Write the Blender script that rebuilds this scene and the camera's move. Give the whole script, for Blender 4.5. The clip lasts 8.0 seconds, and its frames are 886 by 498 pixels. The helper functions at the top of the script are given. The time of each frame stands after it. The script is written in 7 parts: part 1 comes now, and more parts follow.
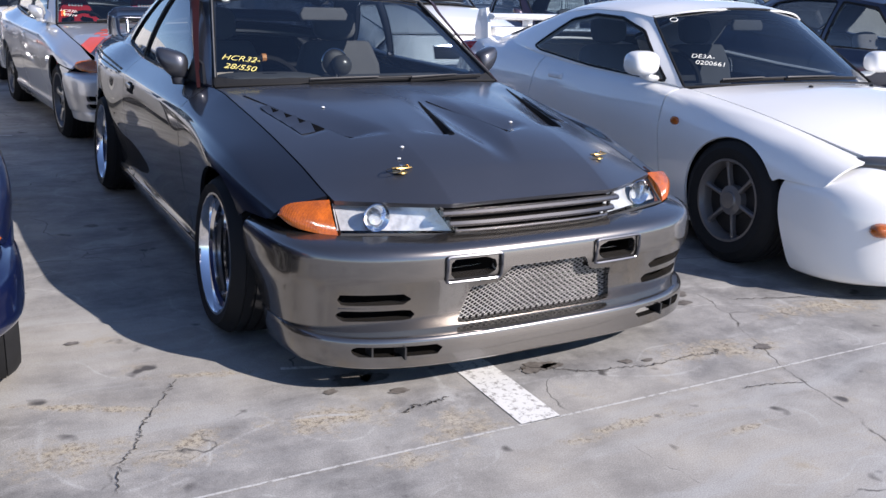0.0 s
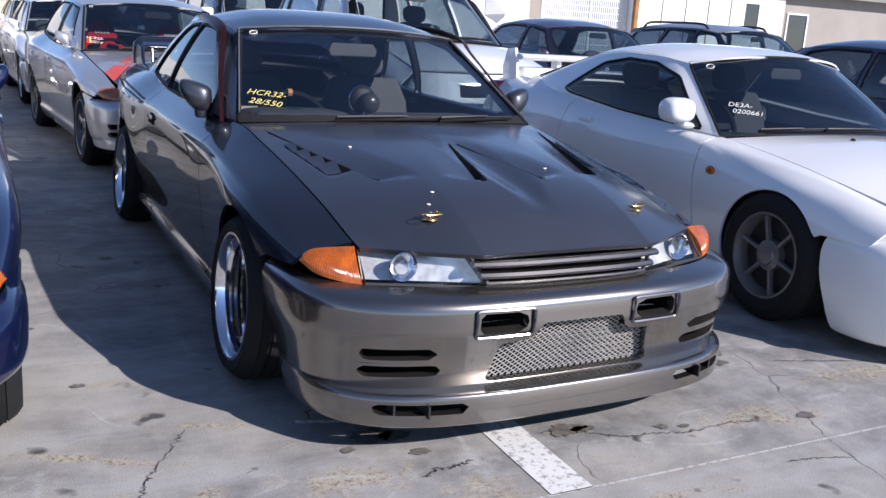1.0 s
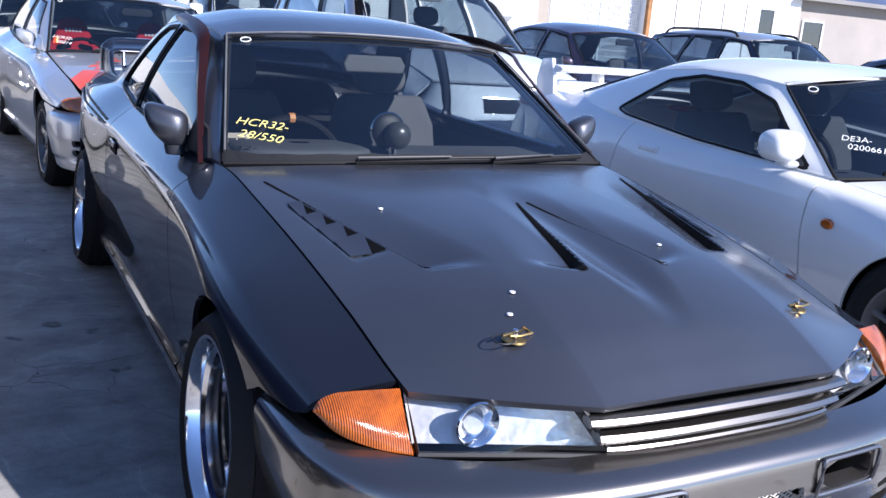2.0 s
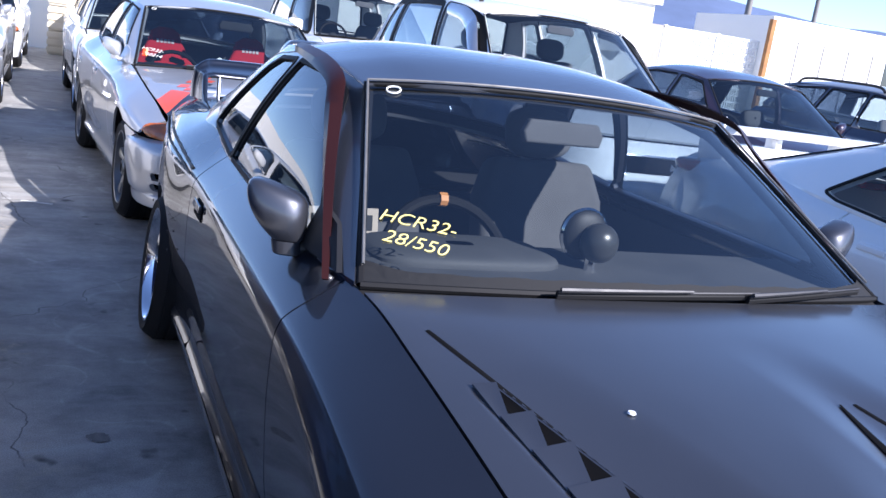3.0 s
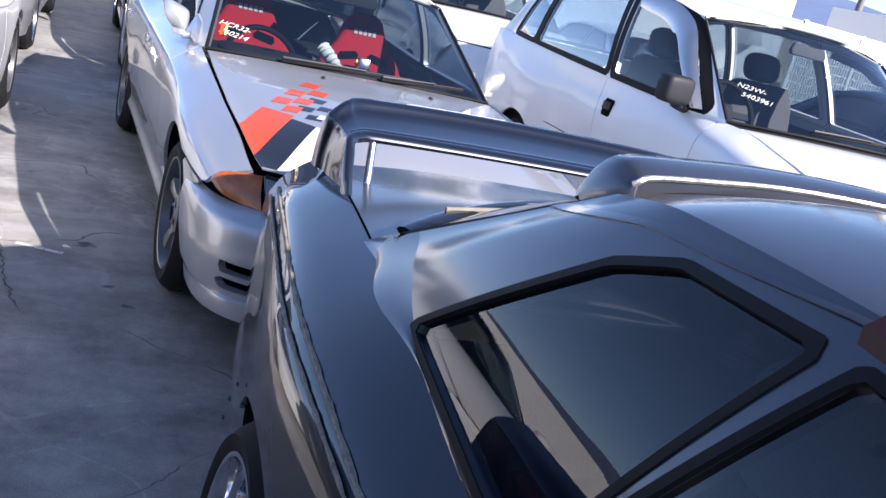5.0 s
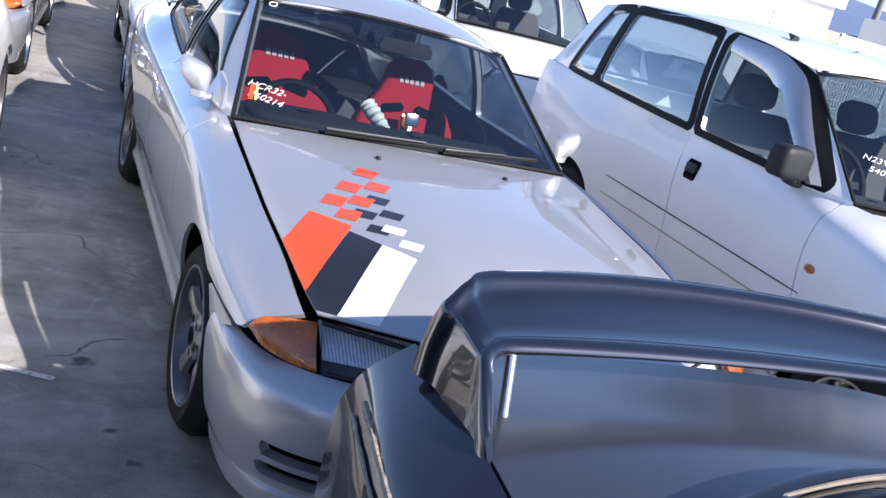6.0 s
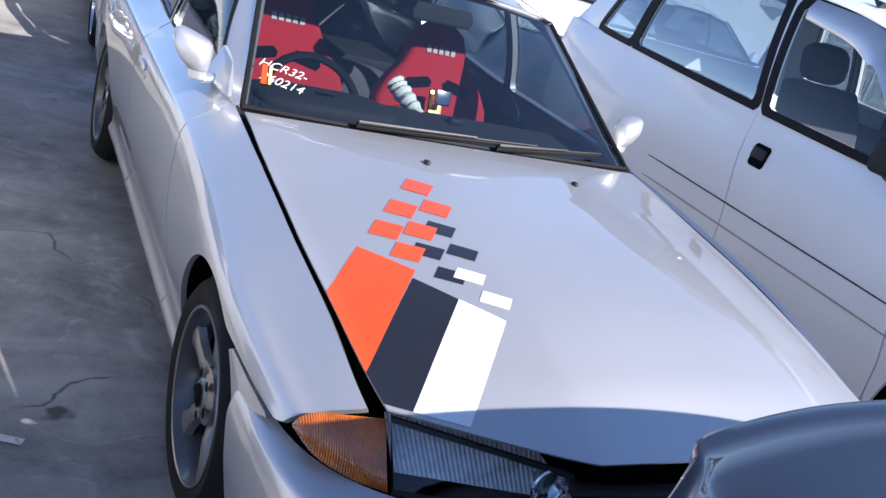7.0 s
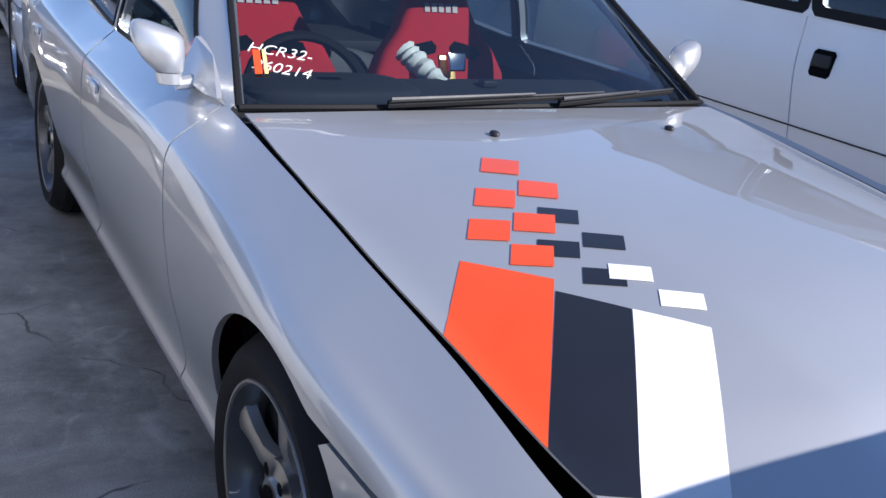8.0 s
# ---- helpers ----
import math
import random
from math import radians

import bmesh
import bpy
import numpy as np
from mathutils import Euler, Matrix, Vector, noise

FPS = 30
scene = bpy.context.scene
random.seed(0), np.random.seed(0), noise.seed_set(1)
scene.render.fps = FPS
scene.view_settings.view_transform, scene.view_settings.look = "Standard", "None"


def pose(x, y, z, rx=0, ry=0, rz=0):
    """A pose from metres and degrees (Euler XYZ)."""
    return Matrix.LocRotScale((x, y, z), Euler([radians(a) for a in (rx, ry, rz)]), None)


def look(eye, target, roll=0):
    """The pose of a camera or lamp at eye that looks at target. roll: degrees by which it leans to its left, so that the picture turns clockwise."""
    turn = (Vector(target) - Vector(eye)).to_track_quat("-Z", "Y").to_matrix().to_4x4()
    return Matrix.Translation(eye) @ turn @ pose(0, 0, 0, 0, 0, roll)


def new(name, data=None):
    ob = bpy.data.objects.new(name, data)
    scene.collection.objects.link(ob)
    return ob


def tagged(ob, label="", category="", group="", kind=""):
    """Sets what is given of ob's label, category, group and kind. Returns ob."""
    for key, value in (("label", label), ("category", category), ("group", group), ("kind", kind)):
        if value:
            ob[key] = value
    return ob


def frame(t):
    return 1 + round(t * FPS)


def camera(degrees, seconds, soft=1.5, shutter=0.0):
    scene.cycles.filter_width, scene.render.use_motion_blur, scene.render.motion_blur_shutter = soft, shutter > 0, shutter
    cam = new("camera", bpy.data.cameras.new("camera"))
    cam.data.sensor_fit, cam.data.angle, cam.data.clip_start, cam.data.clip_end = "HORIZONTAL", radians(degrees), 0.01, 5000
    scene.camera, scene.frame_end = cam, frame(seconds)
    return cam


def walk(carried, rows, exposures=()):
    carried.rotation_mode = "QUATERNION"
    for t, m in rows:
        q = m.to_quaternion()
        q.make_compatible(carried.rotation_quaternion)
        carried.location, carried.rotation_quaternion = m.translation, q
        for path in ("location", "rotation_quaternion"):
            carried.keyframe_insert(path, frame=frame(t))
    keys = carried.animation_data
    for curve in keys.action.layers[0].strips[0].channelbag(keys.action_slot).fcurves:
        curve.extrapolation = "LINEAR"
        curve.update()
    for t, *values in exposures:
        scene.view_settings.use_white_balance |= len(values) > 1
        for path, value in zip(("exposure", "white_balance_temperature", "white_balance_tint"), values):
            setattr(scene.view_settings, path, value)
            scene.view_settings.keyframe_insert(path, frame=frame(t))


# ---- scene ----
cam = camera(52.7, 8.0)
EXPOSURES = [(0.0, 0.60, 6500, 19), (0.5, 0.46, 6450, 19), (1.0, 0.46, 6300, 20), (1.7, 0.78, 6000, 20), (3.0, 1.20, 5950, 21), (4.2, 1.42, 6200, 22), (5.5, 1.10, 6450, 20), (7.0, 1.12, 6400, 18), (8.0, 0.76, 6200, 17)]    # seconds, stops, kelvin, tint
PATH = [
    (0, (-1.654, -2.258, 1.244), (-0.73, -0.573, 0.689), 1.8),
    (0.5, (-1.66, -2.41, 1.238), (-0.773, -0.68, 0.77), 3.1),
    (1, (-1.62, -2.09, 1.251), (-0.718, -0.371, 0.769), 3.5),
    (1.5, (-1.525, -1.598, 1.28), (-0.601, 0.109, 0.799), 4.2),
    (1.7, (-1.435, -1.393, 1.265), (-0.515, 0.316, 0.783), 4.2),
    (2.8, (-1.257, -0.266, 1.301), (-0.391, 1.48, 0.85), 7.6),
    (3, (-1.23, -0.052, 1.309), (-0.442, 1.731, 0.859), 8.3),
    (3.5, (-1.276, 0.507, 1.288), (-0.591, 2.325, 0.816), 9.2),
    (4, (-1.28, 1.061, 1.273), (-0.599, 2.88, 0.799), 9.2),
    (4.2, (-1.275, 1.273, 1.297), (-0.599, 3.091, 0.81), 9.7),
    (5.3, (-1.166, 2.449, 1.448), (-0.425, 4.215, 0.871), 15.5),
    (5.5, (-1.186, 2.626, 1.477), (-0.448, 4.392, 0.899), 15.4),
    (6, (-1.243, 3.025, 1.541), (-0.508, 4.793, 0.963), 15.4),
    (6.5, (-1.238, 3.385, 1.53), (-0.437, 5.094, 0.869), 16.5),
    (7, (-1.298, 3.709, 1.521), (-0.483, 5.404, 0.841), 16.7),
    (7.5, (-1.331, 4.022, 1.474), (-0.491, 5.699, 0.779), 16.1),
    (8, (-1.305, 4.307, 1.305), (-0.423, 5.962, 0.61), 6.5),
]
walk(cam, [(t, look(eye, target, roll)) for t, eye, target, roll in PATH], EXPOSURES)


# ---- world, sun and exposure ----
SUN_TO = Vector((-0.83, 1.35, -1.0)).normalized()      # the way the sunlight goes
world = bpy.data.worlds.new("sky")
scene.world = world
world.use_nodes = True
wn = world.node_tree
sky = wn.nodes.new("ShaderNodeTexSky")
sky.sky_type, sky.sun_disc = "NISHITA", False
sky.sun_elevation = math.asin(-SUN_TO.z)
sky.sun_rotation = math.atan2(-SUN_TO.x, -SUN_TO.y)
sky.air_density, sky.dust_density, sky.ozone_density = 1.0, 0.0, 3.2
sky.altitude = 2200.0
wn.nodes["Background"].inputs["Strength"].default_value = 0.12
wn.links.new(sky.outputs["Color"], wn.nodes["Background"].inputs["Color"])
sun = new("sun", bpy.data.lights.new("sun", "SUN"))
sun.data.energy, sun.data.angle, sun.data.color = 5.0, radians(0.55), (1.0, 0.97, 0.89)
sun.matrix_world = SUN_TO.to_track_quat("-Z", "Y").to_matrix().to_4x4()


# ---- materials ----
def nodes_of(name):
    m = bpy.data.materials.new(name)
    m.use_nodes = True
    return m, m.node_tree, m.node_tree.nodes["Principled BSDF"]


def mat(name, base, rough=0.5, metal=0.0, coat=0.0, vary=0.12, scale=6.0, fine=220.0, bump=0.0, spec=0.5, emit=0.0):
    """A surface whose colour and gloss vary at two scales."""
    m, t, b = nodes_of(name)
    tc = t.nodes.new("ShaderNodeTexCoord")
    n1, n2 = t.nodes.new("ShaderNodeTexNoise"), t.nodes.new("ShaderNodeTexNoise")
    n1.inputs["Scale"].default_value, n1.inputs["Detail"].default_value = scale, 5
    n2.inputs["Scale"].default_value, n2.inputs["Detail"].default_value = fine, 2
    t.links.new(tc.outputs["Object"], n1.inputs["Vector"])
    t.links.new(tc.outputs["Object"], n2.inputs["Vector"])
    add = t.nodes.new("ShaderNodeMath")
    add.operation = "MULTIPLY_ADD"
    t.links.new(n2.outputs["Fac"], add.inputs[0])
    add.inputs[1].default_value = 0.35
    t.links.new(n1.outputs["Fac"], add.inputs[2])
    r = t.nodes.new("ShaderNodeMapRange")
    r.inputs["From Min"].default_value, r.inputs["From Max"].default_value = 0.35, 1.0
    r.inputs["To Min"].default_value, r.inputs["To Max"].default_value = 1 - vary, 1 + vary
    t.links.new(add.outputs[0], r.inputs["Value"])
    mul = t.nodes.new("ShaderNodeVectorMath")
    mul.operation = "SCALE"
    mul.inputs[0].default_value = base
    t.links.new(r.outputs[0], mul.inputs["Scale"])
    t.links.new(mul.outputs[0], b.inputs["Base Color"])
    rr = t.nodes.new("ShaderNodeMapRange")
    wide = 0.06 if coat else 0.22
    rr.inputs["To Min"].default_value, rr.inputs["To Max"].default_value = max(0.02, rough * (1 - wide)), min(1, rough * (1 + wide))
    t.links.new(n1.outputs["Fac"], rr.inputs["Value"])
    t.links.new(rr.outputs[0], b.inputs["Roughness"])
    b.inputs["Metallic"].default_value = metal
    b.inputs["Coat Weight"].default_value, b.inputs["Coat Roughness"].default_value = coat, 0.018
    b.inputs["Specular IOR Level"].default_value = spec
    if bump:
        bp = t.nodes.new("ShaderNodeBump")
        bp.inputs["Strength"].default_value, bp.inputs["Distance"].default_value = bump, 0.004
        t.links.new(n2.outputs["Fac"], bp.inputs["Height"])
        t.links.new(bp.outputs[0], b.inputs["Normal"])
    if emit:
        b.inputs["Emission Color"].default_value, b.inputs["Emission Strength"].default_value = (*base, 1), emit
    return m


def glass_mat(name, tint, gloss=0.9, ior=1.7):
    """A thin pane: tinted see-through with the sky mirrored at a slant."""
    m, t, b = nodes_of(name)
    t.nodes.remove(b)
    tr, gl, mx, fr = (t.nodes.new("ShaderNode" + k) for k in ("BsdfTransparent", "BsdfGlossy", "MixShader", "LayerWeight"))
    tr.inputs["Color"].default_value = (*tint, 1)
    gl.inputs["Roughness"].default_value = 0.015
    gl.inputs["Color"].default_value = (gloss, gloss, gloss, 1)
    fr.inputs["Blend"].default_value = 0.5
    f0 = ((ior - 1) / (ior + 1)) ** 2
    p5, sch = t.nodes.new("ShaderNodeMath"), t.nodes.new("ShaderNodeMath")
    p5.operation, p5.inputs[1].default_value = "POWER", 5.0
    sch.operation, sch.inputs[1].default_value, sch.inputs[2].default_value = "MULTIPLY_ADD", 1 - f0 * 1.8, f0 * 1.8
    t.links.new(fr.outputs["Facing"], p5.inputs[0])
    t.links.new(p5.outputs[0], sch.inputs[0])
    t.links.new(sch.outputs[0], mx.inputs[0])
    t.links.new(tr.outputs[0], mx.inputs[1])
    t.links.new(gl.outputs[0], mx.inputs[2])
    t.links.new(mx.outputs[0], t.nodes["Material Output"].inputs["Surface"])
    return m


def paint(name, base, metal=0.0, rough=0.35, coat=1.0, flake=0.06, gloss=1.6):
    m = mat(name, base, rough=rough, metal=metal, coat=coat, vary=flake, scale=1.7, fine=900.0)
    m.node_tree.nodes["Principled BSDF"].inputs["Coat IOR"].default_value = gloss
    return m


# coupe bumper and skirts: body grey in a warm tone for direct sun
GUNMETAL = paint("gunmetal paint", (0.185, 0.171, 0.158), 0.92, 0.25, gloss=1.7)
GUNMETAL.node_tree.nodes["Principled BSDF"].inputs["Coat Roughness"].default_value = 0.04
# same body darkened and blued, with the flank's shade in the colour
FLANK = paint("polished grey paint in a shaded tone", (0.011, 0.013, 0.020), 0.2, 0.42, gloss=1.5)
FLANK.node_tree.nodes["Principled BSDF"].inputs["Specular IOR Level"].default_value = 0.12
FLANK.node_tree.nodes["Principled BSDF"].inputs["Coat Roughness"].default_value = 0.008
HOODGREY = mat("dusty grey bonnet paint", (0.060, 0.063, 0.076), rough=0.42, metal=0.70, coat=1.0, vary=0.10, scale=2, fine=700)
HOODGREY.node_tree.nodes["Principled BSDF"].inputs["Coat IOR"].default_value = 1.48
HOODGREY.node_tree.nodes["Principled BSDF"].inputs["Coat Roughness"].default_value = 0.13
# lighter than HOODGREY: sun on bonnet and boot is put into the tone
BONNETGREY = mat("bonnet paint in a sunlit tone", (0.070, 0.073, 0.086), rough=0.46, metal=0.72, coat=1.0, vary=0.12, scale=2.5, fine=700)
BONNETGREY.node_tree.nodes["Principled BSDF"].inputs["Coat Roughness"].default_value = 0.17
BONNETGREY.node_tree.nodes["Principled BSDF"].inputs["Coat IOR"].default_value = 1.75
WINGGREY = paint("polished grey paint", (0.034, 0.035, 0.044), 0.9, 0.30, gloss=1.75)
SILVER = paint("silver paint", (0.53, 0.533, 0.540), 0.62, 0.42, gloss=1.65)
SILVER.node_tree.nodes["Principled BSDF"].inputs["Specular IOR Level"].default_value = 0.2
WHITE = paint("white paint", (0.80, 0.80, 0.79), 0.0, 0.4)
PEARL = paint("pale grey paint", (0.84, 0.835, 0.83), 0.10, 0.5, coat=0.55, gloss=1.4)
BLUE = paint("dark blue paint", (0.004, 0.009, 0.045), 0.3, 0.3)
DARKBLUE = paint("navy paint", (0.012, 0.016, 0.04), 0.3, 0.3)
MAROON = paint("dark plum paint", (0.035, 0.022, 0.04), 0.3, 0.3)
CHAMPAGNE = paint("light silver paint", (0.42, 0.42, 0.43), 0.6, 0.35)
RUBBER = mat("tyre rubber", (0.011, 0.011, 0.012), 0.78, vary=0.3, scale=14, bump=0.15, spec=0.3)
BLACK = mat("black plastic", (0.010, 0.010, 0.011), 0.55, vary=0.2, fine=500, bump=0.1)
TRIM = mat("rubber trim", (0.008, 0.008, 0.009), 0.65, spec=0.2, vary=0.2)
# near-black that puts the shade inside openings into the colour
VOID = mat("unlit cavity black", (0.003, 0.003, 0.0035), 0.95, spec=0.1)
CHROME = mat("polished metal", (0.80, 0.80, 0.82), 0.09, 1.0, vary=0.05)
ALLOY = mat("brushed alloy", (0.62, 0.62, 0.63), 0.24, 1.0, vary=0.1)
DARKRIM = mat("dark grey wheel paint", (0.11, 0.11, 0.115), 0.4, 0.6, coat=0.4)
SIXRIM = mat("bronze grey wheel paint", (0.20, 0.185, 0.18), 0.4, 0.45, coat=0.4)
GREYRIM = mat("satin grey wheel paint", (0.36, 0.35, 0.33), 0.35, 0.75, coat=0.3)
GLASS = glass_mat("window glass", (0.50, 0.56, 0.58))
SIDEGLASS = glass_mat("tinted side glass", (0.34, 0.40, 0.45), ior=1.42)
REARGLASS = glass_mat("dark rear glass", (0.09, 0.12, 0.17), gloss=0.8, ior=1.9)
GLOSSBLACK = mat("glossy black moulding", (0.006, 0.006, 0.007), 0.18, coat=0.6, vary=0.2)
DULLSTRIP = mat("dulled bright strip", (0.16, 0.155, 0.15), 0.45, 0.4, vary=0.3, scale=20)
VANGLASS = glass_mat("bluish privacy glass", (0.30, 0.38, 0.44), ior=2.2)
SEATMARK = mat("pale woven print", (0.62, 0.56, 0.54), 0.9, vary=0.2)
DULLGREY = mat("grey mirror plastic", (0.018, 0.018, 0.020), 0.55, vary=0.2, spec=0.3)
WIPERGREY = mat("worn wiper metal", (0.030, 0.030, 0.033), 0.5, 0.2, vary=0.3, scale=30)
DULLGLASS = glass_mat("dusty side glass", (0.55, 0.62, 0.66), 0.8)
DARKSCREEN = glass_mat("blue-grey windscreen", (0.27, 0.33, 0.37))
REDCABGLASS = glass_mat("faintly tinted glass", (0.29, 0.36, 0.40))
LENS = glass_mat("clear lamp lens", (0.93, 0.95, 0.97), ior=1.4)
AMBER = mat("amber lens", (0.50, 0.108, 0.005), 0.15, coat=1.0, vary=0.55, scale=22, fine=120)


def flute(m, along, scale, depth, dark):
    """Moulded ribs across a lens: fine ridges, with shade painted into their darker hollows."""
    t = m.node_tree
    b = t.nodes["Principled BSDF"]
    tc, wv, bp = (t.nodes.new("ShaderNode" + k) for k in ("TexCoord", "TexWave", "Bump"))
    wv.bands_direction = along
    wv.inputs["Scale"].default_value, wv.inputs["Distortion"].default_value = scale, 0.3
    t.links.new(tc.outputs["Object"], wv.inputs["Vector"])
    bp.inputs["Strength"].default_value, bp.inputs["Distance"].default_value = depth, 0.003
    t.links.new(wv.outputs["Fac"], bp.inputs["Height"])
    t.links.new(bp.outputs[0], b.inputs["Normal"])
    r, mul = t.nodes.new("ShaderNodeMapRange"), t.nodes.new("ShaderNodeVectorMath")
    r.inputs["To Min"].default_value = dark
    t.links.new(wv.outputs["Fac"], r.inputs["Value"])
    mul.operation = "SCALE"
    t.links.new(b.inputs["Base Color"].links[0].from_socket, mul.inputs[0])
    t.links.new(r.outputs[0], mul.inputs["Scale"])
    t.links.new(mul.outputs[0], b.inputs["Base Color"])


flute(AMBER, "X", 80.0, 0.5, 0.74)
REDLENS = mat("red lens", (0.4, 0.01, 0.01), 0.16, coat=1.0)
REFLECT = mat("lamp reflector", (0.62, 0.61, 0.59), 0.25, 0.4, vary=0.45, scale=16, fine=34, bump=1.0)
# non-metal near-white: the sky mirrored in the reflector is painted as base colour
LAMPWHITE = mat("pressed lamp reflector", (0.86, 0.87, 0.88), 0.2, 0.0, vary=0.25, scale=60, fine=300, bump=0.6)
flute(LAMPWHITE, "X", 36.0, 0.8, 0.6)
SOCKET = mat("shaded lamp bowl", (0.16, 0.165, 0.175), 0.3, 0.8, vary=0.3, scale=30)
# dash grey lifted for sun falling on it; CABIN is the darker plastic
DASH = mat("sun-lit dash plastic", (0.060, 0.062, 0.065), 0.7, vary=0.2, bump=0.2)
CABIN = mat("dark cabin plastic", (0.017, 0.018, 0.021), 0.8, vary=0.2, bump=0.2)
SEATGREY = mat("grey seat cloth", (0.10, 0.10, 0.105), 0.95, vary=0.25, bump=0.5, fine=400)
SEATRED = mat("red seat cloth", (0.50, 0.012, 0.02), 0.9, vary=0.2, bump=0.4, fine=400)
CREAM = mat("cream seat trim", (0.42, 0.36, 0.30), 0.9, vary=0.2)
GOLD = mat("gold anodised metal", (0.36, 0.24, 0.09), 0.3, 0.9)
VISOR = mat("smoked brown visor plastic", (0.027, 0.0075, 0.0068), 0.35, spec=0.25)
CHALK = mat("yellow paint marker", (0.80, 0.68, 0.22), 0.8, vary=0.2, fine=90)
CHALKWHITE = mat("white paint marker", (0.82, 0.82, 0.76), 0.8, vary=0.2, fine=90)
RED = mat("red vinyl", (0.76, 0.075, 0.014), 0.35, coat=0.6)
INK = mat("black vinyl", (0.014, 0.015, 0.02), 0.3, coat=0.6)
VINYL = mat("white vinyl", (0.80, 0.80, 0.80), 0.35, coat=0.5)
MESHWIRE = mat("steel mesh", (0.60, 0.58, 0.55), 0.45, 0.6, vary=0.2)


# ---- geometry kit: a mesh is (points, faces) ----
def pchip(xs, ys, q):
    """A smooth curve through the knots with no overshoot."""
    xs, ys, q = np.asarray(xs, float), np.asarray(ys, float), np.asarray(q, float)
    h, d = np.diff(xs), np.diff(ys) / np.diff(xs)
    m = np.zeros(len(xs))
    m[0], m[-1] = d[0], d[-1]
    for i in range(1, len(xs) - 1):
        if d[i - 1] * d[i] > 0:
            w1, w2 = 2 * h[i] + h[i - 1], h[i] + 2 * h[i - 1]
            m[i] = (w1 + w2) / (w1 / d[i - 1] + w2 / d[i])
    i = np.clip(np.searchsorted(xs, q) - 1, 0, len(xs) - 2)
    t = np.clip((q - xs[i]) / h[i], -0.5, 1.5)
    return ((2 * t**3 - 3 * t**2 + 1) * ys[i] + (t**3 - 2 * t**2 + t) * h[i] * m[i]
            + (-2 * t**3 + 3 * t**2) * ys[i + 1] + (t**3 - t**2) * h[i] * m[i + 1])


def catmull(P, n):
    """n points along a smooth curve through P (k x dims)."""
    P = np.asarray(P, float)
    Q = np.concatenate([[2 * P[0] - P[1]], P, [2 * P[-1] - P[-2]]])
    t = np.linspace(0, len(P) - 1, n)
    i = np.minimum(t.astype(int), len(P) - 2)
    f = (t - i).reshape((-1,) + (1,) * (P.ndim - 1))
    a, b, c, d = Q[i], Q[i + 1], Q[i + 2], Q[i + 3]
    return 0.5 * (2 * b + (c - a) * f + (2 * a - 5 * b + 4 * c - d) * f**2 + (3 * b - a - 3 * c + d) * f**3)


def quads(G, close_u=False):
    """A grid of points (nu x nv x 3) as a mesh."""
    nu, nv = G.shape[:2]
    f = []
    for i in range(nu if close_u else nu - 1):
        k = (i + 1) % nu
        for j in range(nv - 1):
            f.append((i * nv + j, k * nv + j, k * nv + j + 1, i * nv + j + 1))
    return G.reshape(-1, 3).copy(), f


def clip(mesh, value):
    """The part of a mesh where value(points) is below nought."""
    P, F = mesh
    v = np.asarray(value(P), float)
    pts, out, cut, old = [], [], {}, {}

    def keep(a):
        if a not in old:
            old[a] = len(pts)
            pts.append(P[a])
        return old[a]

    for f in F:
        s = [v[a] < 0 for a in f]
        if not any(s):
            continue
        if all(s):
            out.append(tuple(keep(a) for a in f))
            continue
        g = []
        for a, b in zip(f, f[1:] + f[:1]):
            if v[a] < 0:
                g.append(keep(a))
            if (v[a] < 0) != (v[b] < 0):
                k = (min(a, b), max(a, b))
                if k not in cut:
                    w = v[k[0]] / (v[k[0]] - v[k[1]])
                    cut[k] = len(pts)
                    pts.append(P[k[0]] + w * (P[k[1]] - P[k[0]]))
                g.append(cut[k])
        if len(g) > 2:
            out.append(tuple(g))
    return (np.array(pts) if pts else np.zeros((0, 3))), out


def normals(mesh):
    P, F = mesh
    N = np.zeros_like(P)
    for f in F:
        n = np.cross(P[f[1]] - P[f[0]], P[f[2]] - P[f[0]])
        if len(f) > 3:
            n = n + np.cross(P[f[2]] - P[f[0]], P[f[3]] - P[f[0]])
        for a in f:
            N[a] += n
    return N / (np.linalg.norm(N, axis=1, keepdims=True) + 1e-12)


def lip(mesh, depth):
    """Turns the open edges of a sheet inward, as pressed panels have them."""
    P, F = mesh
    if not F:
        return mesh
    N = normals(mesh)
    seen = {}
    for f in F:
        for a, b in zip(f, f[1:] + f[:1]):
            seen[(a, b)] = seen.get((a, b), 0) + 1
    rim = [(a, b) for (a, b) in seen if (b, a) not in seen]
    at, extra = {}, []
    for e in rim:
        for a in e:
            if a not in at:
                at[a] = len(P) + len(extra)
                extra.append(P[a] - depth * N[a])
    F = list(F) + [(b, a, at[a], at[b]) for a, b in rim]
    return (np.concatenate([P, extra]) if extra else P), F


def flip(mesh):
    return mesh[0], [f[::-1] for f in mesh[1]]


def mirror(mesh):
    return mesh[0] * (-1, 1, 1), [f[::-1] for f in mesh[1]]


def join(*meshes):
    P, F, n = [], [], 0
    for p, f in meshes:
        P.append(np.asarray(p, float).reshape(-1, 3))
        F += [tuple(a + n for a in g) for g in f]
        n += len(P[-1])
    return np.concatenate(P), F


def moved(mesh, m):
    P = np.asarray(mesh[0], float)
    R = np.array(m)
    return P @ R[:3, :3].T + R[:3, 3], mesh[1]


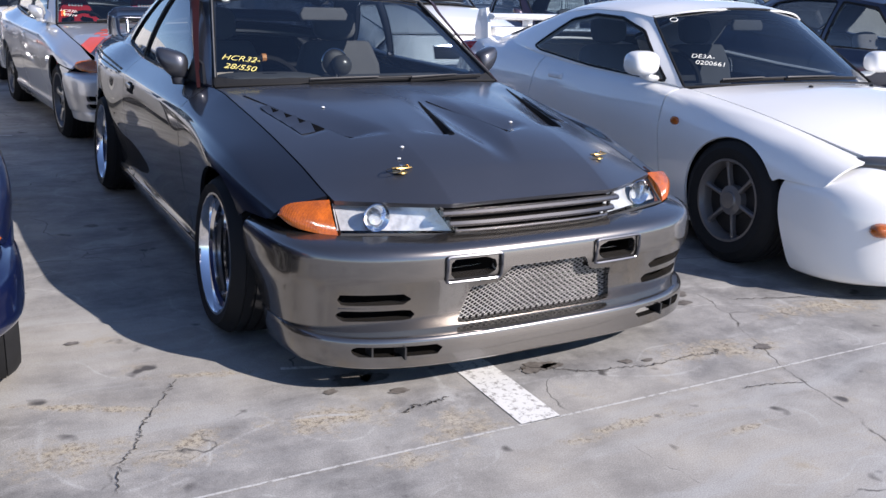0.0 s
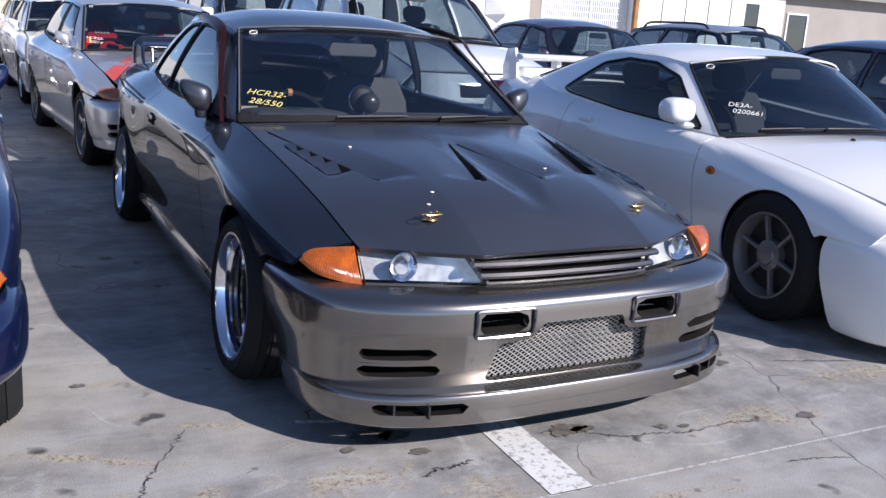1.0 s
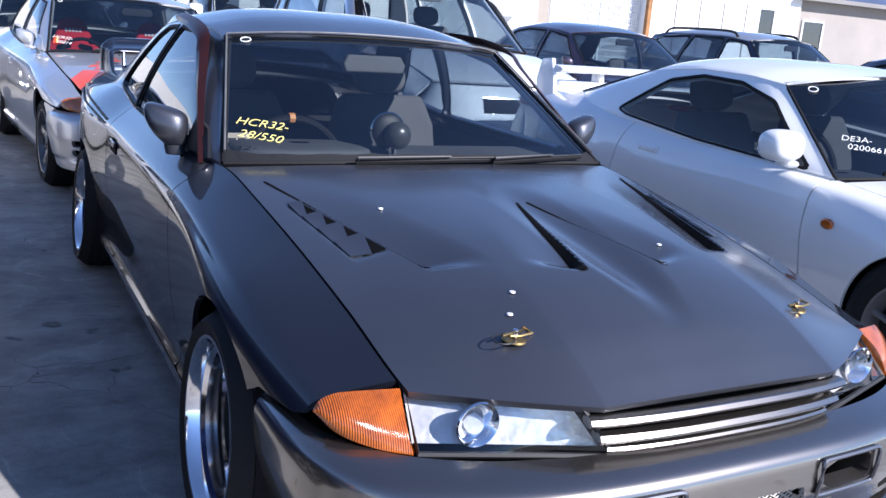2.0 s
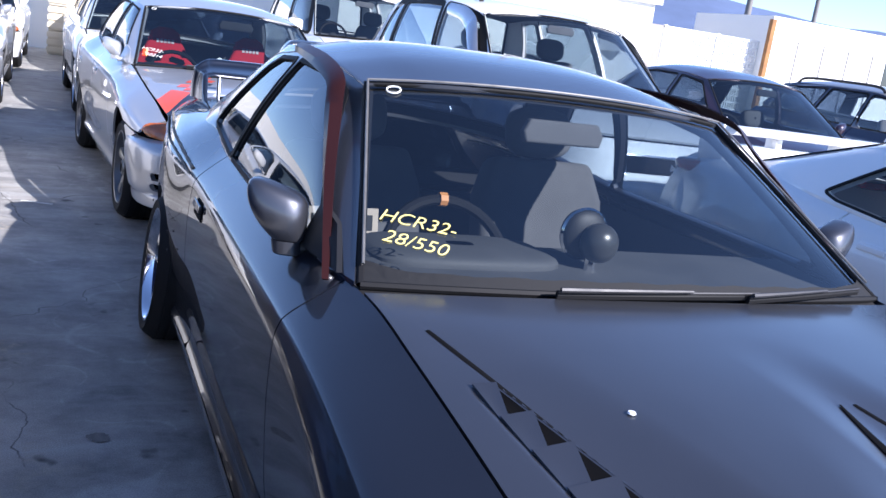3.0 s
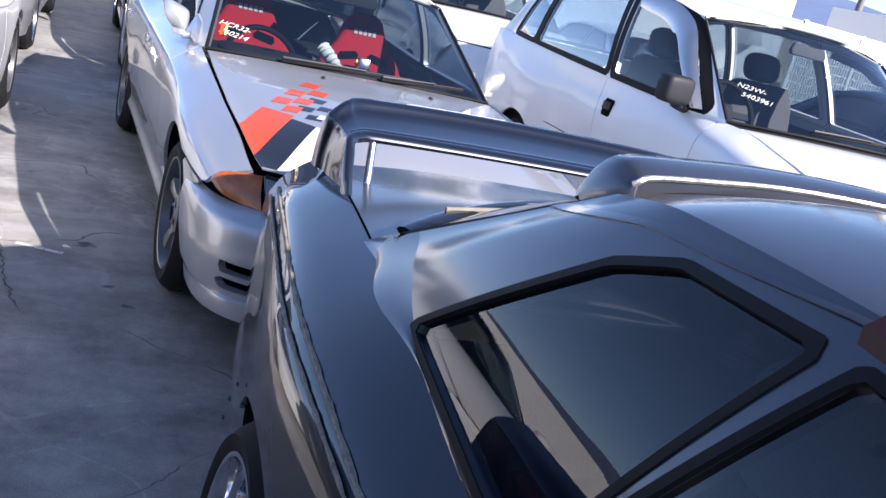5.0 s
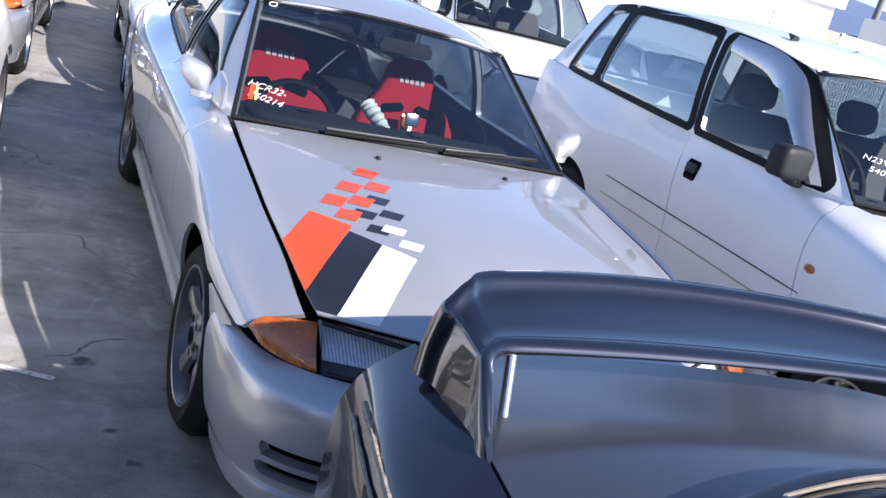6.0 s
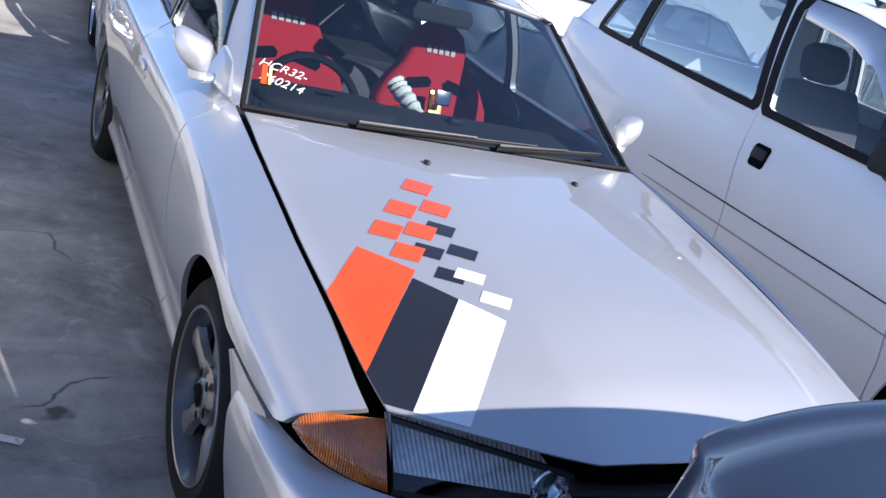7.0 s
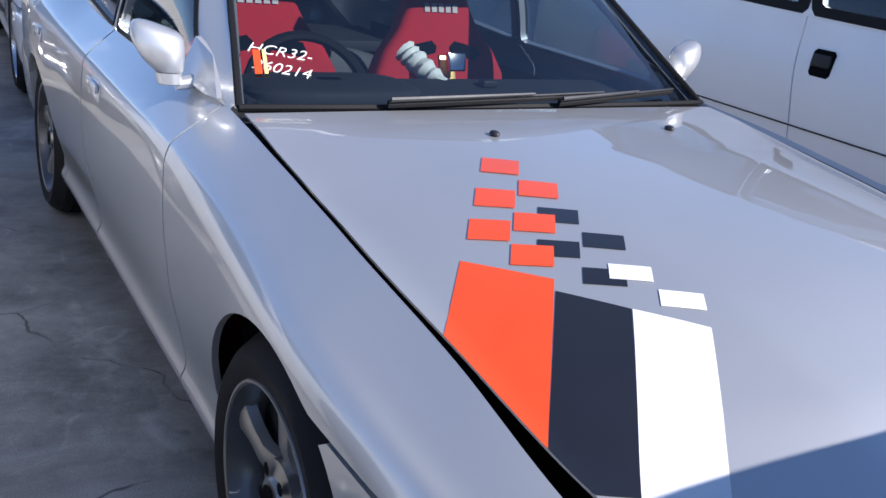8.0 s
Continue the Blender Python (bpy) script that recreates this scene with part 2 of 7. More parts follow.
def box(x0, x1, y0, y1, z0, z1, bevel=0.0):
    bm = bmesh.new()
    bmesh.ops.create_cube(bm, size=1, matrix=Matrix.LocRotScale(((x0 + x1) / 2, (y0 + y1) / 2, (z0 + z1) / 2), None, (abs(x1 - x0), abs(y1 - y0), abs(z1 - z0))))
    if bevel:
        bmesh.ops.bevel(bm, geom=bm.edges[:], offset=bevel, segments=2, affect="EDGES", profile=0.5)
    bm.verts.index_update()
    out = np.array([v.co[:] for v in bm.verts]), [tuple(v.index for v in f.verts) for f in bm.faces]
    bm.free()
    return out


def tube(path, r, n=8, squash=(1, 1), caps=True):
    """A round or flattened bar along a path; r may be a list."""
    P = np.asarray(path, float)
    T = np.gradient(P, axis=0)
    T /= np.linalg.norm(T, axis=1, keepdims=True) + 1e-12
    ref = np.array([0, 0, 1.0]) if abs(T[:, 2]).mean() < 0.8 else np.array([1.0, 0, 0])
    A = np.cross(T, ref)
    A /= np.linalg.norm(A, axis=1, keepdims=True) + 1e-12
    B = np.cross(A, T)
    ang = np.linspace(0, 2 * math.pi, n, endpoint=False)
    rr = np.broadcast_to(np.asarray(r, float), (len(P),))
    G = P[:, None] + rr[:, None, None] * (A[:, None] * (np.cos(ang) * squash[0])[None, :, None] + B[:, None] * (np.sin(ang) * squash[1])[None, :, None])
    pts, f = G.reshape(-1, 3), []
    for i in range(len(P) - 1):
        for j in range(n):
            k = (j + 1) % n
            f.append((i * n + j, i * n + k, (i + 1) * n + k, (i + 1) * n + j))
    if caps:
        f += [tuple(range(n))[::-1], tuple((len(P) - 1) * n + j for j in range(n))]
    return pts, f


def turned(profile, n=40):
    """A profile of (radius, offset) turned about the x axis."""
    p = np.asarray(profile, float)
    a = np.linspace(0, 2 * math.pi, n, endpoint=False)
    G = np.stack([np.broadcast_to(p[:, 1], (n, len(p))), p[:, 0] * np.cos(a)[:, None], p[:, 0] * np.sin(a)[:, None]], -1)
    return quads(G, close_u=True)


def poly(points, p2):
    """Signed distance to a polygon, below nought inside."""
    V, p = np.asarray(points, float), np.asarray(p2, float)
    d, inside = np.full(len(p), 1e9), np.zeros(len(p), bool)
    for a, b in zip(V, np.roll(V, -1, 0)):
        e, w = b - a, p - a
        t = np.clip((w @ e) / (e @ e + 1e-12), 0, 1)
        d = np.minimum(d, np.linalg.norm(w - t[:, None] * e, axis=1))
        c = ((a[1] <= p[:, 1]) & (p[:, 1] < b[1])) | ((b[1] <= p[:, 1]) & (p[:, 1] < a[1]))
        with np.errstate(divide="ignore", invalid="ignore"):
            x = a[0] + (p[:, 1] - a[1]) / (b[1] - a[1]) * e[0]
        inside ^= c & (p[:, 0] < x)
    return np.where(inside, -d, d)


def patch(a, b, c, d, nu=8, nv=8, bulge=0.0):
    """A four-cornered sheet a-b-c-d, bowed along its normal."""
    a, b, c, d = (np.array(k, float) for k in (a, b, c, d))
    u, v = np.meshgrid(np.linspace(0, 1, nu), np.linspace(0, 1, nv), indexing="ij")
    u, v = u[..., None], v[..., None]
    G = (1 - u) * (1 - v) * a + u * (1 - v) * b + u * v * c + (1 - u) * v * d
    n = np.cross(b - a, d - a)
    G = G + bulge * 16 * u * (1 - u) * v * (1 - v) * n / np.linalg.norm(n)
    return quads(G)


def mesh_data(name, mesh, material, smooth=38):
    me = bpy.data.meshes.new(name)
    P, F = mesh
    me.from_pydata(np.asarray(P).tolist(), [], [list(f) for f in F])
    me.materials.append(material)
    if smooth:
        me.polygons.foreach_set("use_smooth", [True] * len(me.polygons))
        me.set_sharp_from_angle(angle=radians(smooth))
    me.update()
    return me


def part(name, mesh, material, parent, label="", smooth=38):
    ob = new(name, mesh_data(name, mesh, material, smooth))
    ob.parent = parent
    return tagged(ob, label)


def thing(name, m, label, category, group="", kind=""):
    ob = new(name)
    ob.matrix_world = m
    return tagged(ob, label, category, group, kind)


def structure(name, mesh, material, label, category="", smooth=38):
    ob = new(name, mesh_data(name, mesh, material, smooth))
    return tagged(ob, label, category, kind="structure")


def lettering(text, size, material, parent, m, name="marker_writing", slant=0.25, thick=0.0):
    """Words in the built-in font as a flat mesh at the pose m."""
    cu = bpy.data.curves.new("font", "FONT")
    cu.body, cu.size, cu.shear, cu.extrude, cu.offset = text, size, slant, 0.0006, thick
    ob = bpy.data.objects.new("font", cu)
    scene.collection.objects.link(ob)
    dg = bpy.context.evaluated_depsgraph_get()
    me = bpy.data.meshes.new_from_object(ob.evaluated_get(dg))
    bpy.data.objects.remove(ob)
    bpy.data.curves.remove(cu)
    me.materials.clear()
    me.materials.append(material)
    t = new(name, me)
    t.parent = parent
    t.matrix_local = m
    return t


def basis(o, right, up):
    """A pose at o whose x runs to the right and y up."""
    r = Vector(right).normalized()
    n = r.cross(Vector(up)).normalized()
    u = n.cross(r)
    return Matrix(((r.x, u.x, n.x, o[0]), (r.y, u.y, n.y, o[1]), (r.z, u.z, n.z, o[2]), (0, 0, 0, 1)))


# ---- shared car parts ----
def rows_at(rows, ys):
    r = np.asarray(rows, float)
    return np.stack([pchip(r[:, 0], r[:, 1], ys), ys, pchip(r[:, 0], r[:, 2], ys)], -1)


def flank(lines, y0, y1, ny, nv, swell=()):
    """The side of a body (x > 0) through lengthwise lines, lowest first; swell: (y, width, amount) over the wheels."""
    ys = np.linspace(y0, y1, ny)
    L = np.stack([rows_at(r, ys) for r in lines])
    weight = np.interp(np.linspace(0, 1, len(lines)), [0, 0.25, 0.6, 0.85, 1], [0.3, 0.9, 1, 0.3, 0])
    for y, w, a in swell:
        L[:, :, 0] += a * weight[:, None] * np.exp(-(((ys - y) / w) ** 2))
    return flip(quads(catmull(L, nv)))


def wrap(rows, nphi=72, sub=3, rear=False):
    """A bumper swept round the end of a car. Rows, lowest first: z, y at the middle, half width, y at its ends, squareness."""
    R = np.asarray(rows, float)
    t = np.linspace(0, len(R) - 1, (len(R) - 1) * sub + 1)
    R = np.stack([pchip(np.arange(len(R)), R[:, k], t) for k in range(5)], -1)
    phi = np.linspace(-math.pi / 2, math.pi / 2, nphi)
    z, yc, w, ya, p = (R[None, :, k] for k in range(5))
    s, c = np.sin(phi)[:, None], np.cos(phi)[:, None]
    x = w * np.sign(s) * np.abs(s) ** (2 / p)
    y = yc + (ya - yc) * (1 - np.abs(c) ** (2 / p))
    m = quads(np.stack([x, y, np.broadcast_to(z, x.shape)], -1))
    return flip(m) if rear else m


def lid(height, half, front, back, nx=60, ny=60, xpow=1.0):
    """A bonnet or boot lid: height(x, y), half(y) its half width, front(x) and back(x) its ends."""
    u = np.linspace(-1, 1, nx)
    s = np.linspace(0, 1, ny)
    U, T = np.meshgrid(u, s, indexing="ij")
    X = U * 0.65
    for _ in range(5):
        Y = front(X) + (back(X) - front(X)) * T
        X = U * half(Y)
    return quads(np.stack([X, Y, height(X, Y)], -1))


def pane(b, bc, t, tc, nx=24, nz=12, bulge=0.02):
    """A windscreen: b and t the lower and upper corners (x, y, z), bc and tc the middles (y, z). Returns the grid."""
    u = np.linspace(-1, 1, nx)[:, None]
    v = np.linspace(0, 1, nz)[None, :]
    q = 1 - np.abs(u) ** 2.2

    def edge(k, kc):
        return u * k[0], k[1] + (kc[0] - k[1]) * q, k[2] + (kc[1] - k[2]) * q

    lo, hi = edge(b, bc), edge(t, tc)
    G = np.stack([l + (h - l) * v for l, h in zip(lo, hi)], -1)
    out = math.copysign(1, t[1] - b[1])
    bow = 4 * v * (1 - v) * bulge * (1 - np.abs(u) ** 6)
    G[..., 2] += bow * 0.8
    G[..., 1] -= bow * 0.6 * out
    return G


def on_grid(G, u, v):
    """The point of a pane grid at u (-1 to 1) and v (0 to 1)."""
    i, j = (u + 1) / 2 * (G.shape[0] - 1), v * (G.shape[1] - 1)
    a, b = min(int(i), G.shape[0] - 2), min(int(j), G.shape[1] - 2)
    f, g = i - a, j - b
    return (1 - f) * (1 - g) * G[a, b] + f * (1 - g) * G[a + 1, b] + f * g * G[a + 1, b + 1] + (1 - f) * g * G[a, b + 1]


def blob(c, r, power=2.5, nu=24, nv=14):
    """A rounded lump with half sizes r."""
    a = np.linspace(-math.pi, math.pi, nu, endpoint=False)
    b = np.linspace(-math.pi / 2 + 0.02, math.pi / 2 - 0.02, nv)
    A, B = np.meshgrid(a, b, indexing="ij")

    def p(k):
        return np.sign(k) * np.abs(k) ** (2 / power)

    G = np.stack([c[0] + r[0] * p(np.cos(B)) * p(np.cos(A)), c[1] + r[1] * p(np.cos(B)) * p(np.sin(A)), c[2] + r[2] * p(np.sin(B))], -1)
    return quads(G, close_u=True)


def slab(outline, m, thick, bevel=0.012):
    """A flat outline (x, y) given thickness and rounded edges, laid at the pose m."""
    bm = bmesh.new()
    f = bm.faces.new([bm.verts.new((x, y, 0)) for x, y in outline])
    top = bmesh.ops.extrude_face_region(bm, geom=[f])
    bmesh.ops.translate(bm, verts=[v for v in top["geom"] if isinstance(v, bmesh.types.BMVert)], vec=(0, 0, thick))
    bmesh.ops.recalc_face_normals(bm, faces=bm.faces[:])
    if bevel:
        edges = [e for e in bm.edges if len(e.link_faces) == 2 and e.calc_face_angle(0) > 0.9]
        bmesh.ops.bevel(bm, geom=edges, offset=bevel, segments=3, affect="EDGES", profile=0.6, clamp_overlap=True)
    bm.transform(m)
    bm.verts.index_update()
    out = np.array([v.co[:] for v in bm.verts]), [tuple(v.index for v in g.verts) for g in bm.faces]
    bm.free()
    return out


def add_wheel(root, x, y, side, r, rim, width, style, camber=0.0, toe=0.0):
    """A wheel whose outer lip stands at x (from the middle); side is -1 or 1."""
    hub = new("wheel")
    hub.parent = root
    hub.matrix_local = pose(side * x, y, r, 0, -camber * side, toe) @ Matrix.Diagonal((side, 1, 1, 1))
    w = width
    sw = min(0.018, (r - rim) * 0.35)
    tread = [(rim, -w), (rim + 0.012, -w - sw * 0.6), ((r + rim) / 2, -w - sw), (r - 0.02, -w + 0.004), (r - 0.003, -w + 0.03)]
    for k in range(4):
        c = -w + 0.03 + (w - 0.06) * (k + 0.5) / 4
        q = (w - 0.06) / 8
        tread += [(r, c - q + 0.004), (r, c + q - 0.004), (r - 0.007, c + q - 0.003), (r - 0.007, c + q + 0.003)]
    tread += [(r - 0.003, -0.03), (r - 0.02, -0.004), ((r + rim) / 2, sw * 0.7), (rim + 0.012, sw * 0.4), (rim, 0.0)]
    part("tyre", flip(turned(tread, 56)), RUBBER, hub, smooth=30)
    if style == "deep":
        prof = [(rim + 0.004, -0.004), (rim + 0.003, 0.006), (rim - 0.006, 0.006), (rim - 0.012, -0.004), (rim - 0.016, -0.03), (rim - 0.03, -0.04), (rim - 0.036, -0.11), (rim - 0.05, -0.125), (rim - 0.055, -w)]
        face, spoke_mat, lip_mat, depth, count = rim - 0.05, DARKRIM, CHROME, -0.125, 10
    else:
        prof = [(rim + 0.004, -0.004), (rim + 0.002, 0.004), (rim - 0.008, 0.004), (rim - 0.014, -0.012), (rim - 0.022, -0.03), (rim - 0.03, -w)]
        face, depth = rim - 0.012, -0.012
        spoke_mat = lip_mat = {"six": SIXRIM, "five": GREYRIM}.get(style, ALLOY)
        # barrel in a darker tone that paints the shade between the spokes
        if style == "five":
            lip_mat = DARKRIM
        count = {"six": 6, "five": 5, "cap": 7}.get(style, 5)
    part("rim", turned(prof, 56), lip_mat, hub)
    bd = 0.62 if style == "deep" else 0.30
    back = turned([(rim - 0.028, -w * bd), (0.02, -w * (bd - 0.02))], 32)
    part("brake_disc", join(back, turned([(0.14, -0.075), (0.14, -0.085), (0.05, -0.08)], 32)), BLACK, hub)
    wide = {"six": 0.21, "five": 0.60, "deep": 0.30, "cap": 0.5}.get(style, 0.45)
    for k in range(count):
        a = 2 * math.pi * (k + 0.25) / count
        n = 9
        rr = np.linspace(0.045, face, n)
        half = np.interp(rr, [0.045, 0.09, face * 0.75, face], [0.030, 0.020, 0.018, 0.030]) * wide / 0.42
        dep = np.interp(rr, [0.045, face * 0.6, face], [depth - 0.012, depth - 0.006, depth - 0.004])
        if style == "five":
            dep = np.interp(rr, [0.045, face * 0.5, face], [-0.045, -0.022, -0.014])
        rows = []
        for s, drop in ((-1.0, 0.024), (-0.8, 0.004), (-0.3, 0.0), (0.3, 0.0), (0.8, 0.004), (1.0, 0.024)):
            ang = s * half
            rows.append(np.stack([dep - drop, rr * math.cos(a) - ang * math.sin(a), rr * math.sin(a) + ang * math.cos(a)], -1))
        part("spoke", flip(quads(np.stack(rows))), spoke_mat, hub)
    part("hub_cap", flip(turned([(0.075, depth - 0.05), (0.072, depth - 0.012), (0.045, depth - 0.004), (0.04, depth + 0.004), (0.0, depth + 0.006)], 24)), spoke_mat, hub)
    if style == "five":
        part("rim_lip", tube([(0.004, (rim - 0.002) * math.cos(a), (rim - 0.002) * math.sin(a)) for a in np.linspace(0, 2 * math.pi, 49)], 0.004, 5, caps=False), GREYRIM, hub)
        part("centre_hole", moved(flip(turned([(0.030, 0.0), (0.0, 0.001)], 20)), pose(depth + 0.008, 0, 0)), VOID, hub)
        for k in range(5):
            a = 2 * math.pi * (k + 0.75) / 5
            part("nut_pocket", moved(flip(turned([(0.013, 0.0), (0.0, 0.001)], 12)), pose(depth + 0.001, 0.056 * math.cos(a), 0.056 * math.sin(a))), VOID, hub)
    return hub


def add_seat(root, x, y, z, cloth, bucket=False):
    seat = new("seat")
    seat.parent = root
    seat.matrix_local = pose(x, y, z)
    part("cushion", blob((0, 0, 0.0), (0.25, 0.26, 0.085), 4), cloth, seat)
    tilt = pose(0, 0.20, 0.02, 74, 0, 0)
    if bucket:
        half = [(0.18, 0), (0.225, 0.18), (0.255, 0.42), (0.25, 0.53), (0.215, 0.60), (0.155, 0.675), (0.125, 0.74), (0.10, 0.815), (0.05, 0.85)]
        out = [(-x, y) for x, y in half] + [(x, y) for x, y in half[::-1]]
        part("backrest", slab(out, tilt, 0.10, 0.03), cloth, seat, "red cloth bucket backrest with wide shoulders")
        for s in (-1, 1):
            part("bolster", blob((0, 0, 0), (0.05, 0.2, 0.055), 3.0), cloth, seat).matrix_local = tilt @ pose(s * 0.15, 0.30, 0.11)
            part("belt_slot", slab([(-0.05, -0.02), (0.05, -0.02), (0.06, 0.0), (0.045, 0.022), (-0.045, 0.022), (-0.06, 0)], tilt @ pose(s * 0.085, 0.60, 0.098, 0, 0, -12 * s), 0.008, 0.0), VOID, seat)
        for k in range(5):
            part("logo_bar", slab([(0, 0), (0.019, 0), (0.019, 0.028), (0, 0.028)], tilt @ pose(-0.066 + 0.027 * k, 0.725, 0.102), 0.003, 0), SEATMARK, seat)
    else:
        part("backrest", slab([(-0.2, 0), (-0.25, 0.1), (-0.25, 0.42), (-0.2, 0.56), (0.2, 0.56), (0.25, 0.42), (0.25, 0.1), (0.2, 0)], tilt, 0.12, 0.04), cloth, seat)
        part("headrest", blob((0, 0, 0), (0.13, 0.09, 0.05), 3.2), cloth, seat).matrix_local = tilt @ pose(0, 0.66, 0.06)
    return seat


def add_cabin(root, S, T):
    """Floor, dashboard, steering wheel, seats and mirror behind the glass."""
    (bx, by, bz), (tx, ty, tz) = S["ws"][0], S["ws"][2]
    rb = S["rear"][0]
    x, z = bx + 0.02, bz - 0.02
    y1 = rb[1] - 0.02
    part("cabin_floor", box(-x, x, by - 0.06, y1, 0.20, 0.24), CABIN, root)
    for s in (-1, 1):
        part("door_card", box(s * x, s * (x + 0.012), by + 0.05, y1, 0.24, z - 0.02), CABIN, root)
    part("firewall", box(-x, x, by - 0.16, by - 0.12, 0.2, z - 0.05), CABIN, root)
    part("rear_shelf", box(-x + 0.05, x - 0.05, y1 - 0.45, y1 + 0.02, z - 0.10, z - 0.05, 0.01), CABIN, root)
    dr = S.get("dash_rise", 0.0)
    dash = slab([(0, 0), (0.12, dr * 0.4), (0.36, dr - 0.015), (0.42, dr * 0.8 - 0.05), (0.40, -0.22), (0.0, -0.22)], Matrix(((0, 0, 1, -x + 0.02), (1, 0, 0, by - 0.02), (0, 1, 0, z - 0.01), (0, 0, 0, 1))), 2 * x - 0.04, 0.02)
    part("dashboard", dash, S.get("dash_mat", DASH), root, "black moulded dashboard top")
    yd = S.get("wheel_y", by + 0.50)
    sw = new("steering_wheel")
    sw.parent = root
    wx, wz = S.get("wheel_at", (-0.36, 0.02))
    sw.matrix_local = pose(wx, yd, z + wz, 62, 0, 0)
    ring = [(0.175 * math.cos(a), 0.175 * math.sin(a), 0) for a in np.linspace(0, 2 * math.pi, 33)]
    part("rim", tube(ring, 0.015, 8), TRIM, sw)
    part("boss", join(blob((0, 0, -0.02), (0.06, 0.06, 0.03), 2.5), box(-0.165, 0.165, -0.018, 0.018, -0.02, -0.005)), CABIN, sw)
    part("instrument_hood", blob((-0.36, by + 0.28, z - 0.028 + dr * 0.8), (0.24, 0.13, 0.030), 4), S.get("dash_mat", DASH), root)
    for s, cloth in zip((-1, 1), S.get("seats", (SEATGREY, SEATGREY))):
        add_seat(root, S.get("seat_x", (-0.36, 0.36))[s > 0], S.get("seat_y", by + 0.98), 0.36 + S.get("lift", 0) + S.get("seat_z", 0), cloth, S.get("bucket", False))
    part("rear_bench", join(blob((0, y1 - 0.55, z - 0.28), (0.55, 0.10, 0.22), 4), blob((0, y1 - 0.80, z - 0.45), (0.55, 0.24, 0.07), 4)), SEATGREY, root)
    c = S["ws"][3]
    mir = part("interior_mirror", slab([(-0.12, -0.03), (0.12, -0.03), (0.13, 0), (0.11, 0.032), (-0.11, 0.032), (-0.13, 0)], pose(S.get("mirror_in", -0.02), c[0] + 0.0, c[1] - 0.095 + S.get("lift", 0), 84, 0, 6), 0.025, 0.008), S.get("mirror_back", SEATGREY), root, "rear-view mirror on the windscreen")


def add_sail_mirror(root, sd, at, shell_mat, sail_mat, lift, size=0.92):
    """A door mirror on a three-cornered sail: tapered shell over a foot block."""
    mm = new("door_mirror")
    mm.parent = root
    stand = Matrix.Translation((sd * at[0], at[1], at[2])) @ pose(0, 0, 0, 0, 0, 22 * sd) @ Matrix.Diagonal((size, size, size, 1))
    mm.matrix_local = stand
    a = np.linspace(-math.pi, math.pi, 28, endpoint=False)

    def ring(z, xc, hw, front, back, lean):
        c, q = np.cos(a), np.sin(a)
        x = xc + hw * np.sign(c) * np.abs(c) ** 0.72
        y = np.where(q < 0, front * np.sign(q) * np.abs(q) ** 0.8, back * np.abs(q) ** 0.35)
        return np.stack([sd * x, y, z + lean * (x - xc)], -1)

    rows = [ring(*r) for r in ((-0.052, -0.010, 0.036, 0.034, 0.022, 0.0), (-0.048, -0.008, 0.040, 0.039, 0.027, 0.0), (-0.022, 0.006, 0.056, 0.052, 0.032, 0.08), (0.012, 0.018, 0.070, 0.058, 0.034, 0.18),
                               (0.040, 0.022, 0.073, 0.054, 0.034, 0.26), (0.060, 0.022, 0.068, 0.045, 0.032, 0.28), (0.070, 0.020, 0.052, 0.031, 0.026, 0.28), (0.074, 0.018, 0.024, 0.012, 0.012, 0.28))]
    G = np.concatenate([catmull(np.array(rows), 40)], 0)
    m = quads(np.swapaxes(G, 0, 1), close_u=True)
    cap = [tuple(k * 40 + 39 for k in range(28)), tuple(k * 40 for k in range(28))[::-1]]
    m = (m[0], list(m[1]) + cap)
    part("shell", m if sd < 0 else flip(m), shell_mat, mm)
    part("mirror_glass", slab([(0.052 * math.cos(b), 0.042 * math.sin(b)) for b in np.linspace(0, 2 * math.pi, 18, endpoint=False)], pose(sd * 0.016, 0.0355, 0.018, 90, 0, 0), 0.004, 0), CHROME, mm)
    rows = [ring(*r) for r in ((-0.088, -0.010, 0.030, 0.026, 0.018, 0.0), (-0.084, -0.010, 0.034, 0.031, 0.021, 0.0), (-0.053, -0.006, 0.036, 0.034, 0.022, 0.0))]
    m = quads(np.swapaxes(np.array(rows), 0, 1), close_u=True)
    m = (m[0], list(m[1]) + [tuple(k * 3 for k in range(28))[::-1], tuple(k * 3 + 2 for k in range(28))])
    part("foot", m if sd < 0 else flip(m), shell_mat, mm)
    inv = stand.inverted()

    def here(x, y, z):
        return tuple(inv @ Vector((sd * x, y, z + lift)))

    part("arm", tube([here(at[0] - 0.02, at[1] + 0.005, at[2] - lift - 0.072), here(at[0] - 0.07, at[1] + 0.0, at[2] - lift - 0.062)], [0.026, 0.032], 10, (1, 0.7)), sail_mat, mm)
    tri = [(0.722, 1.600, 0.834), (0.750, 1.815, 0.838), (0.712, 1.800, 0.935), (0.694, 1.725, 0.905)]
    o = [here(*p) for p in tri]
    i = [here(p[0] - 0.012, p[1], p[2]) for p in tri]
    q = [tuple(range(4)), (7, 6, 5, 4)] + [(k, k + 4, (k + 1) % 4 + 4, (k + 1) % 4) for k in range(4)]
    part("sail", (np.array(o + i), q if sd < 0 else [f[::-1] for f in q]), sail_mat, mm, "three-cornered mirror base on the door", 20)


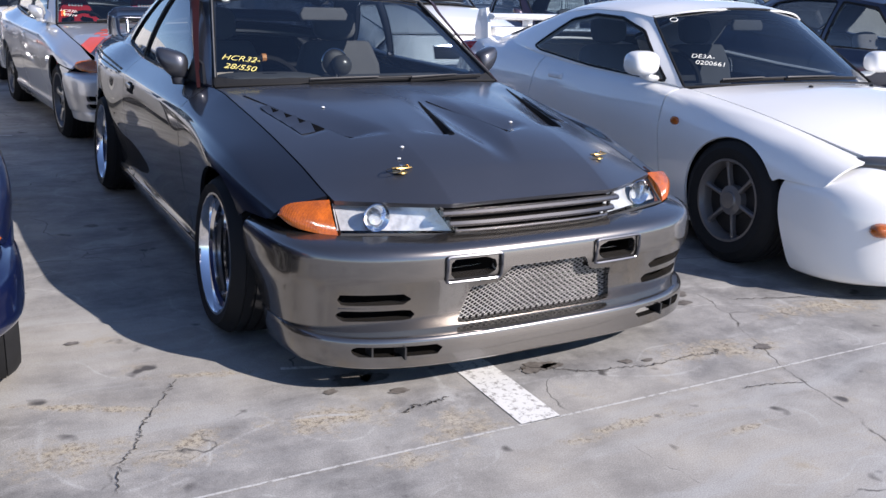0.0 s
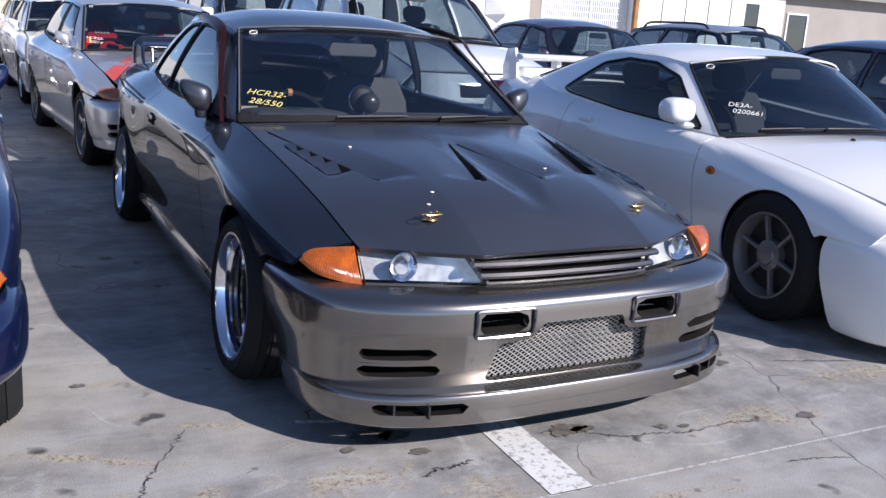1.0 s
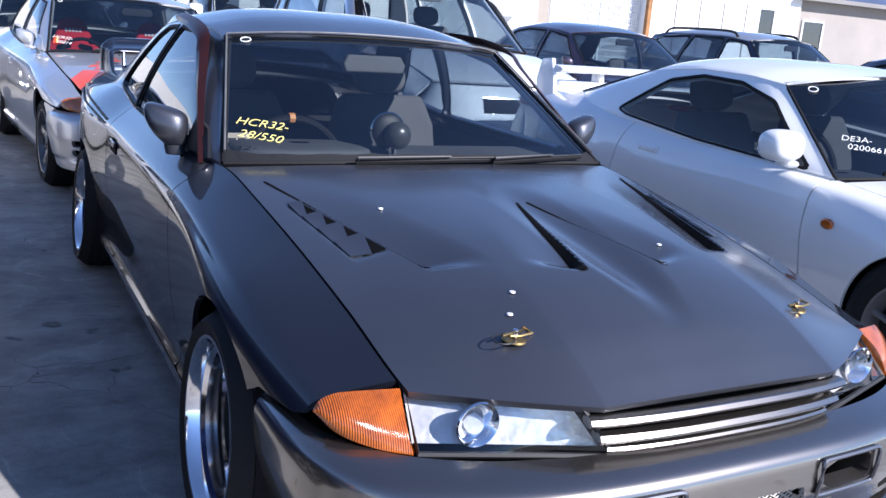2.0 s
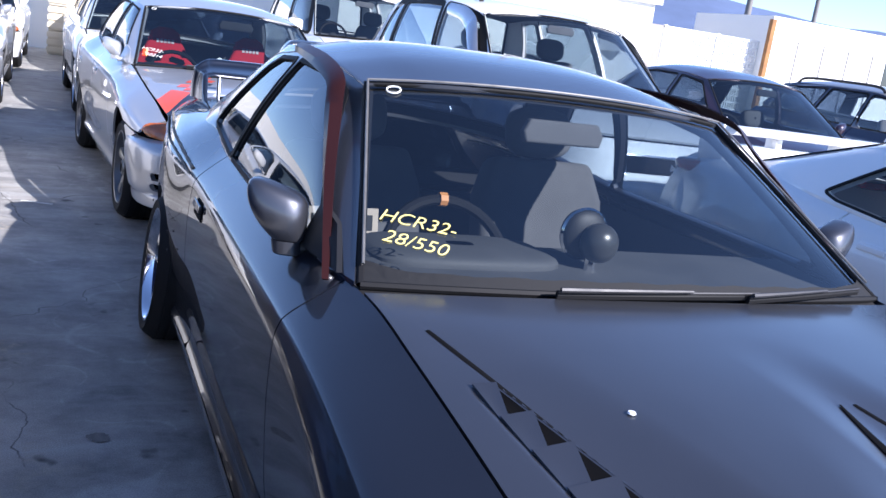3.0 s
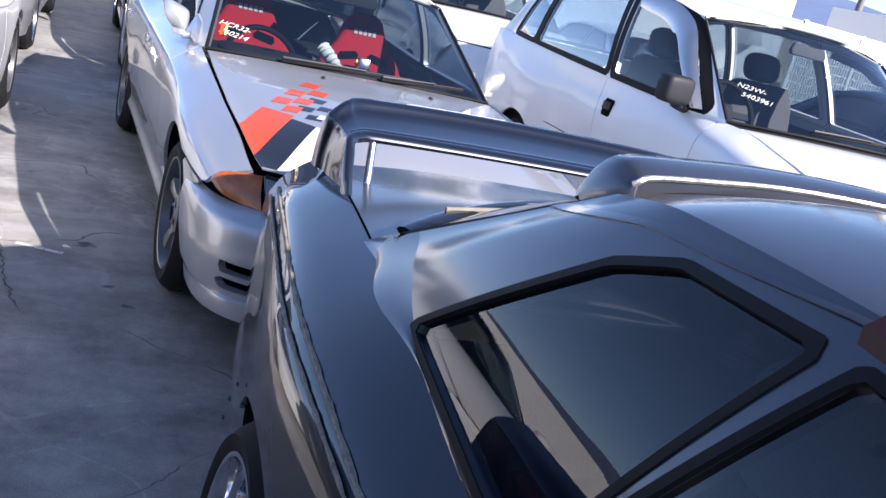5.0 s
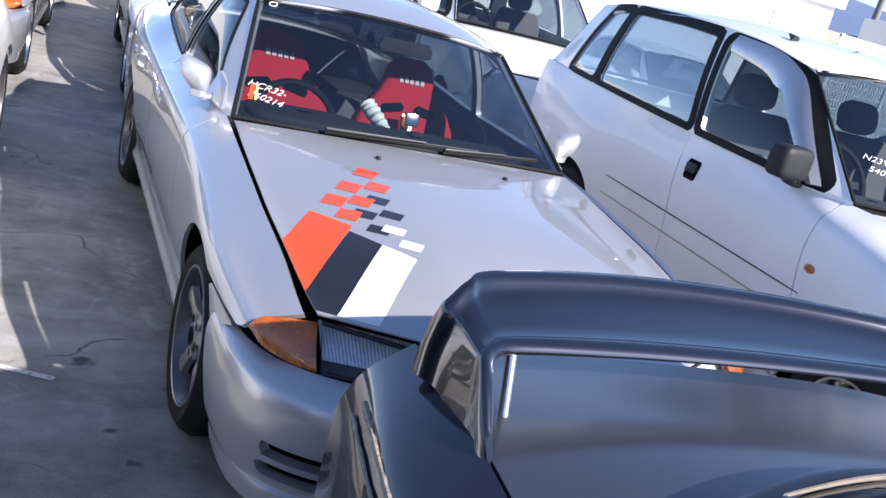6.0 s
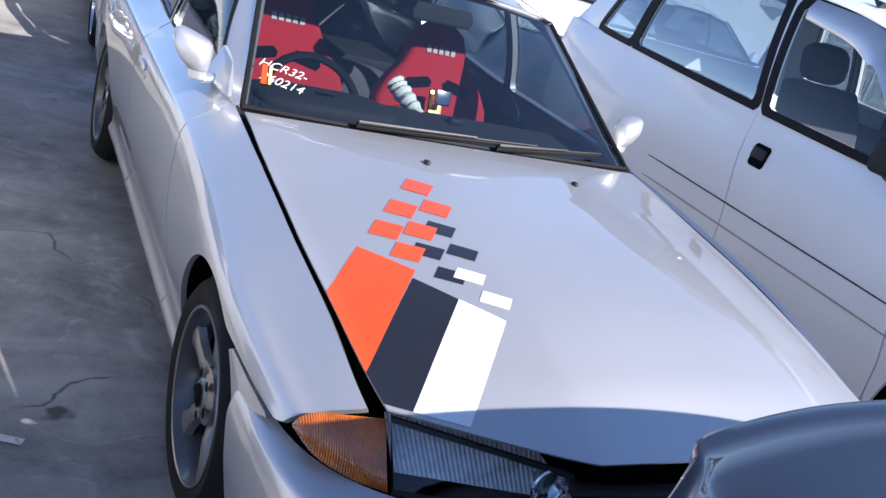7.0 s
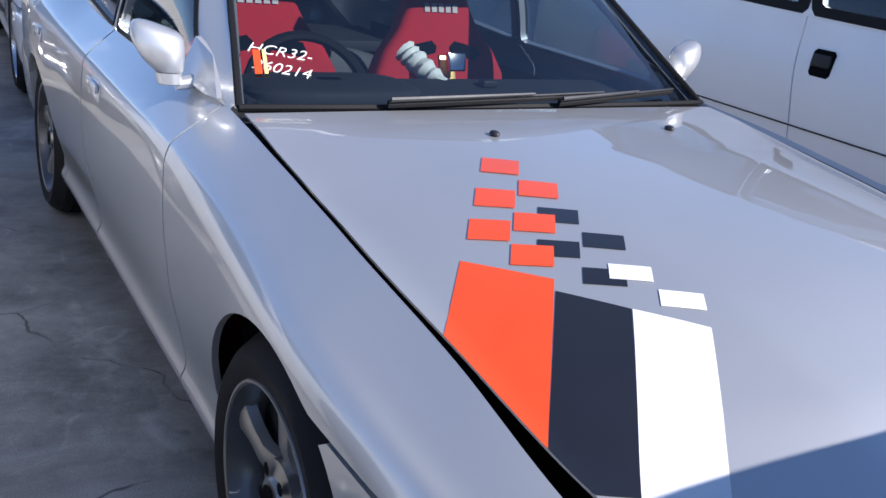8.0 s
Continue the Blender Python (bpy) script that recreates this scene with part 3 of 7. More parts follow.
def build_car(name, m, S, label, category="car", group=""):
    """One car, its nose at y = 0 of its pose, from the shapes in S."""
    root = thing(name, m, label, category, group)
    body, lift, fine = S["paint"], S.get("lift", 0.0), S.get("fine", 1.0)
    T = {}

    nose_up = S.get("nose_rise", 0.0)

    def up(mesh):
        P = np.asarray(mesh[0], float)
        return P + np.stack([0 * P[:, 0], 0 * P[:, 0], lift + nose_up * np.clip(1.1 - P[:, 1], 0, 1.1)], -1), mesh[1]

    pop = S.get("hood_pop", 0.0)                           # a bonnet off its latch, raised towards the front

    def up_hood(mesh):
        P, F = up(mesh)
        return P + np.stack([0 * P[:, 0], 0 * P[:, 0], pop * np.clip(1.35 - P[:, 1], 0, 1.35)], -1), F

    def both(pname, mesh, material, lb="", depth=0.014, sides=(1, -1)):
        mesh = lip(mesh, depth) if depth else mesh
        return [part(pname, up(mesh if s > 0 else mirror(mesh)), material, root, lb) for s in sides]

    # the flanks, cut into wings, doors and quarters
    lines, (ya, yb) = S["lines"], S["span"]
    side = flank(lines, ya, yb, int(150 * fine), int(44 * fine), S.get("swell", ()))
    arches = S["arches"]                                   # (y, z, radius) of the wheel openings

    def off_arch(P):
        return np.max([r - np.hypot(P[:, 1] - y, P[:, 2] - z) for y, z, r in arches], 0)

    g = S.get("shut", 0.0032)
    doors = S["doors"]
    skirt = S["skirt_z"]

    def outside(P):
        return np.max([g - poly(d, P[:, 1:]) for d in doors], 0)

    nose = S["nose_cut"]                                   # polygon (y, z) that the front bumper takes
    tail = S["tail_cut"]
    y_mid = (doors[0][0][0] + doors[-1][-1][0]) / 2
    both("front_wing", clip(side, lambda P: np.max([off_arch(P), outside(P), g - poly(nose, P[:, 1:]), P[:, 1] - y_mid, skirt - P[:, 2]], 0)), body)
    both("rear_wing", clip(side, lambda P: np.max([off_arch(P), outside(P), g - poly(tail, P[:, 1:]), y_mid - P[:, 1], skirt - P[:, 2]], 0)), body)
    if "bumper_end" in S:
        both("bumper_end", clip(side, lambda P: np.maximum(off_arch(P), poly(S["bumper_end"], P[:, 1:]) + g)), S.get("bumper_mat", body))
    for d in doors:
        obs = both("door", clip(side, lambda P: np.max([off_arch(P), poly(d, P[:, 1:]) + g, skirt - P[:, 2]], 0)), body)
        hy, hz = d[-1][0] - S.get("handle_in", 0.17), S["handle_z"]
        q = side[0][np.argmin((side[0][:, 1] - hy) ** 2 + (side[0][:, 2] - hz) ** 2)]
        for ob, s in zip(obs, (1, -1)):
            if S.get("handle_square"):
                at = Matrix.Translation((s * (q[0] - 0.006), hy, hz + lift)) @ basis((0, 0, 0), (0, s, 0), (-s * 0.12, 0, 1))
                part("handle_surround", slab([(-0.05, -0.038), (-0.038, -0.05), (0.038, -0.05), (0.05, -0.038), (0.05, 0.038), (0.038, 0.05), (-0.038, 0.05), (-0.05, 0.038)], at, 0.012, 0.004), VOID, ob)
                part("door_handle", slab([(-0.042, -0.015), (0.040, -0.015), (0.044, 0.0), (0.040, 0.032), (-0.042, 0.032)], at @ pose(0, 0, 0.010), 0.014, 0.006), BLACK, ob)
                continue
            part("handle_recess", slab([(-0.075, -0.028), (0.075, -0.028), (0.08, 0), (0.07, 0.03), (-0.07, 0.03), (-0.08, 0)], Matrix.Translation((s * (q[0] - 0.004), hy, hz + lift)) @ basis((0, 0, 0), (0, s, 0), (-s * 0.15, 0, 1)), 0.006, 0.002), S.get("handle_mat", VOID), ob)
            part("door_handle", slab([(-0.07, -0.012), (0.07, -0.012), (0.07, 0.012), (-0.07, 0.012)], Matrix.Translation((s * (q[0] + 0.001), hy, hz + lift + 0.008)) @ basis((0, 0, 0), (0, s, 0), (-s * 0.15, 0, 1)), 0.010, 0.004), S.get("handle_mat", body), ob)
    both("side_skirt", clip(side, lambda P: np.max([off_arch(P), P[:, 2] - skirt + g, g - poly(nose, P[:, 1:]), g - poly(tail, P[:, 1:])], 0)), S.get("skirt_mat", body), depth=0.03)

    # glasshouse
    W = pane(*S["ws"], nx=int(40 * fine), nz=int(16 * fine))
    R = pane(*S["rear"], nx=int(40 * fine), nz=int(16 * fine), bulge=0.015)
    T["ws"] = W + (0, 0, lift)
    ws = part("windscreen", up(quads(W)), S.get("ws_glass", GLASS), root)
    ws.visible_shadow = False
    rw = part("rear_window", up(flip(quads(R))), S.get("rear_glass", SIDEGLASS), root)
    rw.visible_shadow = False
    seal = S.get("seal", 0.012)
    ring = np.concatenate([W[:, 0], W[-1, 1:], W[::-1, -1][1:], W[0, ::-1][1:]])
    part("windscreen_seal", up(tube(ring, seal * 0.7, 6, caps=False)), TRIM, root)
    ring = np.concatenate([R[:, 0], R[-1, 1:], R[::-1, -1][1:], R[0, ::-1][1:]])
    part("rear_window_seal", up(tube(ring, S.get("rear_seal", seal), 6, caps=False)), TRIM, root)

    rail = np.asarray(S["rail"], float)                    # (y, x, z) from the windscreen to the rear window
    n = int(46 * fine)
    t = np.linspace(0, 1, n)
    u = np.linspace(-1, 1, int(50 * fine))
    k = np.linspace(0, 1, len(rail))
    ry, rx, rz = (pchip(k, rail[:, c], t) for c in range(3))
    q = 1 - np.abs(u[:, None]) ** 3.2
    y0 = S["ws"][2][1] + (S["ws"][3][0] - S["ws"][2][1]) * q
    y1 = S["rear"][2][1] + (S["rear"][3][0] - S["rear"][2][1]) * q
    z0 = S["ws"][2][2] + (S["ws"][3][1] - S["ws"][2][2]) * q
    z1 = S["rear"][2][2] + (S["rear"][3][1] - S["rear"][2][2]) * q
    f = (ry - ry[0]) / (ry[-1] - ry[0])
    X = u[:, None] * rx[None]
    Y = y0 + (y1 - y0) * f[None]
    base = rz[None] - (rz[0] + (rz[-1] - rz[0]) * f)[None]
    Z = z0 + (z1 - z0) * f[None] + base + S.get("crown", 0.02) * np.sin(math.pi * f)[None] * q
    # the roof skin turns down over the rails in a round edge
    bt = np.asarray(S["belt"], float)
    lo = np.stack([pchip(np.linspace(0, 1, len(bt)), bt[:, c], t) for c in (1, 0, 2)], -1)
    hi = np.stack([rx, ry, rz], -1)
    ends = np.clip(np.minimum(t / 0.12, (1 - t) / 0.12), 0, 1)
    ends = (ends * ends * (3 - 2 * ends))[:, None]
    d_out = np.interp(t, [0, 0.5, 0.75, 1], [0.012, 0.014, 0.045, 0.13])[:, None]
    inner = np.abs(u) <= 1 - S.get("roof_roll", 0.07) / rx.max()
    core = np.stack([X, Y, Z], -1)[inner]
    out = np.array([0.8, 0.0, 0.6]) * np.interp(t, [0, 0.5, 0.7, 1], [0.004, 0.004, 0.0022, 0.0018])[:, None]
    d_out = d_out / np.linalg.norm(lo - hi, axis=1, keepdims=True)
    foot = hi + (lo - hi) * d_out + np.array([1.0, 0, 0]) * 0.022 * 4 * d_out * (1 - d_out) * ends
    roll = []
    for w in np.linspace(0.1, 1, 10):
        roll.append((1 - w) ** 2 * core[-1] + 2 * w * (1 - w) * (hi + out) + w * w * (foot + out))
    roll = np.array(roll)
    skin = np.concatenate([roll[::-1] * (-1, 1, 1), core, roll])
    part("roof", up(lip(quads(skin), 0.01)), S.get("roof_mat", body), root)
    part("headlining", up(flip(quads(np.stack([X * 0.97, Y, Z - 0.025], -1)))), CABIN, root)

    # sides of the glasshouse: pillars with windows cut out
    nb, nt = int(90 * fine), int(24 * fine)
    belt = np.asarray(S["belt"], float)                    # (y, x, z)
    s = np.linspace(0, 1, nb)
    kb = np.linspace(0, 1, len(belt))
    lo = np.stack([pchip(kb, belt[:, c], s) for c in (1, 0, 2)], -1)
    hi = np.stack([pchip(k, rail[:, c], s) for c in (1, 0, 2)], -1)
    v = np.linspace(0, 1, nt)[:, None, None]
    G = lo[None] * (1 - v) + hi[None] * v
    ends = np.clip(np.minimum(s / 0.12, (1 - s) / 0.12), 0, 1)
    G[..., 0] += 0.022 * (4 * v * (1 - v))[..., 0] * (ends * ends * (3 - 2 * ends))[None]
    wall = flip(quads(G))
    wins = S["windows"]
    frame_mesh = clip(wall, lambda P: np.max([-poly(w, P[:, 1:]) for w in wins], 0))
    both("side_frame", frame_mesh, S.get("pillar_mat", body), depth=0.03)
    for wdw in wins:
        pw = clip(wall, lambda P: poly(wdw, P[:, 1:]) + 0.001)
        pw = pw[0] - (0.008, 0, 0), pw[1]
        pane_mat = S["front_glass"] if wdw is wins[0] and "front_glass" in S else S.get("side_glass", SIDEGLASS)
        for ob in both("side_window", pw, pane_mat, depth=0):
            ob.visible_shadow = False
        big = clip(wall, lambda P: poly(wdw, P[:, 1:]) - S.get("trim_w", 0.012))
        both("window_trim", clip((big[0] + (0.003, 0, 0), big[1]), lambda P: 0.006 - poly(wdw, P[:, 1:]) - 0.006), TRIM, depth=0.008)

    # bonnet, boot, cowl
    ys = np.asarray(lines[-1], float)
    kk = np.linspace(0, 1, 40)
    low = np.stack([pchip(kb, belt[:, c], kk) for c in (1, 0, 2)], -1)
    edge = rows_at(lines[-1], low[:, 1])
    both("waist_strip", quads(np.stack([edge + (0.004, 0, -0.006), (edge + low) / 2 + (0.002, 0, 0.002), low + (0.0, 0, 0.006)], 1)), body, depth=0)

    def half(Y):
        return pchip(ys[:, 0], ys[:, 1], Y) - S.get("lid_gap", 0.006)

    hood = S["hood"]
    part("bonnet", up_hood(lip(lid(hood["z"], half, hood["front"], hood["back"], hood.get("nx", int(70 * fine)), hood.get("ny", int(70 * fine))), S.get("hood_thick", 0.016))), S.get("hood_mat", body), root)
    x = np.linspace(-1, 1, 30)
    cb = S["ws"][0]
    cowl = np.stack([np.stack([x * (cb[0] + 0.01), hood["back"](x * cb[0]) + 0.006, hood["z"](x * cb[0], hood["back"](x * cb[0])) - 0.02], -1), W[np.linspace(0, W.shape[0] - 1, 30).astype(int), 0] - (0, -0.01, 0.006)], 1)
    part("cowl", up(quads(cowl)), BLACK, root)
    if "boot" in S:
        boot = S["boot"]
        xb = np.linspace(-1, 1, 30)
        ends = np.stack([R[np.linspace(0, R.shape[0] - 1, 30).astype(int), 0] + (0, -0.012, -0.004), np.stack([xb * (half(boot["front"](xb * 0.66)) + 0.004), boot["front"](xb * 0.66) + 0.01, boot["z"](xb * 0.66, boot["front"](xb * 0.66)) - 0.004], -1)], 1)
        part("rear_scuttle", up(quads(ends)), S.get("scuttle_mat", TRIM), root)
        part("boot_lid", up(lip(lid(boot["z"], half, boot["front"], boot["back"], 40, 40), 0.016)), S.get("boot_mat", body), root)
    for key, nm in (("front_bumper", "front_bumper"), ("rear_bumper", "rear_bumper")):
        if key in S:
            bmp = wrap(S[key], 90, 3, rear=key[0] == "r")
            for fn in S.get(key + "_holes", ()):
                bmp = clip(bmp, fn)
            part(nm, up(lip(bmp, 0.03)), S.get("bumper_mat", body), root)
    fl, fr = arches[0][0], arches[-1][0]
    # plain boxes in near-black, painted as the shade under the body
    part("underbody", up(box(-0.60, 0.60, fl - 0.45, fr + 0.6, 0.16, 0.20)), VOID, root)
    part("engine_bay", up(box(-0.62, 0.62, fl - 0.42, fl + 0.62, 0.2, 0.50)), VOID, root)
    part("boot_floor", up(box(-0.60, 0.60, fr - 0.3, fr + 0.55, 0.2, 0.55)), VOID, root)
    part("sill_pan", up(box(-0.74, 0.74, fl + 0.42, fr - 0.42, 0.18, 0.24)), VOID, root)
    add_cabin(root, S, T)
    w = S["wheel"]
    for yy in (fl, fr):
        for sd in (-1, 1):
            add_wheel(root, w["x"] if yy == fl else w.get("xr", w["x"]), S.get("wheel_front", yy) if yy == fl else yy, sd, w["r"], w["rim"], w["width"], w["style"], w.get("camber", 0) if yy == fl else w.get("camber_r", 0))
    # door mirrors
    mx, my, mz = S["mirror"]
    if S.get("mirror_sail"):
        for sd in (1, -1):
            add_sail_mirror(root, sd, (mx, my, mz + lift), S["mirror_mat"], S["mirror_sail"], lift, S.get("mirror_size", 0.92))
    for sd in () if S.get("mirror_sail") else S.get("mirror_sides", (1, -1)):
        mm = new("door_mirror")
        mm.parent = root
        mm.matrix_local = pose(sd * mx, my, mz + lift, 0, 0, -8 * sd)
        rr = S.get("mirror_r", (0.10, 0.065, 0.065))
        part("shell", clip(blob((0, 0, 0), rr, 4.5 if S.get("mirror_box") else 2.8), lambda P: P[:, 1] - rr[1] * 0.72), S.get("mirror_mat", body), mm)
        part("mirror_glass", slab([(rr[0] * 0.9 * math.cos(a), rr[2] * 0.85 * math.sin(a)) for a in np.linspace(0, 2 * math.pi, 18, endpoint=False)], pose(0, rr[1] * 0.66, 0, 90, 0, 0), 0.004, 0), CHROME, mm)
        part("foot", tube([(-sd * 0.02, 0.0, -rr[2] * 0.6), (-sd * 0.05, 0.02, -rr[2] * 1.1), (-sd * (mx - S["belt"][0][1] - 0.02) * 0.9, 0.05, -rr[2] * 1.35)], [0.04, 0.03, 0.035], 10, (1, 0.55)), S.get("mirror_foot", BLACK), mm)
    T["rise"] = lambda y: lift + nose_up * min(max(1.1 - y, 0), 1.1)
    T["up_hood"] = up_hood
    T["root"], T["up"], T["lift"], T["half"], T["rail"], T["wall"] = root, up, lift, half, (rx, ry, rz), wall
    return T


def add_wipers(T, root, blades, material=WIPERGREY, drop=0.0):
    """Wiper arms lying along the foot of the windscreen; blades: (u0, u1, v0, v1)."""
    W = T["ws"]
    for u0, u1, v0, v1 in blades:
        wip = new("wiper")
        wip.parent = root
        n = 14
        P = np.array([on_grid(W, u0 + (u1 - u0) * q, v0 + (v1 - v0) * q) + (0, -0.014 - drop, 0.014 - 0.5 * drop) for q in np.linspace(0, 1, n)])
        part("blade", tube(P, 0.006, 6, (1, 1.6)), TRIM, wip)
        Q = P.copy()
        Q[:, 2] += 0.014
        Q[:, 1] -= 0.014
        part("arm", tube(Q[: n * 2 // 3], np.linspace(0.0055, 0.0035, n * 2 // 3), 6), material, wip)
        part("blade_spine", tube(P + (0, -0.006, 0.008), 0.0028, 5), WIPERGREY, wip)


def add_writing(T, root, lines, u, v, size, material, gap=1.35, lean=0.06):
    W = T["ws"]
    for k, text in enumerate(lines):
        o = on_grid(W, u + 0.01 * k, v - k * size * gap / 0.75)
        r = on_grid(W, u + 0.2, v - k * size * gap / 0.75 - lean) - o
        n = on_grid(W, u, v + 0.15) - on_grid(W, u, v)
        mtx = basis(o, r, n)
        nrm = Vector((mtx[0][2], mtx[1][2], mtx[2][2]))
        mtx.translation = Vector(o) + nrm * 0.004
        lettering(text, size, material, root, mtx, "marker_writing", 0.2, -0.0006)


# ---- grey coupe ----
def curve_of(rows):
    r = np.asarray(rows, float)
    return lambda q: pchip(r[:, 0], r[:, 1], q)


EDGE = [(0.10, 0.60, 0.560), (0.32, 0.645, 0.598), (0.60, 0.658, 0.668), (0.90, 0.670, 0.730), (1.25, 0.683, 0.788), (1.44, 0.690, 0.815), (1.62, 0.708, 0.827), (1.85, 0.732, 0.831),
        (2.20, 0.742, 0.834), (2.90, 0.735, 0.850), (3.50, 0.705, 0.905), (3.97, 0.672, 0.905), (4.45, 0.650, 0.880)]
COUPE_LINES = [
    [(0.10, 0.74, 0.10), (0.55, 0.80, 0.10), (3.9, 0.80, 0.11), (4.5, 0.70, 0.16)],
    [(0.10, 0.77, 0.185), (0.55, 0.834, 0.185), (3.9, 0.834, 0.195), (4.5, 0.72, 0.22)],
    [(0.10, 0.75, 0.245), (0.55, 0.812, 0.245), (3.9, 0.812, 0.255), (4.5, 0.74, 0.30)],
    [(0.10, 0.76, 0.37), (0.55, 0.832, 0.39), (2.2, 0.838, 0.42), (3.9, 0.832, 0.42), (4.5, 0.76, 0.42)],
    [(0.10, 0.765, 0.46), (0.40, 0.815, 0.50), (0.9, 0.843, 0.55), (2.2, 0.846, 0.57), (3.5, 0.843, 0.60), (4.1, 0.82, 0.60), (4.5, 0.765, 0.58)],
    [(0.10, 0.75, 0.50), (0.40, 0.803, 0.535), (0.9, 0.842, 0.622), (1.6, 0.841, 0.680), (2.9, 0.840, 0.71), (3.5, 0.838, 0.742), (4.1, 0.815, 0.745), (4.5, 0.765, 0.72)],
    [(0.10, 0.725, 0.522), (0.40, 0.785, 0.562), (0.9, 0.828, 0.658), (1.6, 0.832, 0.725), (2.9, 0.833, 0.755), (3.5, 0.828, 0.790), (4.1, 0.80, 0.80), (4.5, 0.75, 0.775)],
    [(0.10, 0.69, 0.536), (0.40, 0.750, 0.579), (0.9, 0.796, 0.690), (1.6, 0.808, 0.757), (2.9, 0.808, 0.788), (3.5, 0.798, 0.832), (4.1, 0.765, 0.847), (4.5, 0.715, 0.825)],
    EDGE,
]


def hood_front(x):
    return 0.135 + 0.185 * np.clip((np.abs(x) - 0.31) / 0.335, 0, 2) ** 1.15


def hood_back(x):
    return 1.425 + 0.085 * (x / 0.69) ** 2


EDGE_Z, EDGE_X = curve_of([(r[0], r[2]) for r in EDGE]), curve_of([(r[0], r[1]) for r in EDGE])


def plain_hood(x, y):
    s = np.clip((y - hood_front(x)) / (hood_back(x) - hood_front(x)), 0, 1)
    ze = EDGE_Z(0.32 + s * 1.19)
    crown = pchip([0, 0.05, 0.13, 0.30, 0.65, 1.0], [0.002, 0.028, 0.058, 0.078, 0.058, 0.022], s)
    u = np.clip(np.abs(x) / (EDGE_X(y)), 0, 1)
    return ze + crown * (1 - u**2.2)


def step(q):
    q = np.clip(q, 0, 1)
    return q * q * (3 - 2 * q)


def slot_mid(y):
    """Half distance between the two middle outlets, which close up towards the screen."""
    return np.maximum(0.112 - (y - 0.50) * 0.205, 0.012)


def slot_side(y):
    """Distance of the side outlets from the middle."""
    return 0.452 + (y - 0.63) * 0.25


def vented_hood(x, y):
    """The bonnet with a groove down its middle and, on each side, a tray between the two outlet walls."""
    z = plain_hood(x, y)
    a = np.abs(x)
    m, o = slot_mid(y), slot_side(y)
    # groove along the middle, running out towards the nose
    z = z - 0.026 * step(1 - a / (0.115 - 0.06 * step((0.6 - y) / 0.35))) * step((y - 0.25) / 0.30) * step((1.25 - y) / 0.65)
    # tray: deepest along both outlet walls, its front edge slanting from one to the other
    front = 0.485 + (a - 0.112) * 0.40
    ramp = step((y - front) / 0.07)
    inner = 0.024 * step((1.02 - y) / 0.5) * step((a - m) / 0.005) * step(1 - (a - m) / 0.17)
    outer = 0.026 * step((1.40 - y) / 0.75) * step((o - a) / 0.005) * step(1 - (o - a) / 0.15)
    return z - ramp * np.maximum(inner, outer) - 0.006 * step((y - 0.74) / 0.06) * step((1.16 - y) / 0.06) * step((a - o - 0.006) / 0.01) * step((0.592 + (y - 0.85) * 0.12 - a) / 0.012)


def boot_z(x, y):
    u = np.abs(x) / EDGE_X(y)
    return EDGE_Z(y) + (0.045 * (1 - u**2.2)) * (0.4 + 0.6 * step((4.4 - y) / 0.5))


def front_holes():
    """Openings of the front bumper, as masks over (x, z)."""
    def hole(points, both_sides=True):
        def f(P):
            x = np.abs(P[:, 0]) if both_sides else P[:, 0]
            return np.where(P[:, 1] < 0.42, -poly(points, np.stack([x, P[:, 2]], -1)), -1.0)
        return f
    return [hole([(-0.31, 0.212), (0.31, 0.212), (0.275, 0.345), (0.165, 0.352), (0.155, 0.405), (-0.155, 0.405), (-0.165, 0.352), (-0.275, 0.345)], False),
            hole([(0.20, 0.385), (0.362, 0.385), (0.362, 0.448), (0.20, 0.448)]),
            hole([(0.46, 0.303), (0.69, 0.303), (0.69, 0.342), (0.49, 0.342)]),
            hole([(0.45, 0.245), (0.69, 0.245), (0.69, 0.283), (0.46, 0.283)]),
            hole([(0.36, 0.142), (0.67, 0.142), (0.66, 0.180), (0.40, 0.180)])]


def vent_hole(z0, z1):
    """A long slot in each corner of a bumper."""
    return lambda P: np.where(P[:, 1] < 0.46, np.minimum(np.minimum(np.abs(P[:, 0]) - 0.44, 0.765 - np.abs(P[:, 0])), np.minimum(P[:, 2] - z0, z1 - P[:, 2])), -1.0)


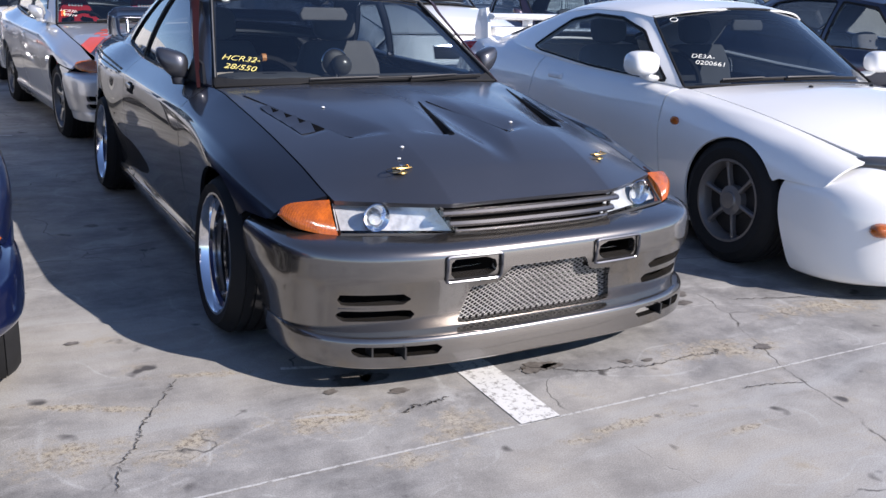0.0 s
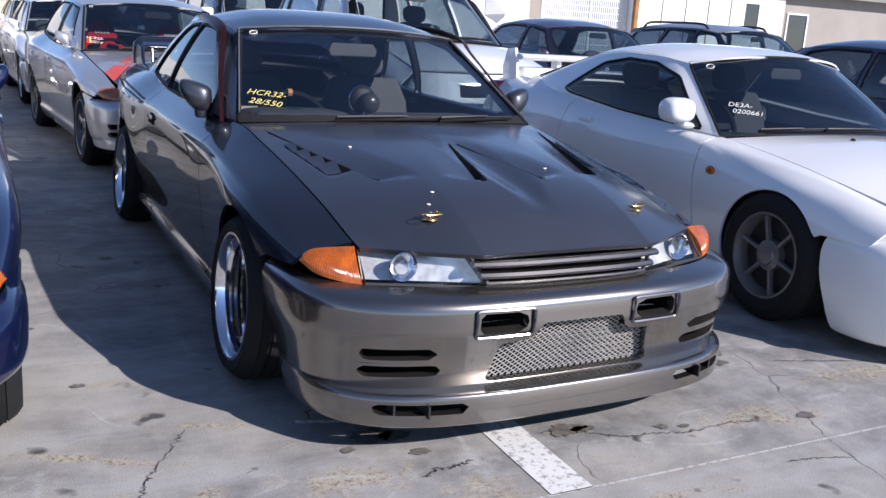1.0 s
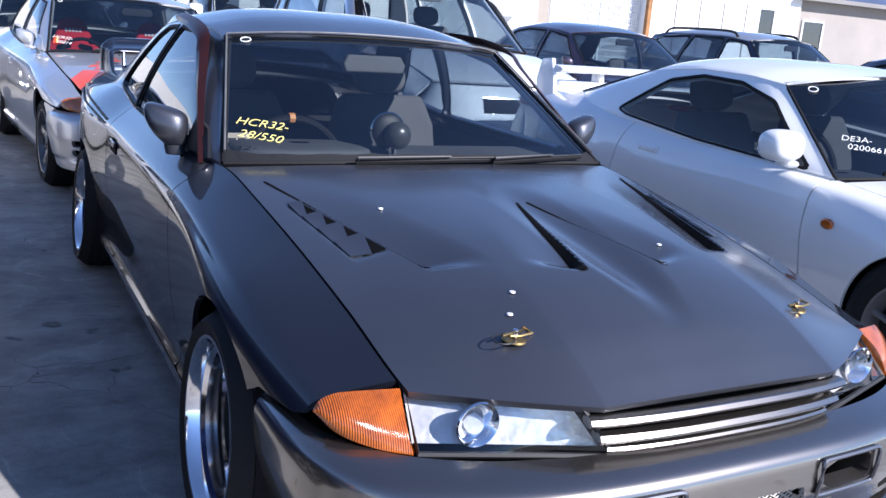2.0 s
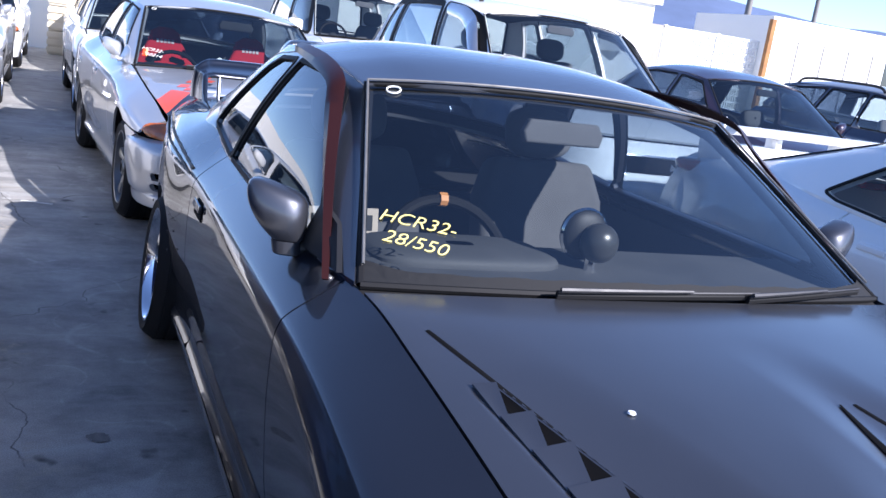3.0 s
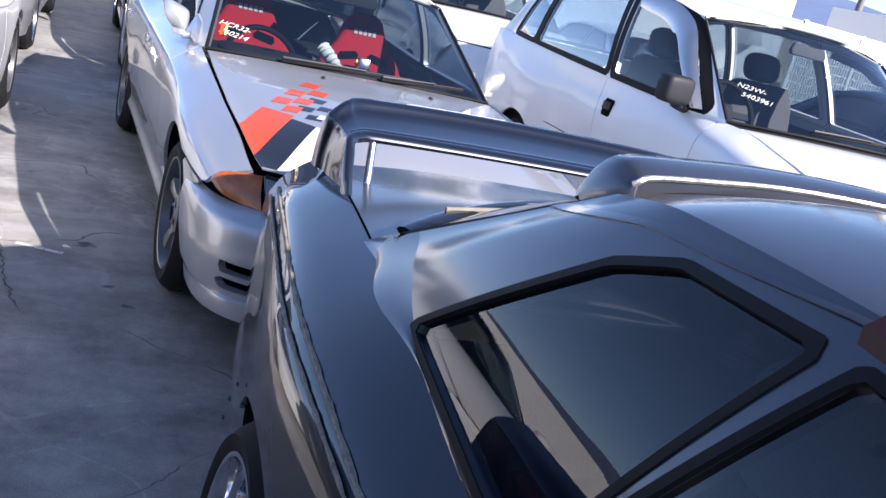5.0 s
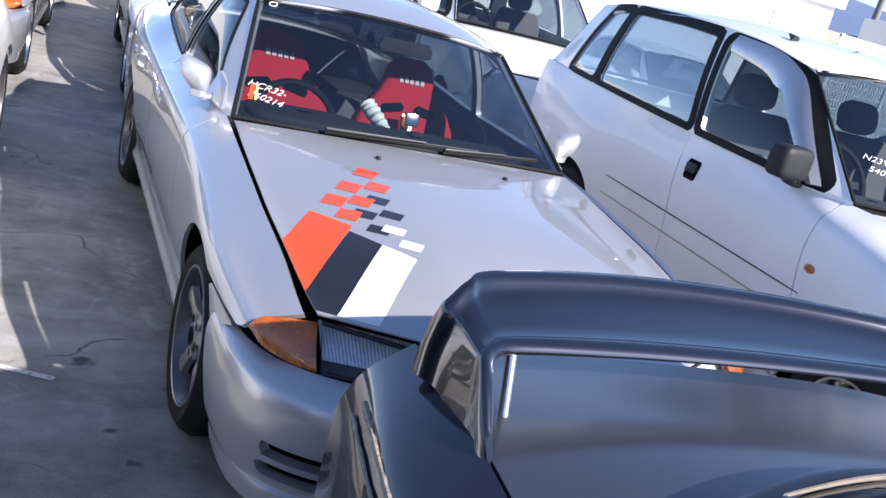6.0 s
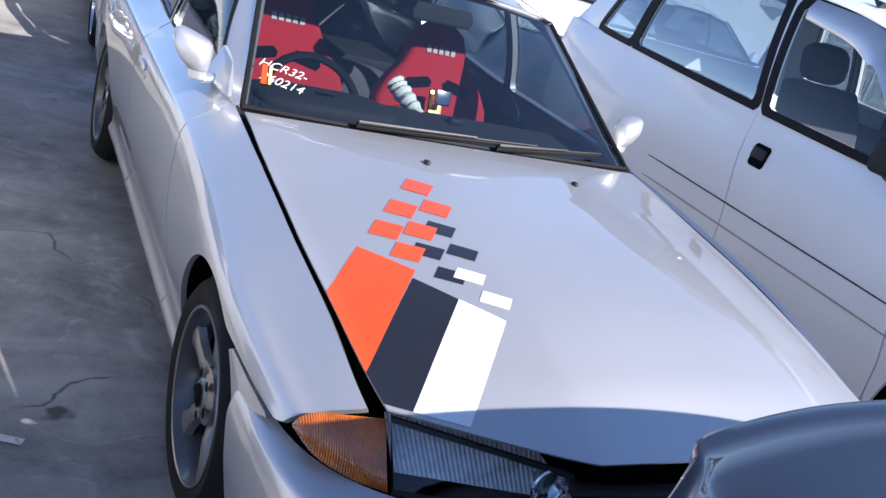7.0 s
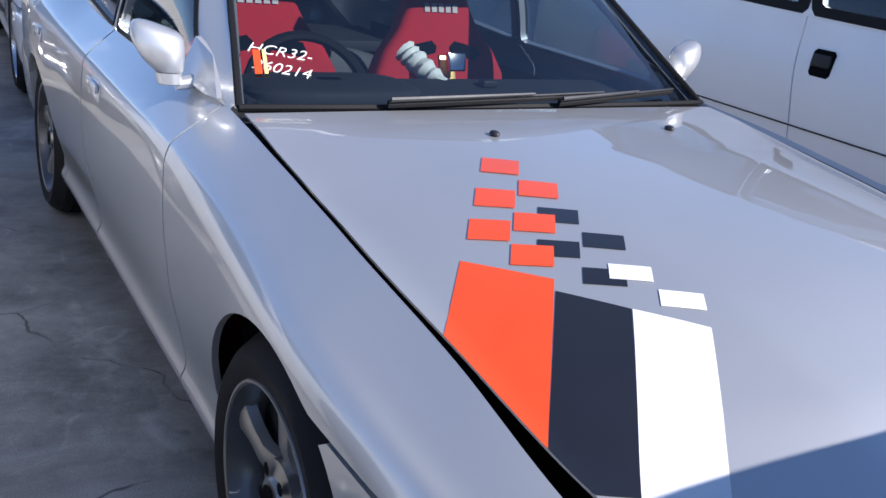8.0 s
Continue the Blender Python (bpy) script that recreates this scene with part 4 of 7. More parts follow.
DOOR = [(1.585, 0.95), (1.585, 0.72), (1.545, 0.50), (1.52, 0.20), (2.84, 0.20), (2.915, 0.42), (2.895, 0.72), (2.88, 0.95)]
COUPE = dict(
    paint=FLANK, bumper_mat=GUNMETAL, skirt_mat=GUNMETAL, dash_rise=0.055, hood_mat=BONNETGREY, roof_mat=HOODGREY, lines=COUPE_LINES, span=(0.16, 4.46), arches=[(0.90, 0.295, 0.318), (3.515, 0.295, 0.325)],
    swell=[(0.90, 0.36, 0.030), (3.515, 0.40, 0.040)], doors=[DOOR], skirt_z=0.205, handle_z=0.705,
    nose_cut=[(-0.5, 0.0), (0.90, 0.0), (0.90, 0.30), (0.60, 0.518), (0.425, 0.524), (0.392, 0.575), (0.352, 0.605), (0.338, 0.66), (-0.5, 0.66)],
    tail_cut=[(5, 0), (3.6, 0), (3.8, 0.5), (4.3, 0.52), (5, 0.52)],
    ws=((0.688, 1.545, 0.826), (1.455, 0.842), (0.545, 2.115, 1.178), (2.035, 1.208)),
    rear=((0.655, 3.645, 0.948), (3.915, 0.992), (0.515, 3.20, 1.185), (3.26, 1.210)),
    crown=0.036, rail=[(2.115, 0.548, 1.180), (2.40, 0.556, 1.217), (2.70, 0.556, 1.232), (3.00, 0.545, 1.223), (3.20, 0.520, 1.190)],
    belt=[(1.545, 0.700, 0.826), (1.75, 0.735, 0.830), (2.35, 0.745, 0.836), (2.90, 0.737, 0.850), (3.40, 0.712, 0.895), (3.66, 0.668, 0.938)],
    windows=[[(1.72, 0.842), (2.155, 1.148), (2.42, 1.180), (2.66, 1.188), (2.81, 0.858)], [(2.835, 0.86), (2.715, 1.188), (2.93, 1.178), (3.03, 1.14), (3.33, 0.905)]],
    hood=dict(z=vented_hood, front=hood_front, back=hood_back, nx=260, ny=190),
    boot=dict(z=boot_z, front=lambda x: 3.69 + 0.25 * (1 - (np.abs(x) / 0.68) ** 2.2), back=lambda x: 4.45 - 0.08 * (x / 0.65) ** 4),
    front_bumper=[(0.098, 0.050, 0.79, 0.50, 3.2), (0.112, 0.020, 0.805, 0.50, 3.2), (0.19, 0.018, 0.815, 0.52, 3.2), (0.206, 0.030, 0.815, 0.54, 3.2), (0.208, 0.088, 0.812, 0.54, 3.3),
                  (0.30, 0.070, 0.830, 0.56, 3.3), (0.36, 0.045, 0.845, 0.58, 3.3), (0.40, 0.030, 0.850, 0.60, 3.3), (0.45, 0.030, 0.850, 0.61, 3.3), (0.478, 0.042, 0.845, 0.61, 3.3), (0.494, 0.070, 0.832, 0.61, 3.2), (0.507, 0.12, 0.805, 0.61, 3.0)],
    front_bumper_holes=front_holes(),
    rear_bumper=[(0.16, 4.46, 0.76, 3.85, 3.6), (0.30, 4.53, 0.82, 3.85, 3.8), (0.48, 4.54, 0.835, 3.85, 3.8), (0.56, 4.50, 0.82, 3.9, 3.8), (0.75, 4.47, 0.74, 4.30, 4), (0.885, 4.43, 0.65, 4.35, 4)],
    wheel=dict(x=0.875, xr=0.89, r=0.292, rim=0.222, width=0.215, style="deep", camber=4.0, camber_r=4.5),
    wheel_at=(-0.30, -0.06), rear_glass=REARGLASS, rear_seal=0.007, pillar_mat=HOODGREY, boot_mat=BONNETGREY, roof_roll=0.15, mirror=(0.782, 1.82, 0.893), mirror_sail=BLACK, scuttle_mat=FLANK, mirror_mat=HOODGREY, wheel_y=2.02, seat_y=2.52)
coupe = build_car("grey_coupe", pose(0, 0, 0), COUPE, "gunmetal grey two-door coupe with dusty vented bonnet", "car", "cars parked in rows")


def both_sides(mesh):
    return ((1, mesh), (-1, mirror(mesh)))


def add_lamps(T, projector):
    """Headlamps and amber corner lamps between bonnet and bumper."""
    root, up = T["root"], T["up"]
    ib, it, ot, ob_ = (0.284, 0.126, 0.497), (0.345, 0.158, 0.590), (0.636, 0.335, 0.596), (0.646, 0.240, 0.504)
    lens = patch(ib, ob_, ot, it, 14, 8, 0.010)
    # the amber lens narrows to a rounded outer end
    low = catmull([(0.655, 0.244, 0.504), (0.712, 0.280, 0.509), (0.768, 0.334, 0.522), (0.798, 0.388, 0.546)], 18)
    high = catmull([(0.646, 0.338, 0.597), (0.708, 0.352, 0.595), (0.762, 0.372, 0.588), (0.788, 0.386, 0.572), (0.799, 0.392, 0.552)], 18)
    vv = np.linspace(0, 1, 10)[:, None, None]
    amber = low[None] * (1 - vv) + high[None] * vv + 4 * vv * (1 - vv) * np.array((0.008, -0.014, 0.006)) * np.linspace(1, 0.4, 18)[None, :, None]
    amber = flip(quads(amber))
    back = patch((0.300, 0.170, 0.520), (0.640, 0.275, 0.526), (0.634, 0.375, 0.588), (0.366, 0.250, 0.586), 10, 6, 0.0)
    if projector:
        back = patch((0.296, 0.165, 0.504), (0.642, 0.280, 0.510), (0.634, 0.352, 0.590), (0.354, 0.198, 0.588), 10, 6, 0.0)
    for sd, q in both_sides(lens):
        lamp = new("headlamp")
        lamp.parent = root
        g = part("lens", up(q), LENS, lamp, "clear lamp glass")
        g.visible_shadow = False
        b = back if sd > 0 else mirror(back)
        part("reflector", up(b), REFLECT if projector else LAMPWHITE, lamp, "bright faceted reflector")
        rim = [ib, ob_, ot, it, ib]
        part("bezel", up(tube([(sd * x, y + 0.004, z) for x, y, z in rim], 0.007, 6)), BLACK, lamp)
        for a, c in ((0.530, 0.040),) if projector else ((0.365, 0.036),):
            y = 0.135 + (a - 0.30) * 0.33
            bowl = turned([(c, 0.0), (c + 0.006, 0.008), (c + 0.004, 0.012), (c * 0.92, 0.006), (c * 0.5, -0.03)], 28)
            mtx = pose(sd * a, y + 0.030, 0.552 + T["rise"](y), 0, 0, -90)
            part("lamp_ring", moved(bowl, mtx), CHROME, lamp)
            part("socket", moved(turned([(c * 0.90, -0.004), (c * 0.78, -0.012), (c * 0.35, -0.030), (0.0, -0.032)] if projector else [(c * 0.5, -0.03), (0.0, -0.034)], 24), mtx), SOCKET if projector else CHROME, lamp)
            part("bulb_glass", moved(blob((0, 0, 0), (c * 0.5, c * 0.86, c * 0.86), 2), mtx), LENS, lamp).visible_shadow = False
    for sd, q in both_sides(lip(amber, 0.03)):
        part("corner_lamp", up(q), AMBER, root, "amber indicator lens")
    # black sheet painting the shade in the gap behind the lamps
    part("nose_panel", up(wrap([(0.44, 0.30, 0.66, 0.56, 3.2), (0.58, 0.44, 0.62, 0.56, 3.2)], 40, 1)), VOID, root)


def add_grille(T, slats, material):
    root, up = T["root"], T["up"]
    g = new("radiator_grille")
    g.parent = root
    x = np.linspace(-1, 1, 21)
    for z, half, r in slats:
        p = np.stack([x * half, 0.128 + 0.02 * np.abs(x) ** 3 + (0.596 - z) * -0.12, np.full(21, z)], -1)
        part("slat", up(tube(p, r, 8, (1.8, 1.0))), material, g)
    part("backing", up(box(-0.36, 0.36, 0.20, 0.21, 0.49, 0.59)), VOID, g)


def surface_of(rows, x, z):
    """The y of a wrapped bumper at (x, z)."""
    R = np.asarray(rows, float)
    yc, w, ya, p = (np.interp(z, R[:, 0], R[:, k]) for k in (1, 2, 3, 4))
    return yc + (ya - yc) * (1 - (1 - np.minimum(np.abs(x) / w, 0.999) ** p) ** (1 / p))


root = coupe["root"]
add_lamps(coupe, True)
add_grille(coupe, [(0.570, 0.345, 0.0115), (0.537, 0.322, 0.0125), (0.512, 0.300, 0.0065)], GUNMETAL)
BUMPER = COUPE["front_bumper"]
# black sheet standing for the shade behind the bumper openings
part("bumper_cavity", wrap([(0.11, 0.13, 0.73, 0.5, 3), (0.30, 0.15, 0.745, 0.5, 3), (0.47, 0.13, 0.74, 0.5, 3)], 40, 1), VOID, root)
# steel mesh in the lower opening
wires = []
for k in range(28):
    z = 0.209 + 0.0074 * k
    if z > 0.408:
        break
    half = np.interp(z, [0.208, 0.345, 0.352, 0.353, 0.41], [0.315, 0.285, 0.28, 0.172, 0.165])
    n = int(half * 2 / 0.0115)
    xs = np.linspace(-half, half, n)
    wires.append(tube(np.stack([xs, surface_of(BUMPER, xs, z) + 0.030 + 0.003 * np.sin(np.arange(n) * math.pi + k * math.pi), z + 0.0037 * (-1.0) ** (np.arange(n) + k)], -1), 0.0019, 4))
part("mesh_grille", join(*wires), MESHWIRE, root, "silver diamond wire mesh", smooth=0)
# framed ducts beside the number plate recess
for sd in (-1, 1):
    duct = new("brake_duct")
    duct.parent = root
    ring = []
    for a in np.linspace(0, 2 * math.pi, 81):
        c, s = math.cos(a), math.sin(a)
        x = 0.282 + 0.095 * math.copysign(abs(c) ** 0.13, c)
        z = 0.416 + 0.042 * math.copysign(abs(s) ** 0.13, s)
        ring.append((sd * x, float(surface_of(BUMPER, x, z)) - 0.008, z))
    part("frame", tube(ring, 0.0050, 6, caps=False), HOODGREY, duct, "raised painted frame")
    part("vane", box(sd * 0.22, sd * 0.33, 0.10, 0.16, 0.40, 0.404), ALLOY, duct)
    for z0, z1 in ((0.283, 0.303),):
        xs = np.linspace(0.47, 0.68, 12)
        part("slat", tube(np.stack([sd * xs, surface_of(BUMPER, xs, 0.293) + 0.012, np.full(12, 0.293)], -1), 0.008, 6, (1.4, 1)), GUNMETAL, duct)
    part("lip_divider", box(sd * 0.51, sd * 0.516, 0.04, 0.12, 0.142, 0.182), BLACK, duct)
    part("splitter_stay", box(sd * 0.60, sd * 0.606, 0.09, 0.14, 0.142, 0.182), BLACK, duct)
# bonnet pins with their clips and lanyards
for sd in (-1, 1):
    z = float(vented_hood(np.array([0.40]), np.array([0.337]))[0])
    pin = new("bonnet_pin")
    pin.parent = root
    pin.matrix_local = pose(sd * 0.40, 0.337, z, 8, 0, 12)
    part("scuff_plate", moved(turned([(0.026, 0.0), (0.024, 0.004), (0.0, 0.005)], 20), pose(0, 0, 0, 0, -90, 0)), GOLD, pin)
    part("stud", moved(turned([(0.006, 0.0), (0.006, 0.022), (0.0, 0.024)], 10), pose(0, 0, 0, 0, -90, 0)), CHROME, pin)
    part("clip", tube([(-0.035, 0.0, 0.014), (0.02, 0.004, 0.014), (0.036, 0.014, 0.014), (0.036, -0.012, 0.014), (0.0, -0.014, 0.014), (-0.02, -0.006, 0.014)], 0.0028, 6), GOLD, pin)
    part("lanyard", tube([(-0.03 - 0.025 * math.sin(a), 0.02 * math.cos(a), 0.005) for a in np.linspace(0, 2 * math.pi, 16)], 0.0016, 5), BLACK, pin)
# louvres outboard of the side outlets, each leaving a dark notch; shade painted black on bed and outlet walls
def on_hood(x, y, dz):
    return (x, y, float(vented_hood(np.array([abs(x)]), np.array([y]))[0]) + dz)


for sd in (-1, 1):
    ys = np.linspace(0.77, 1.14, 20)
    inn, out = slot_side(ys) + 0.008, 0.560 + (ys - 0.85) * 0.13
    g = quads(np.stack([np.array([on_hood(sd * (p + (q - p) * f), y, 0.0012) for p, q, y in zip(inn, out, ys)]) for f in (0, 0.5, 1)]))
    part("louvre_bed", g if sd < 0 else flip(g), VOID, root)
    for k in range(4):
        y0, y1 = 0.768 + 0.088 * k, 0.768 + 0.088 * (k + 1)
        xi0, xi1 = slot_side(y0) + 0.045, slot_side(y1) + 0.010
        xo0, xo1 = 0.586 + (y0 - 0.85) * 0.12, 0.586 + (y1 - 0.85) * 0.12
        p = patch(on_hood(sd * xi0, y0, 0.003), on_hood(sd * xo0, y0 + 0.022, 0.003), on_hood(sd * xo1, y1 + 0.022, 0.007), on_hood(sd * xi1, y1 + 0.006, 0.011), 6, 6, 0.0015)
        part("louvre", lip(p if sd > 0 else flip(p), 0.006), BONNETGREY, root)
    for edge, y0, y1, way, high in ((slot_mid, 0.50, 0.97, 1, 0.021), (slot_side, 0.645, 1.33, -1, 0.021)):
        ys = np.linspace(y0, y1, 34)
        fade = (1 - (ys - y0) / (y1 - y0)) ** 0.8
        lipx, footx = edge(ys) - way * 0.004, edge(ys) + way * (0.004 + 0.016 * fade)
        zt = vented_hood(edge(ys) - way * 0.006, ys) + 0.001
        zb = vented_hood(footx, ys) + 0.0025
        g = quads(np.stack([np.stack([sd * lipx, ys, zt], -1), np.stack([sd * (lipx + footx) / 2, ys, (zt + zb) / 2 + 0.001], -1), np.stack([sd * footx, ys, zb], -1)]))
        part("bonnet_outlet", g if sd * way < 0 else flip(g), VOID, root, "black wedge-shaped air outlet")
for x, y in ((-0.416, 0.994), (-0.335, 0.46), (-0.375, 0.40), (0.20, 0.62)):
    part("bonnet_screw", moved(turned([(0.007, 0.0), (0.006, 0.003), (0.0, 0.004)], 12), pose(x, y, float(vented_hood(np.array([x]), np.array([y]))[0]) + 0.001, 0, -90, 0)), VINYL, root)

# rear wing
P = []
for x, y0, z0, y1, z1, th, nx, nz in ((0.668, 4.050, 0.885, 4.335, 0.890, 0.026, 1, 0.05), (0.668, 4.085, 0.935, 4.325, 0.955, 0.026, 1, 0.10), (0.662, 4.128, 0.985, 4.305, 1.018, 0.026, 1, 0.25),
                                      (0.654, 4.158, 1.004, 4.310, 1.024, 0.026, 0.8, 0.6), (0.628, 4.190, 1.008, 4.335, 1.040, 0.026, 0.25, 1), (0.570, 4.212, 1.010, 4.380, 1.047, 0.026, 0, 1), (0.30, 4.243, 1.010, 4.450, 1.048, 0.026, 0, 1), (0.0, 4.253, 1.010, 4.475, 1.048, 0.026, 0, 1)):
    ring = []
    for c, h in ((-0.05, -0.45), (-0.09, -0.25), (-0.11, 0.0), (-0.10, 0.22), (-0.06, 0.40), (0.0, 0.46), (0.05, 0.40), (0.08, 0.22), (0.12, 0.10), (0.30, 0.02), (0.60, 0.02), (0.78, 0.12), (0.83, 0.30), (0.86, 0.60), (0.89, 0.85), (0.94, 0.96), (1.01, 0.92), (1.05, 0.70), (1.05, 0.0), (0.95, -0.40), (0.40, -0.52), (0.05, -0.56)):
        ring.append((x + h * th * nx, y0 + (y1 - y0) * c, z0 + (z1 - z0) * c + h * th * nz))
    P.append(ring)
P = np.array(P)
P = np.concatenate([P, P[-2::-1] * (-1, 1, 1)])
dense = catmull(P, 85)
G = np.concatenate([dense, dense[:, :1]], 1)
wing = new("rear_spoiler")
wing.parent = root
wing.matrix_local = Matrix.Translation((-0.64, 4.2, 0.9)) @ pose(0, 0, 0, 0, 0.1, 1.5) @ Matrix.Translation((0.64, -4.2, -0.9))
part("blade", quads(G), WINGGREY, wing, "glossy painted hoop wing on the boot lid", 40)
for sd in (-1, 1):
    part("post", tube([(sd * 0.590, 4.165, 0.895), (sd * 0.585, 4.212, 1.006)], 0.010, 10), ALLOY, wing)
# lower screen moulding and roof-edge visor over the rear window
R = pane(*COUPE["rear"], nx=40, nz=16, bulge=0.015)
part("rear_moulding", tube(R[:, 0] + (0, -0.006, 0.010), 0.011, 8, (1.6, 0.8)), GLOSSBLACK, root, "glossy black moulding under the rear window")
# raised spoiler over the top of the rear window
spoil = new("roof_spoiler")
spoil.parent = root
P = []
for x, yf, zf, yr, zr, zb in ((0.528, 3.285, 1.158, 3.300, 1.158, 1.152), (0.518, 3.235, 1.190, 3.306, 1.182, 1.155), (0.500, 3.205, 1.214, 3.300, 1.216, 1.165), (0.470, 3.212, 1.224, 3.296, 1.233, 1.172),
                              (0.350, 3.248, 1.228, 3.335, 1.237, 1.180), (0.180, 3.292, 1.232, 3.385, 1.240, 1.184), (0.0, 3.306, 1.233, 3.405, 1.241, 1.184)):
    top_z = zf + (zr - zf) * 0.5 + 0.006 * min((0.528 - x) / 0.06, 1)
    P.append([(x, yf - 0.006, zb), (x, yf - 0.004, zf - 0.006), (x, yf + 0.004, zf), (x, (yf + yr) / 2, top_z), (x, yr - 0.008, zr), (x, yr, zr - 0.005), (x, yr - 0.004, max(zr - 0.018, zb)), (x, yf + 0.02, zb)])
P = np.array(P)
P = np.concatenate([P, P[-2::-1] * (-1, 1, 1)])
dense = catmull(P, 65)
part("spoiler_blade", quads(np.concatenate([dense, dense[:, :1]], 1)), HOODGREY, spoil, "dusty grey spoiler lip over the rear window", 40)
part("spoiler_trim", tube(dense[10:55, 1] + (0, -0.003, 0.001), 0.0045, 6), mat("worn bright trim", (0.62, 0.56, 0.48), 0.35, 0.85, vary=0.45, scale=60, bump=0.3), spoil, "worn bright trim with rusty patches")
wip = new("rear_wiper")
wip.parent = root
DUST = mat("dusty wiper rubber", (0.20, 0.175, 0.14), 0.8, vary=0.25, scale=40)
part("blade", tube([(-0.545 + 0.55 * q, 3.742 + 0.150 * q + 0.006 * math.sin(math.pi * q), 0.984 + 0.020 * q) for q in np.linspace(0, 1, 16)], 0.004, 6, (1.0, 1.5)), DUST, wip, "dusty tan wiper blade")
part("arm", tube([(-0.33 + 0.36 * q, 3.84 + 0.075 * q, 0.996 + 0.012 * math.sin(math.pi * q)) for q in np.linspace(0, 1, 10)], np.linspace(0.003, 0.006, 10), 6), DUST, wip)
part("pivot", moved(turned([(0.016, 0.0), (0.015, 0.022), (0.0, 0.025)], 14), pose(0.035, 3.925, 0.985, 0, -90, 0)), DUST, wip)
# smooth feet of the rear pillars, blending quarter panel and roof side
sp = np.linspace(0.70, 1.0, 32)
bl, rl = np.array(COUPE["belt"]), np.array(COUPE["rail"])
low = np.stack([pchip(np.linspace(0, 1, len(bl)), bl[:, c], sp) for c in (1, 0, 2)], -1)
top = np.stack([pchip(np.linspace(0, 1, len(rl)), rl[:, c], sp) for c in (1, 0, 2)], -1)
grow = step(np.interp(sp, [0.70, 0.93, 1.0], [0.08, 1.0, 1.0]))[:, None]
upper = low + (top - low) * 0.20 * grow
share = 0.20 * grow[:, 0]
upper[:, 0] += 4 * 0.022 * share * (1 - share) * step(np.clip((1 - sp) / 0.12, 0, 1))
spread = 0.55 * grow * step((1.0 - sp) / 0.24)[:, None]
outer = rows_at(COUPE_LINES[-1], low[:, 1]) * (1 - spread) + rows_at(COUPE_LINES[-2], low[:, 1]) * spread
shoulder = rows_at(COUPE_LINES[-1], low[:, 1])
c1, c2 = outer + (shoulder - outer) * 0.75, low + (top - low) * 0.05 * grow
foot = np.stack([(1 - w) ** 3 * outer + 3 * w * (1 - w) ** 2 * c1 + 3 * w * w * (1 - w) * c2 + w ** 3 * upper + np.array((1, 0, 1)) * (0.0012 - 0.003 * w ** 4 + 0.008 * w * (1 - w)) for w in np.linspace(0, 1, 16)])
foot = flip(quads(foot))
for sd in (-1, 1):
    part("pillar_foot", foot if sd > 0 else mirror(foot), HOODGREY, root)
    c = patch((0.703, 3.575, 0.906), (0.699, 3.735, 0.8985), (0.642, 3.722, 0.926), (0.662, 3.635, 0.958), 8, 8, 0.002)
    part("quarter_corner", c if sd > 0 else mirror(c), HOODGREY, root)
# black printed edge along the foot of the windscreen
W = coupe["ws"]
F = np.array([[on_grid(W, u, v) + (0, -0.003, 0.003) for v in (0.0, 0.02, 0.05 + 0.003 * math.sin(u * 31) + 0.05 * abs(u) ** 12)] for u in np.linspace(-0.995, 0.995, 50)])
part("screen_print", quads(F), mat("black glass print", (0.004, 0.004, 0.0045), 0.7, vary=0.5, scale=60), root, "dusty black band along the glass")
# bright edge of the windscreen moulding
W = coupe["ws"]
edge = np.concatenate([W[0, 1:], W[1:, -1], W[-1, ::-1][:-1]])
part("screen_moulding", tube(edge + (0, -0.011, 0.012), 0.0034, 6, caps=False), DULLSTRIP, root, "thin bright strip round the windscreen")
# smoked rain visor over the driver's door window
for sd in (-1, 1):
    edge = np.array([(0.735, 1.605, 0.818), (0.680, 1.835, 0.985), (0.624, 2.03, 1.130), (0.606, 2.105, 1.194), (0.602, 2.27, 1.228), (0.598, 2.50, 1.243), (0.588, 2.66, 1.245)]) * (sd, 1, 1)
    inner = np.array([(0.741, 1.614, 0.813), (0.699, 1.860, 0.972), (0.660, 2.052, 1.110), (0.645, 2.122, 1.168), (0.640, 2.27, 1.194), (0.626, 2.50, 1.212), (0.606, 2.66, 1.217)]) * (sd, 1, 1)
    mid = (edge + inner) / 2 + (0.010 * sd, 0, 0.002)
    g = quads(np.stack([catmull(edge, 40), catmull(mid, 40), catmull(inner, 40)], 1))
    part("rain_visor", lip(g if sd < 0 else flip(g), 0.004), VISOR, root, "smoked brown rain visor")
# round instrument pod, marker ring and paper on the windscreen
pod = new("gauge_pod")
pod.parent = root
part("pod", blob((-0.044, 1.722, 0.893), (0.048, 0.042, 0.048), 2.1), mat("grey gauge dome", (0.045, 0.045, 0.044), 0.3), pod, "round grey gauge dome")
part("cup", blob((-0.065, 1.765, 0.905), (0.062, 0.03, 0.062), 2.2), BLACK, pod, "round black gauge cup")
part("pod_rim", moved(turned([(0.061, 0.0), (0.066, 0.006), (0.058, 0.010)], 24), pose(-0.065, 1.755, 0.905, 0, 0, 90)), CHROME, pod)
part("pod_foot", tube([(-0.055, 1.73, 0.86), (-0.055, 1.73, 0.79)], 0.014, 8), CHROME, pod)
part("wheel_mark", tube([(-0.30 + 0.176 * math.sin(a), 2.02 - 0.176 * math.cos(a) * -math.cos(radians(62)), 0.746 + 0.176 * math.cos(a) * math.sin(radians(62))) for a in (-0.06, 0.0, 0.06)], 0.019, 8), mat("orange tape", (0.6, 0.25, 0.08), 0.6), root, "orange tape on the steering wheel")
W = coupe["ws"]
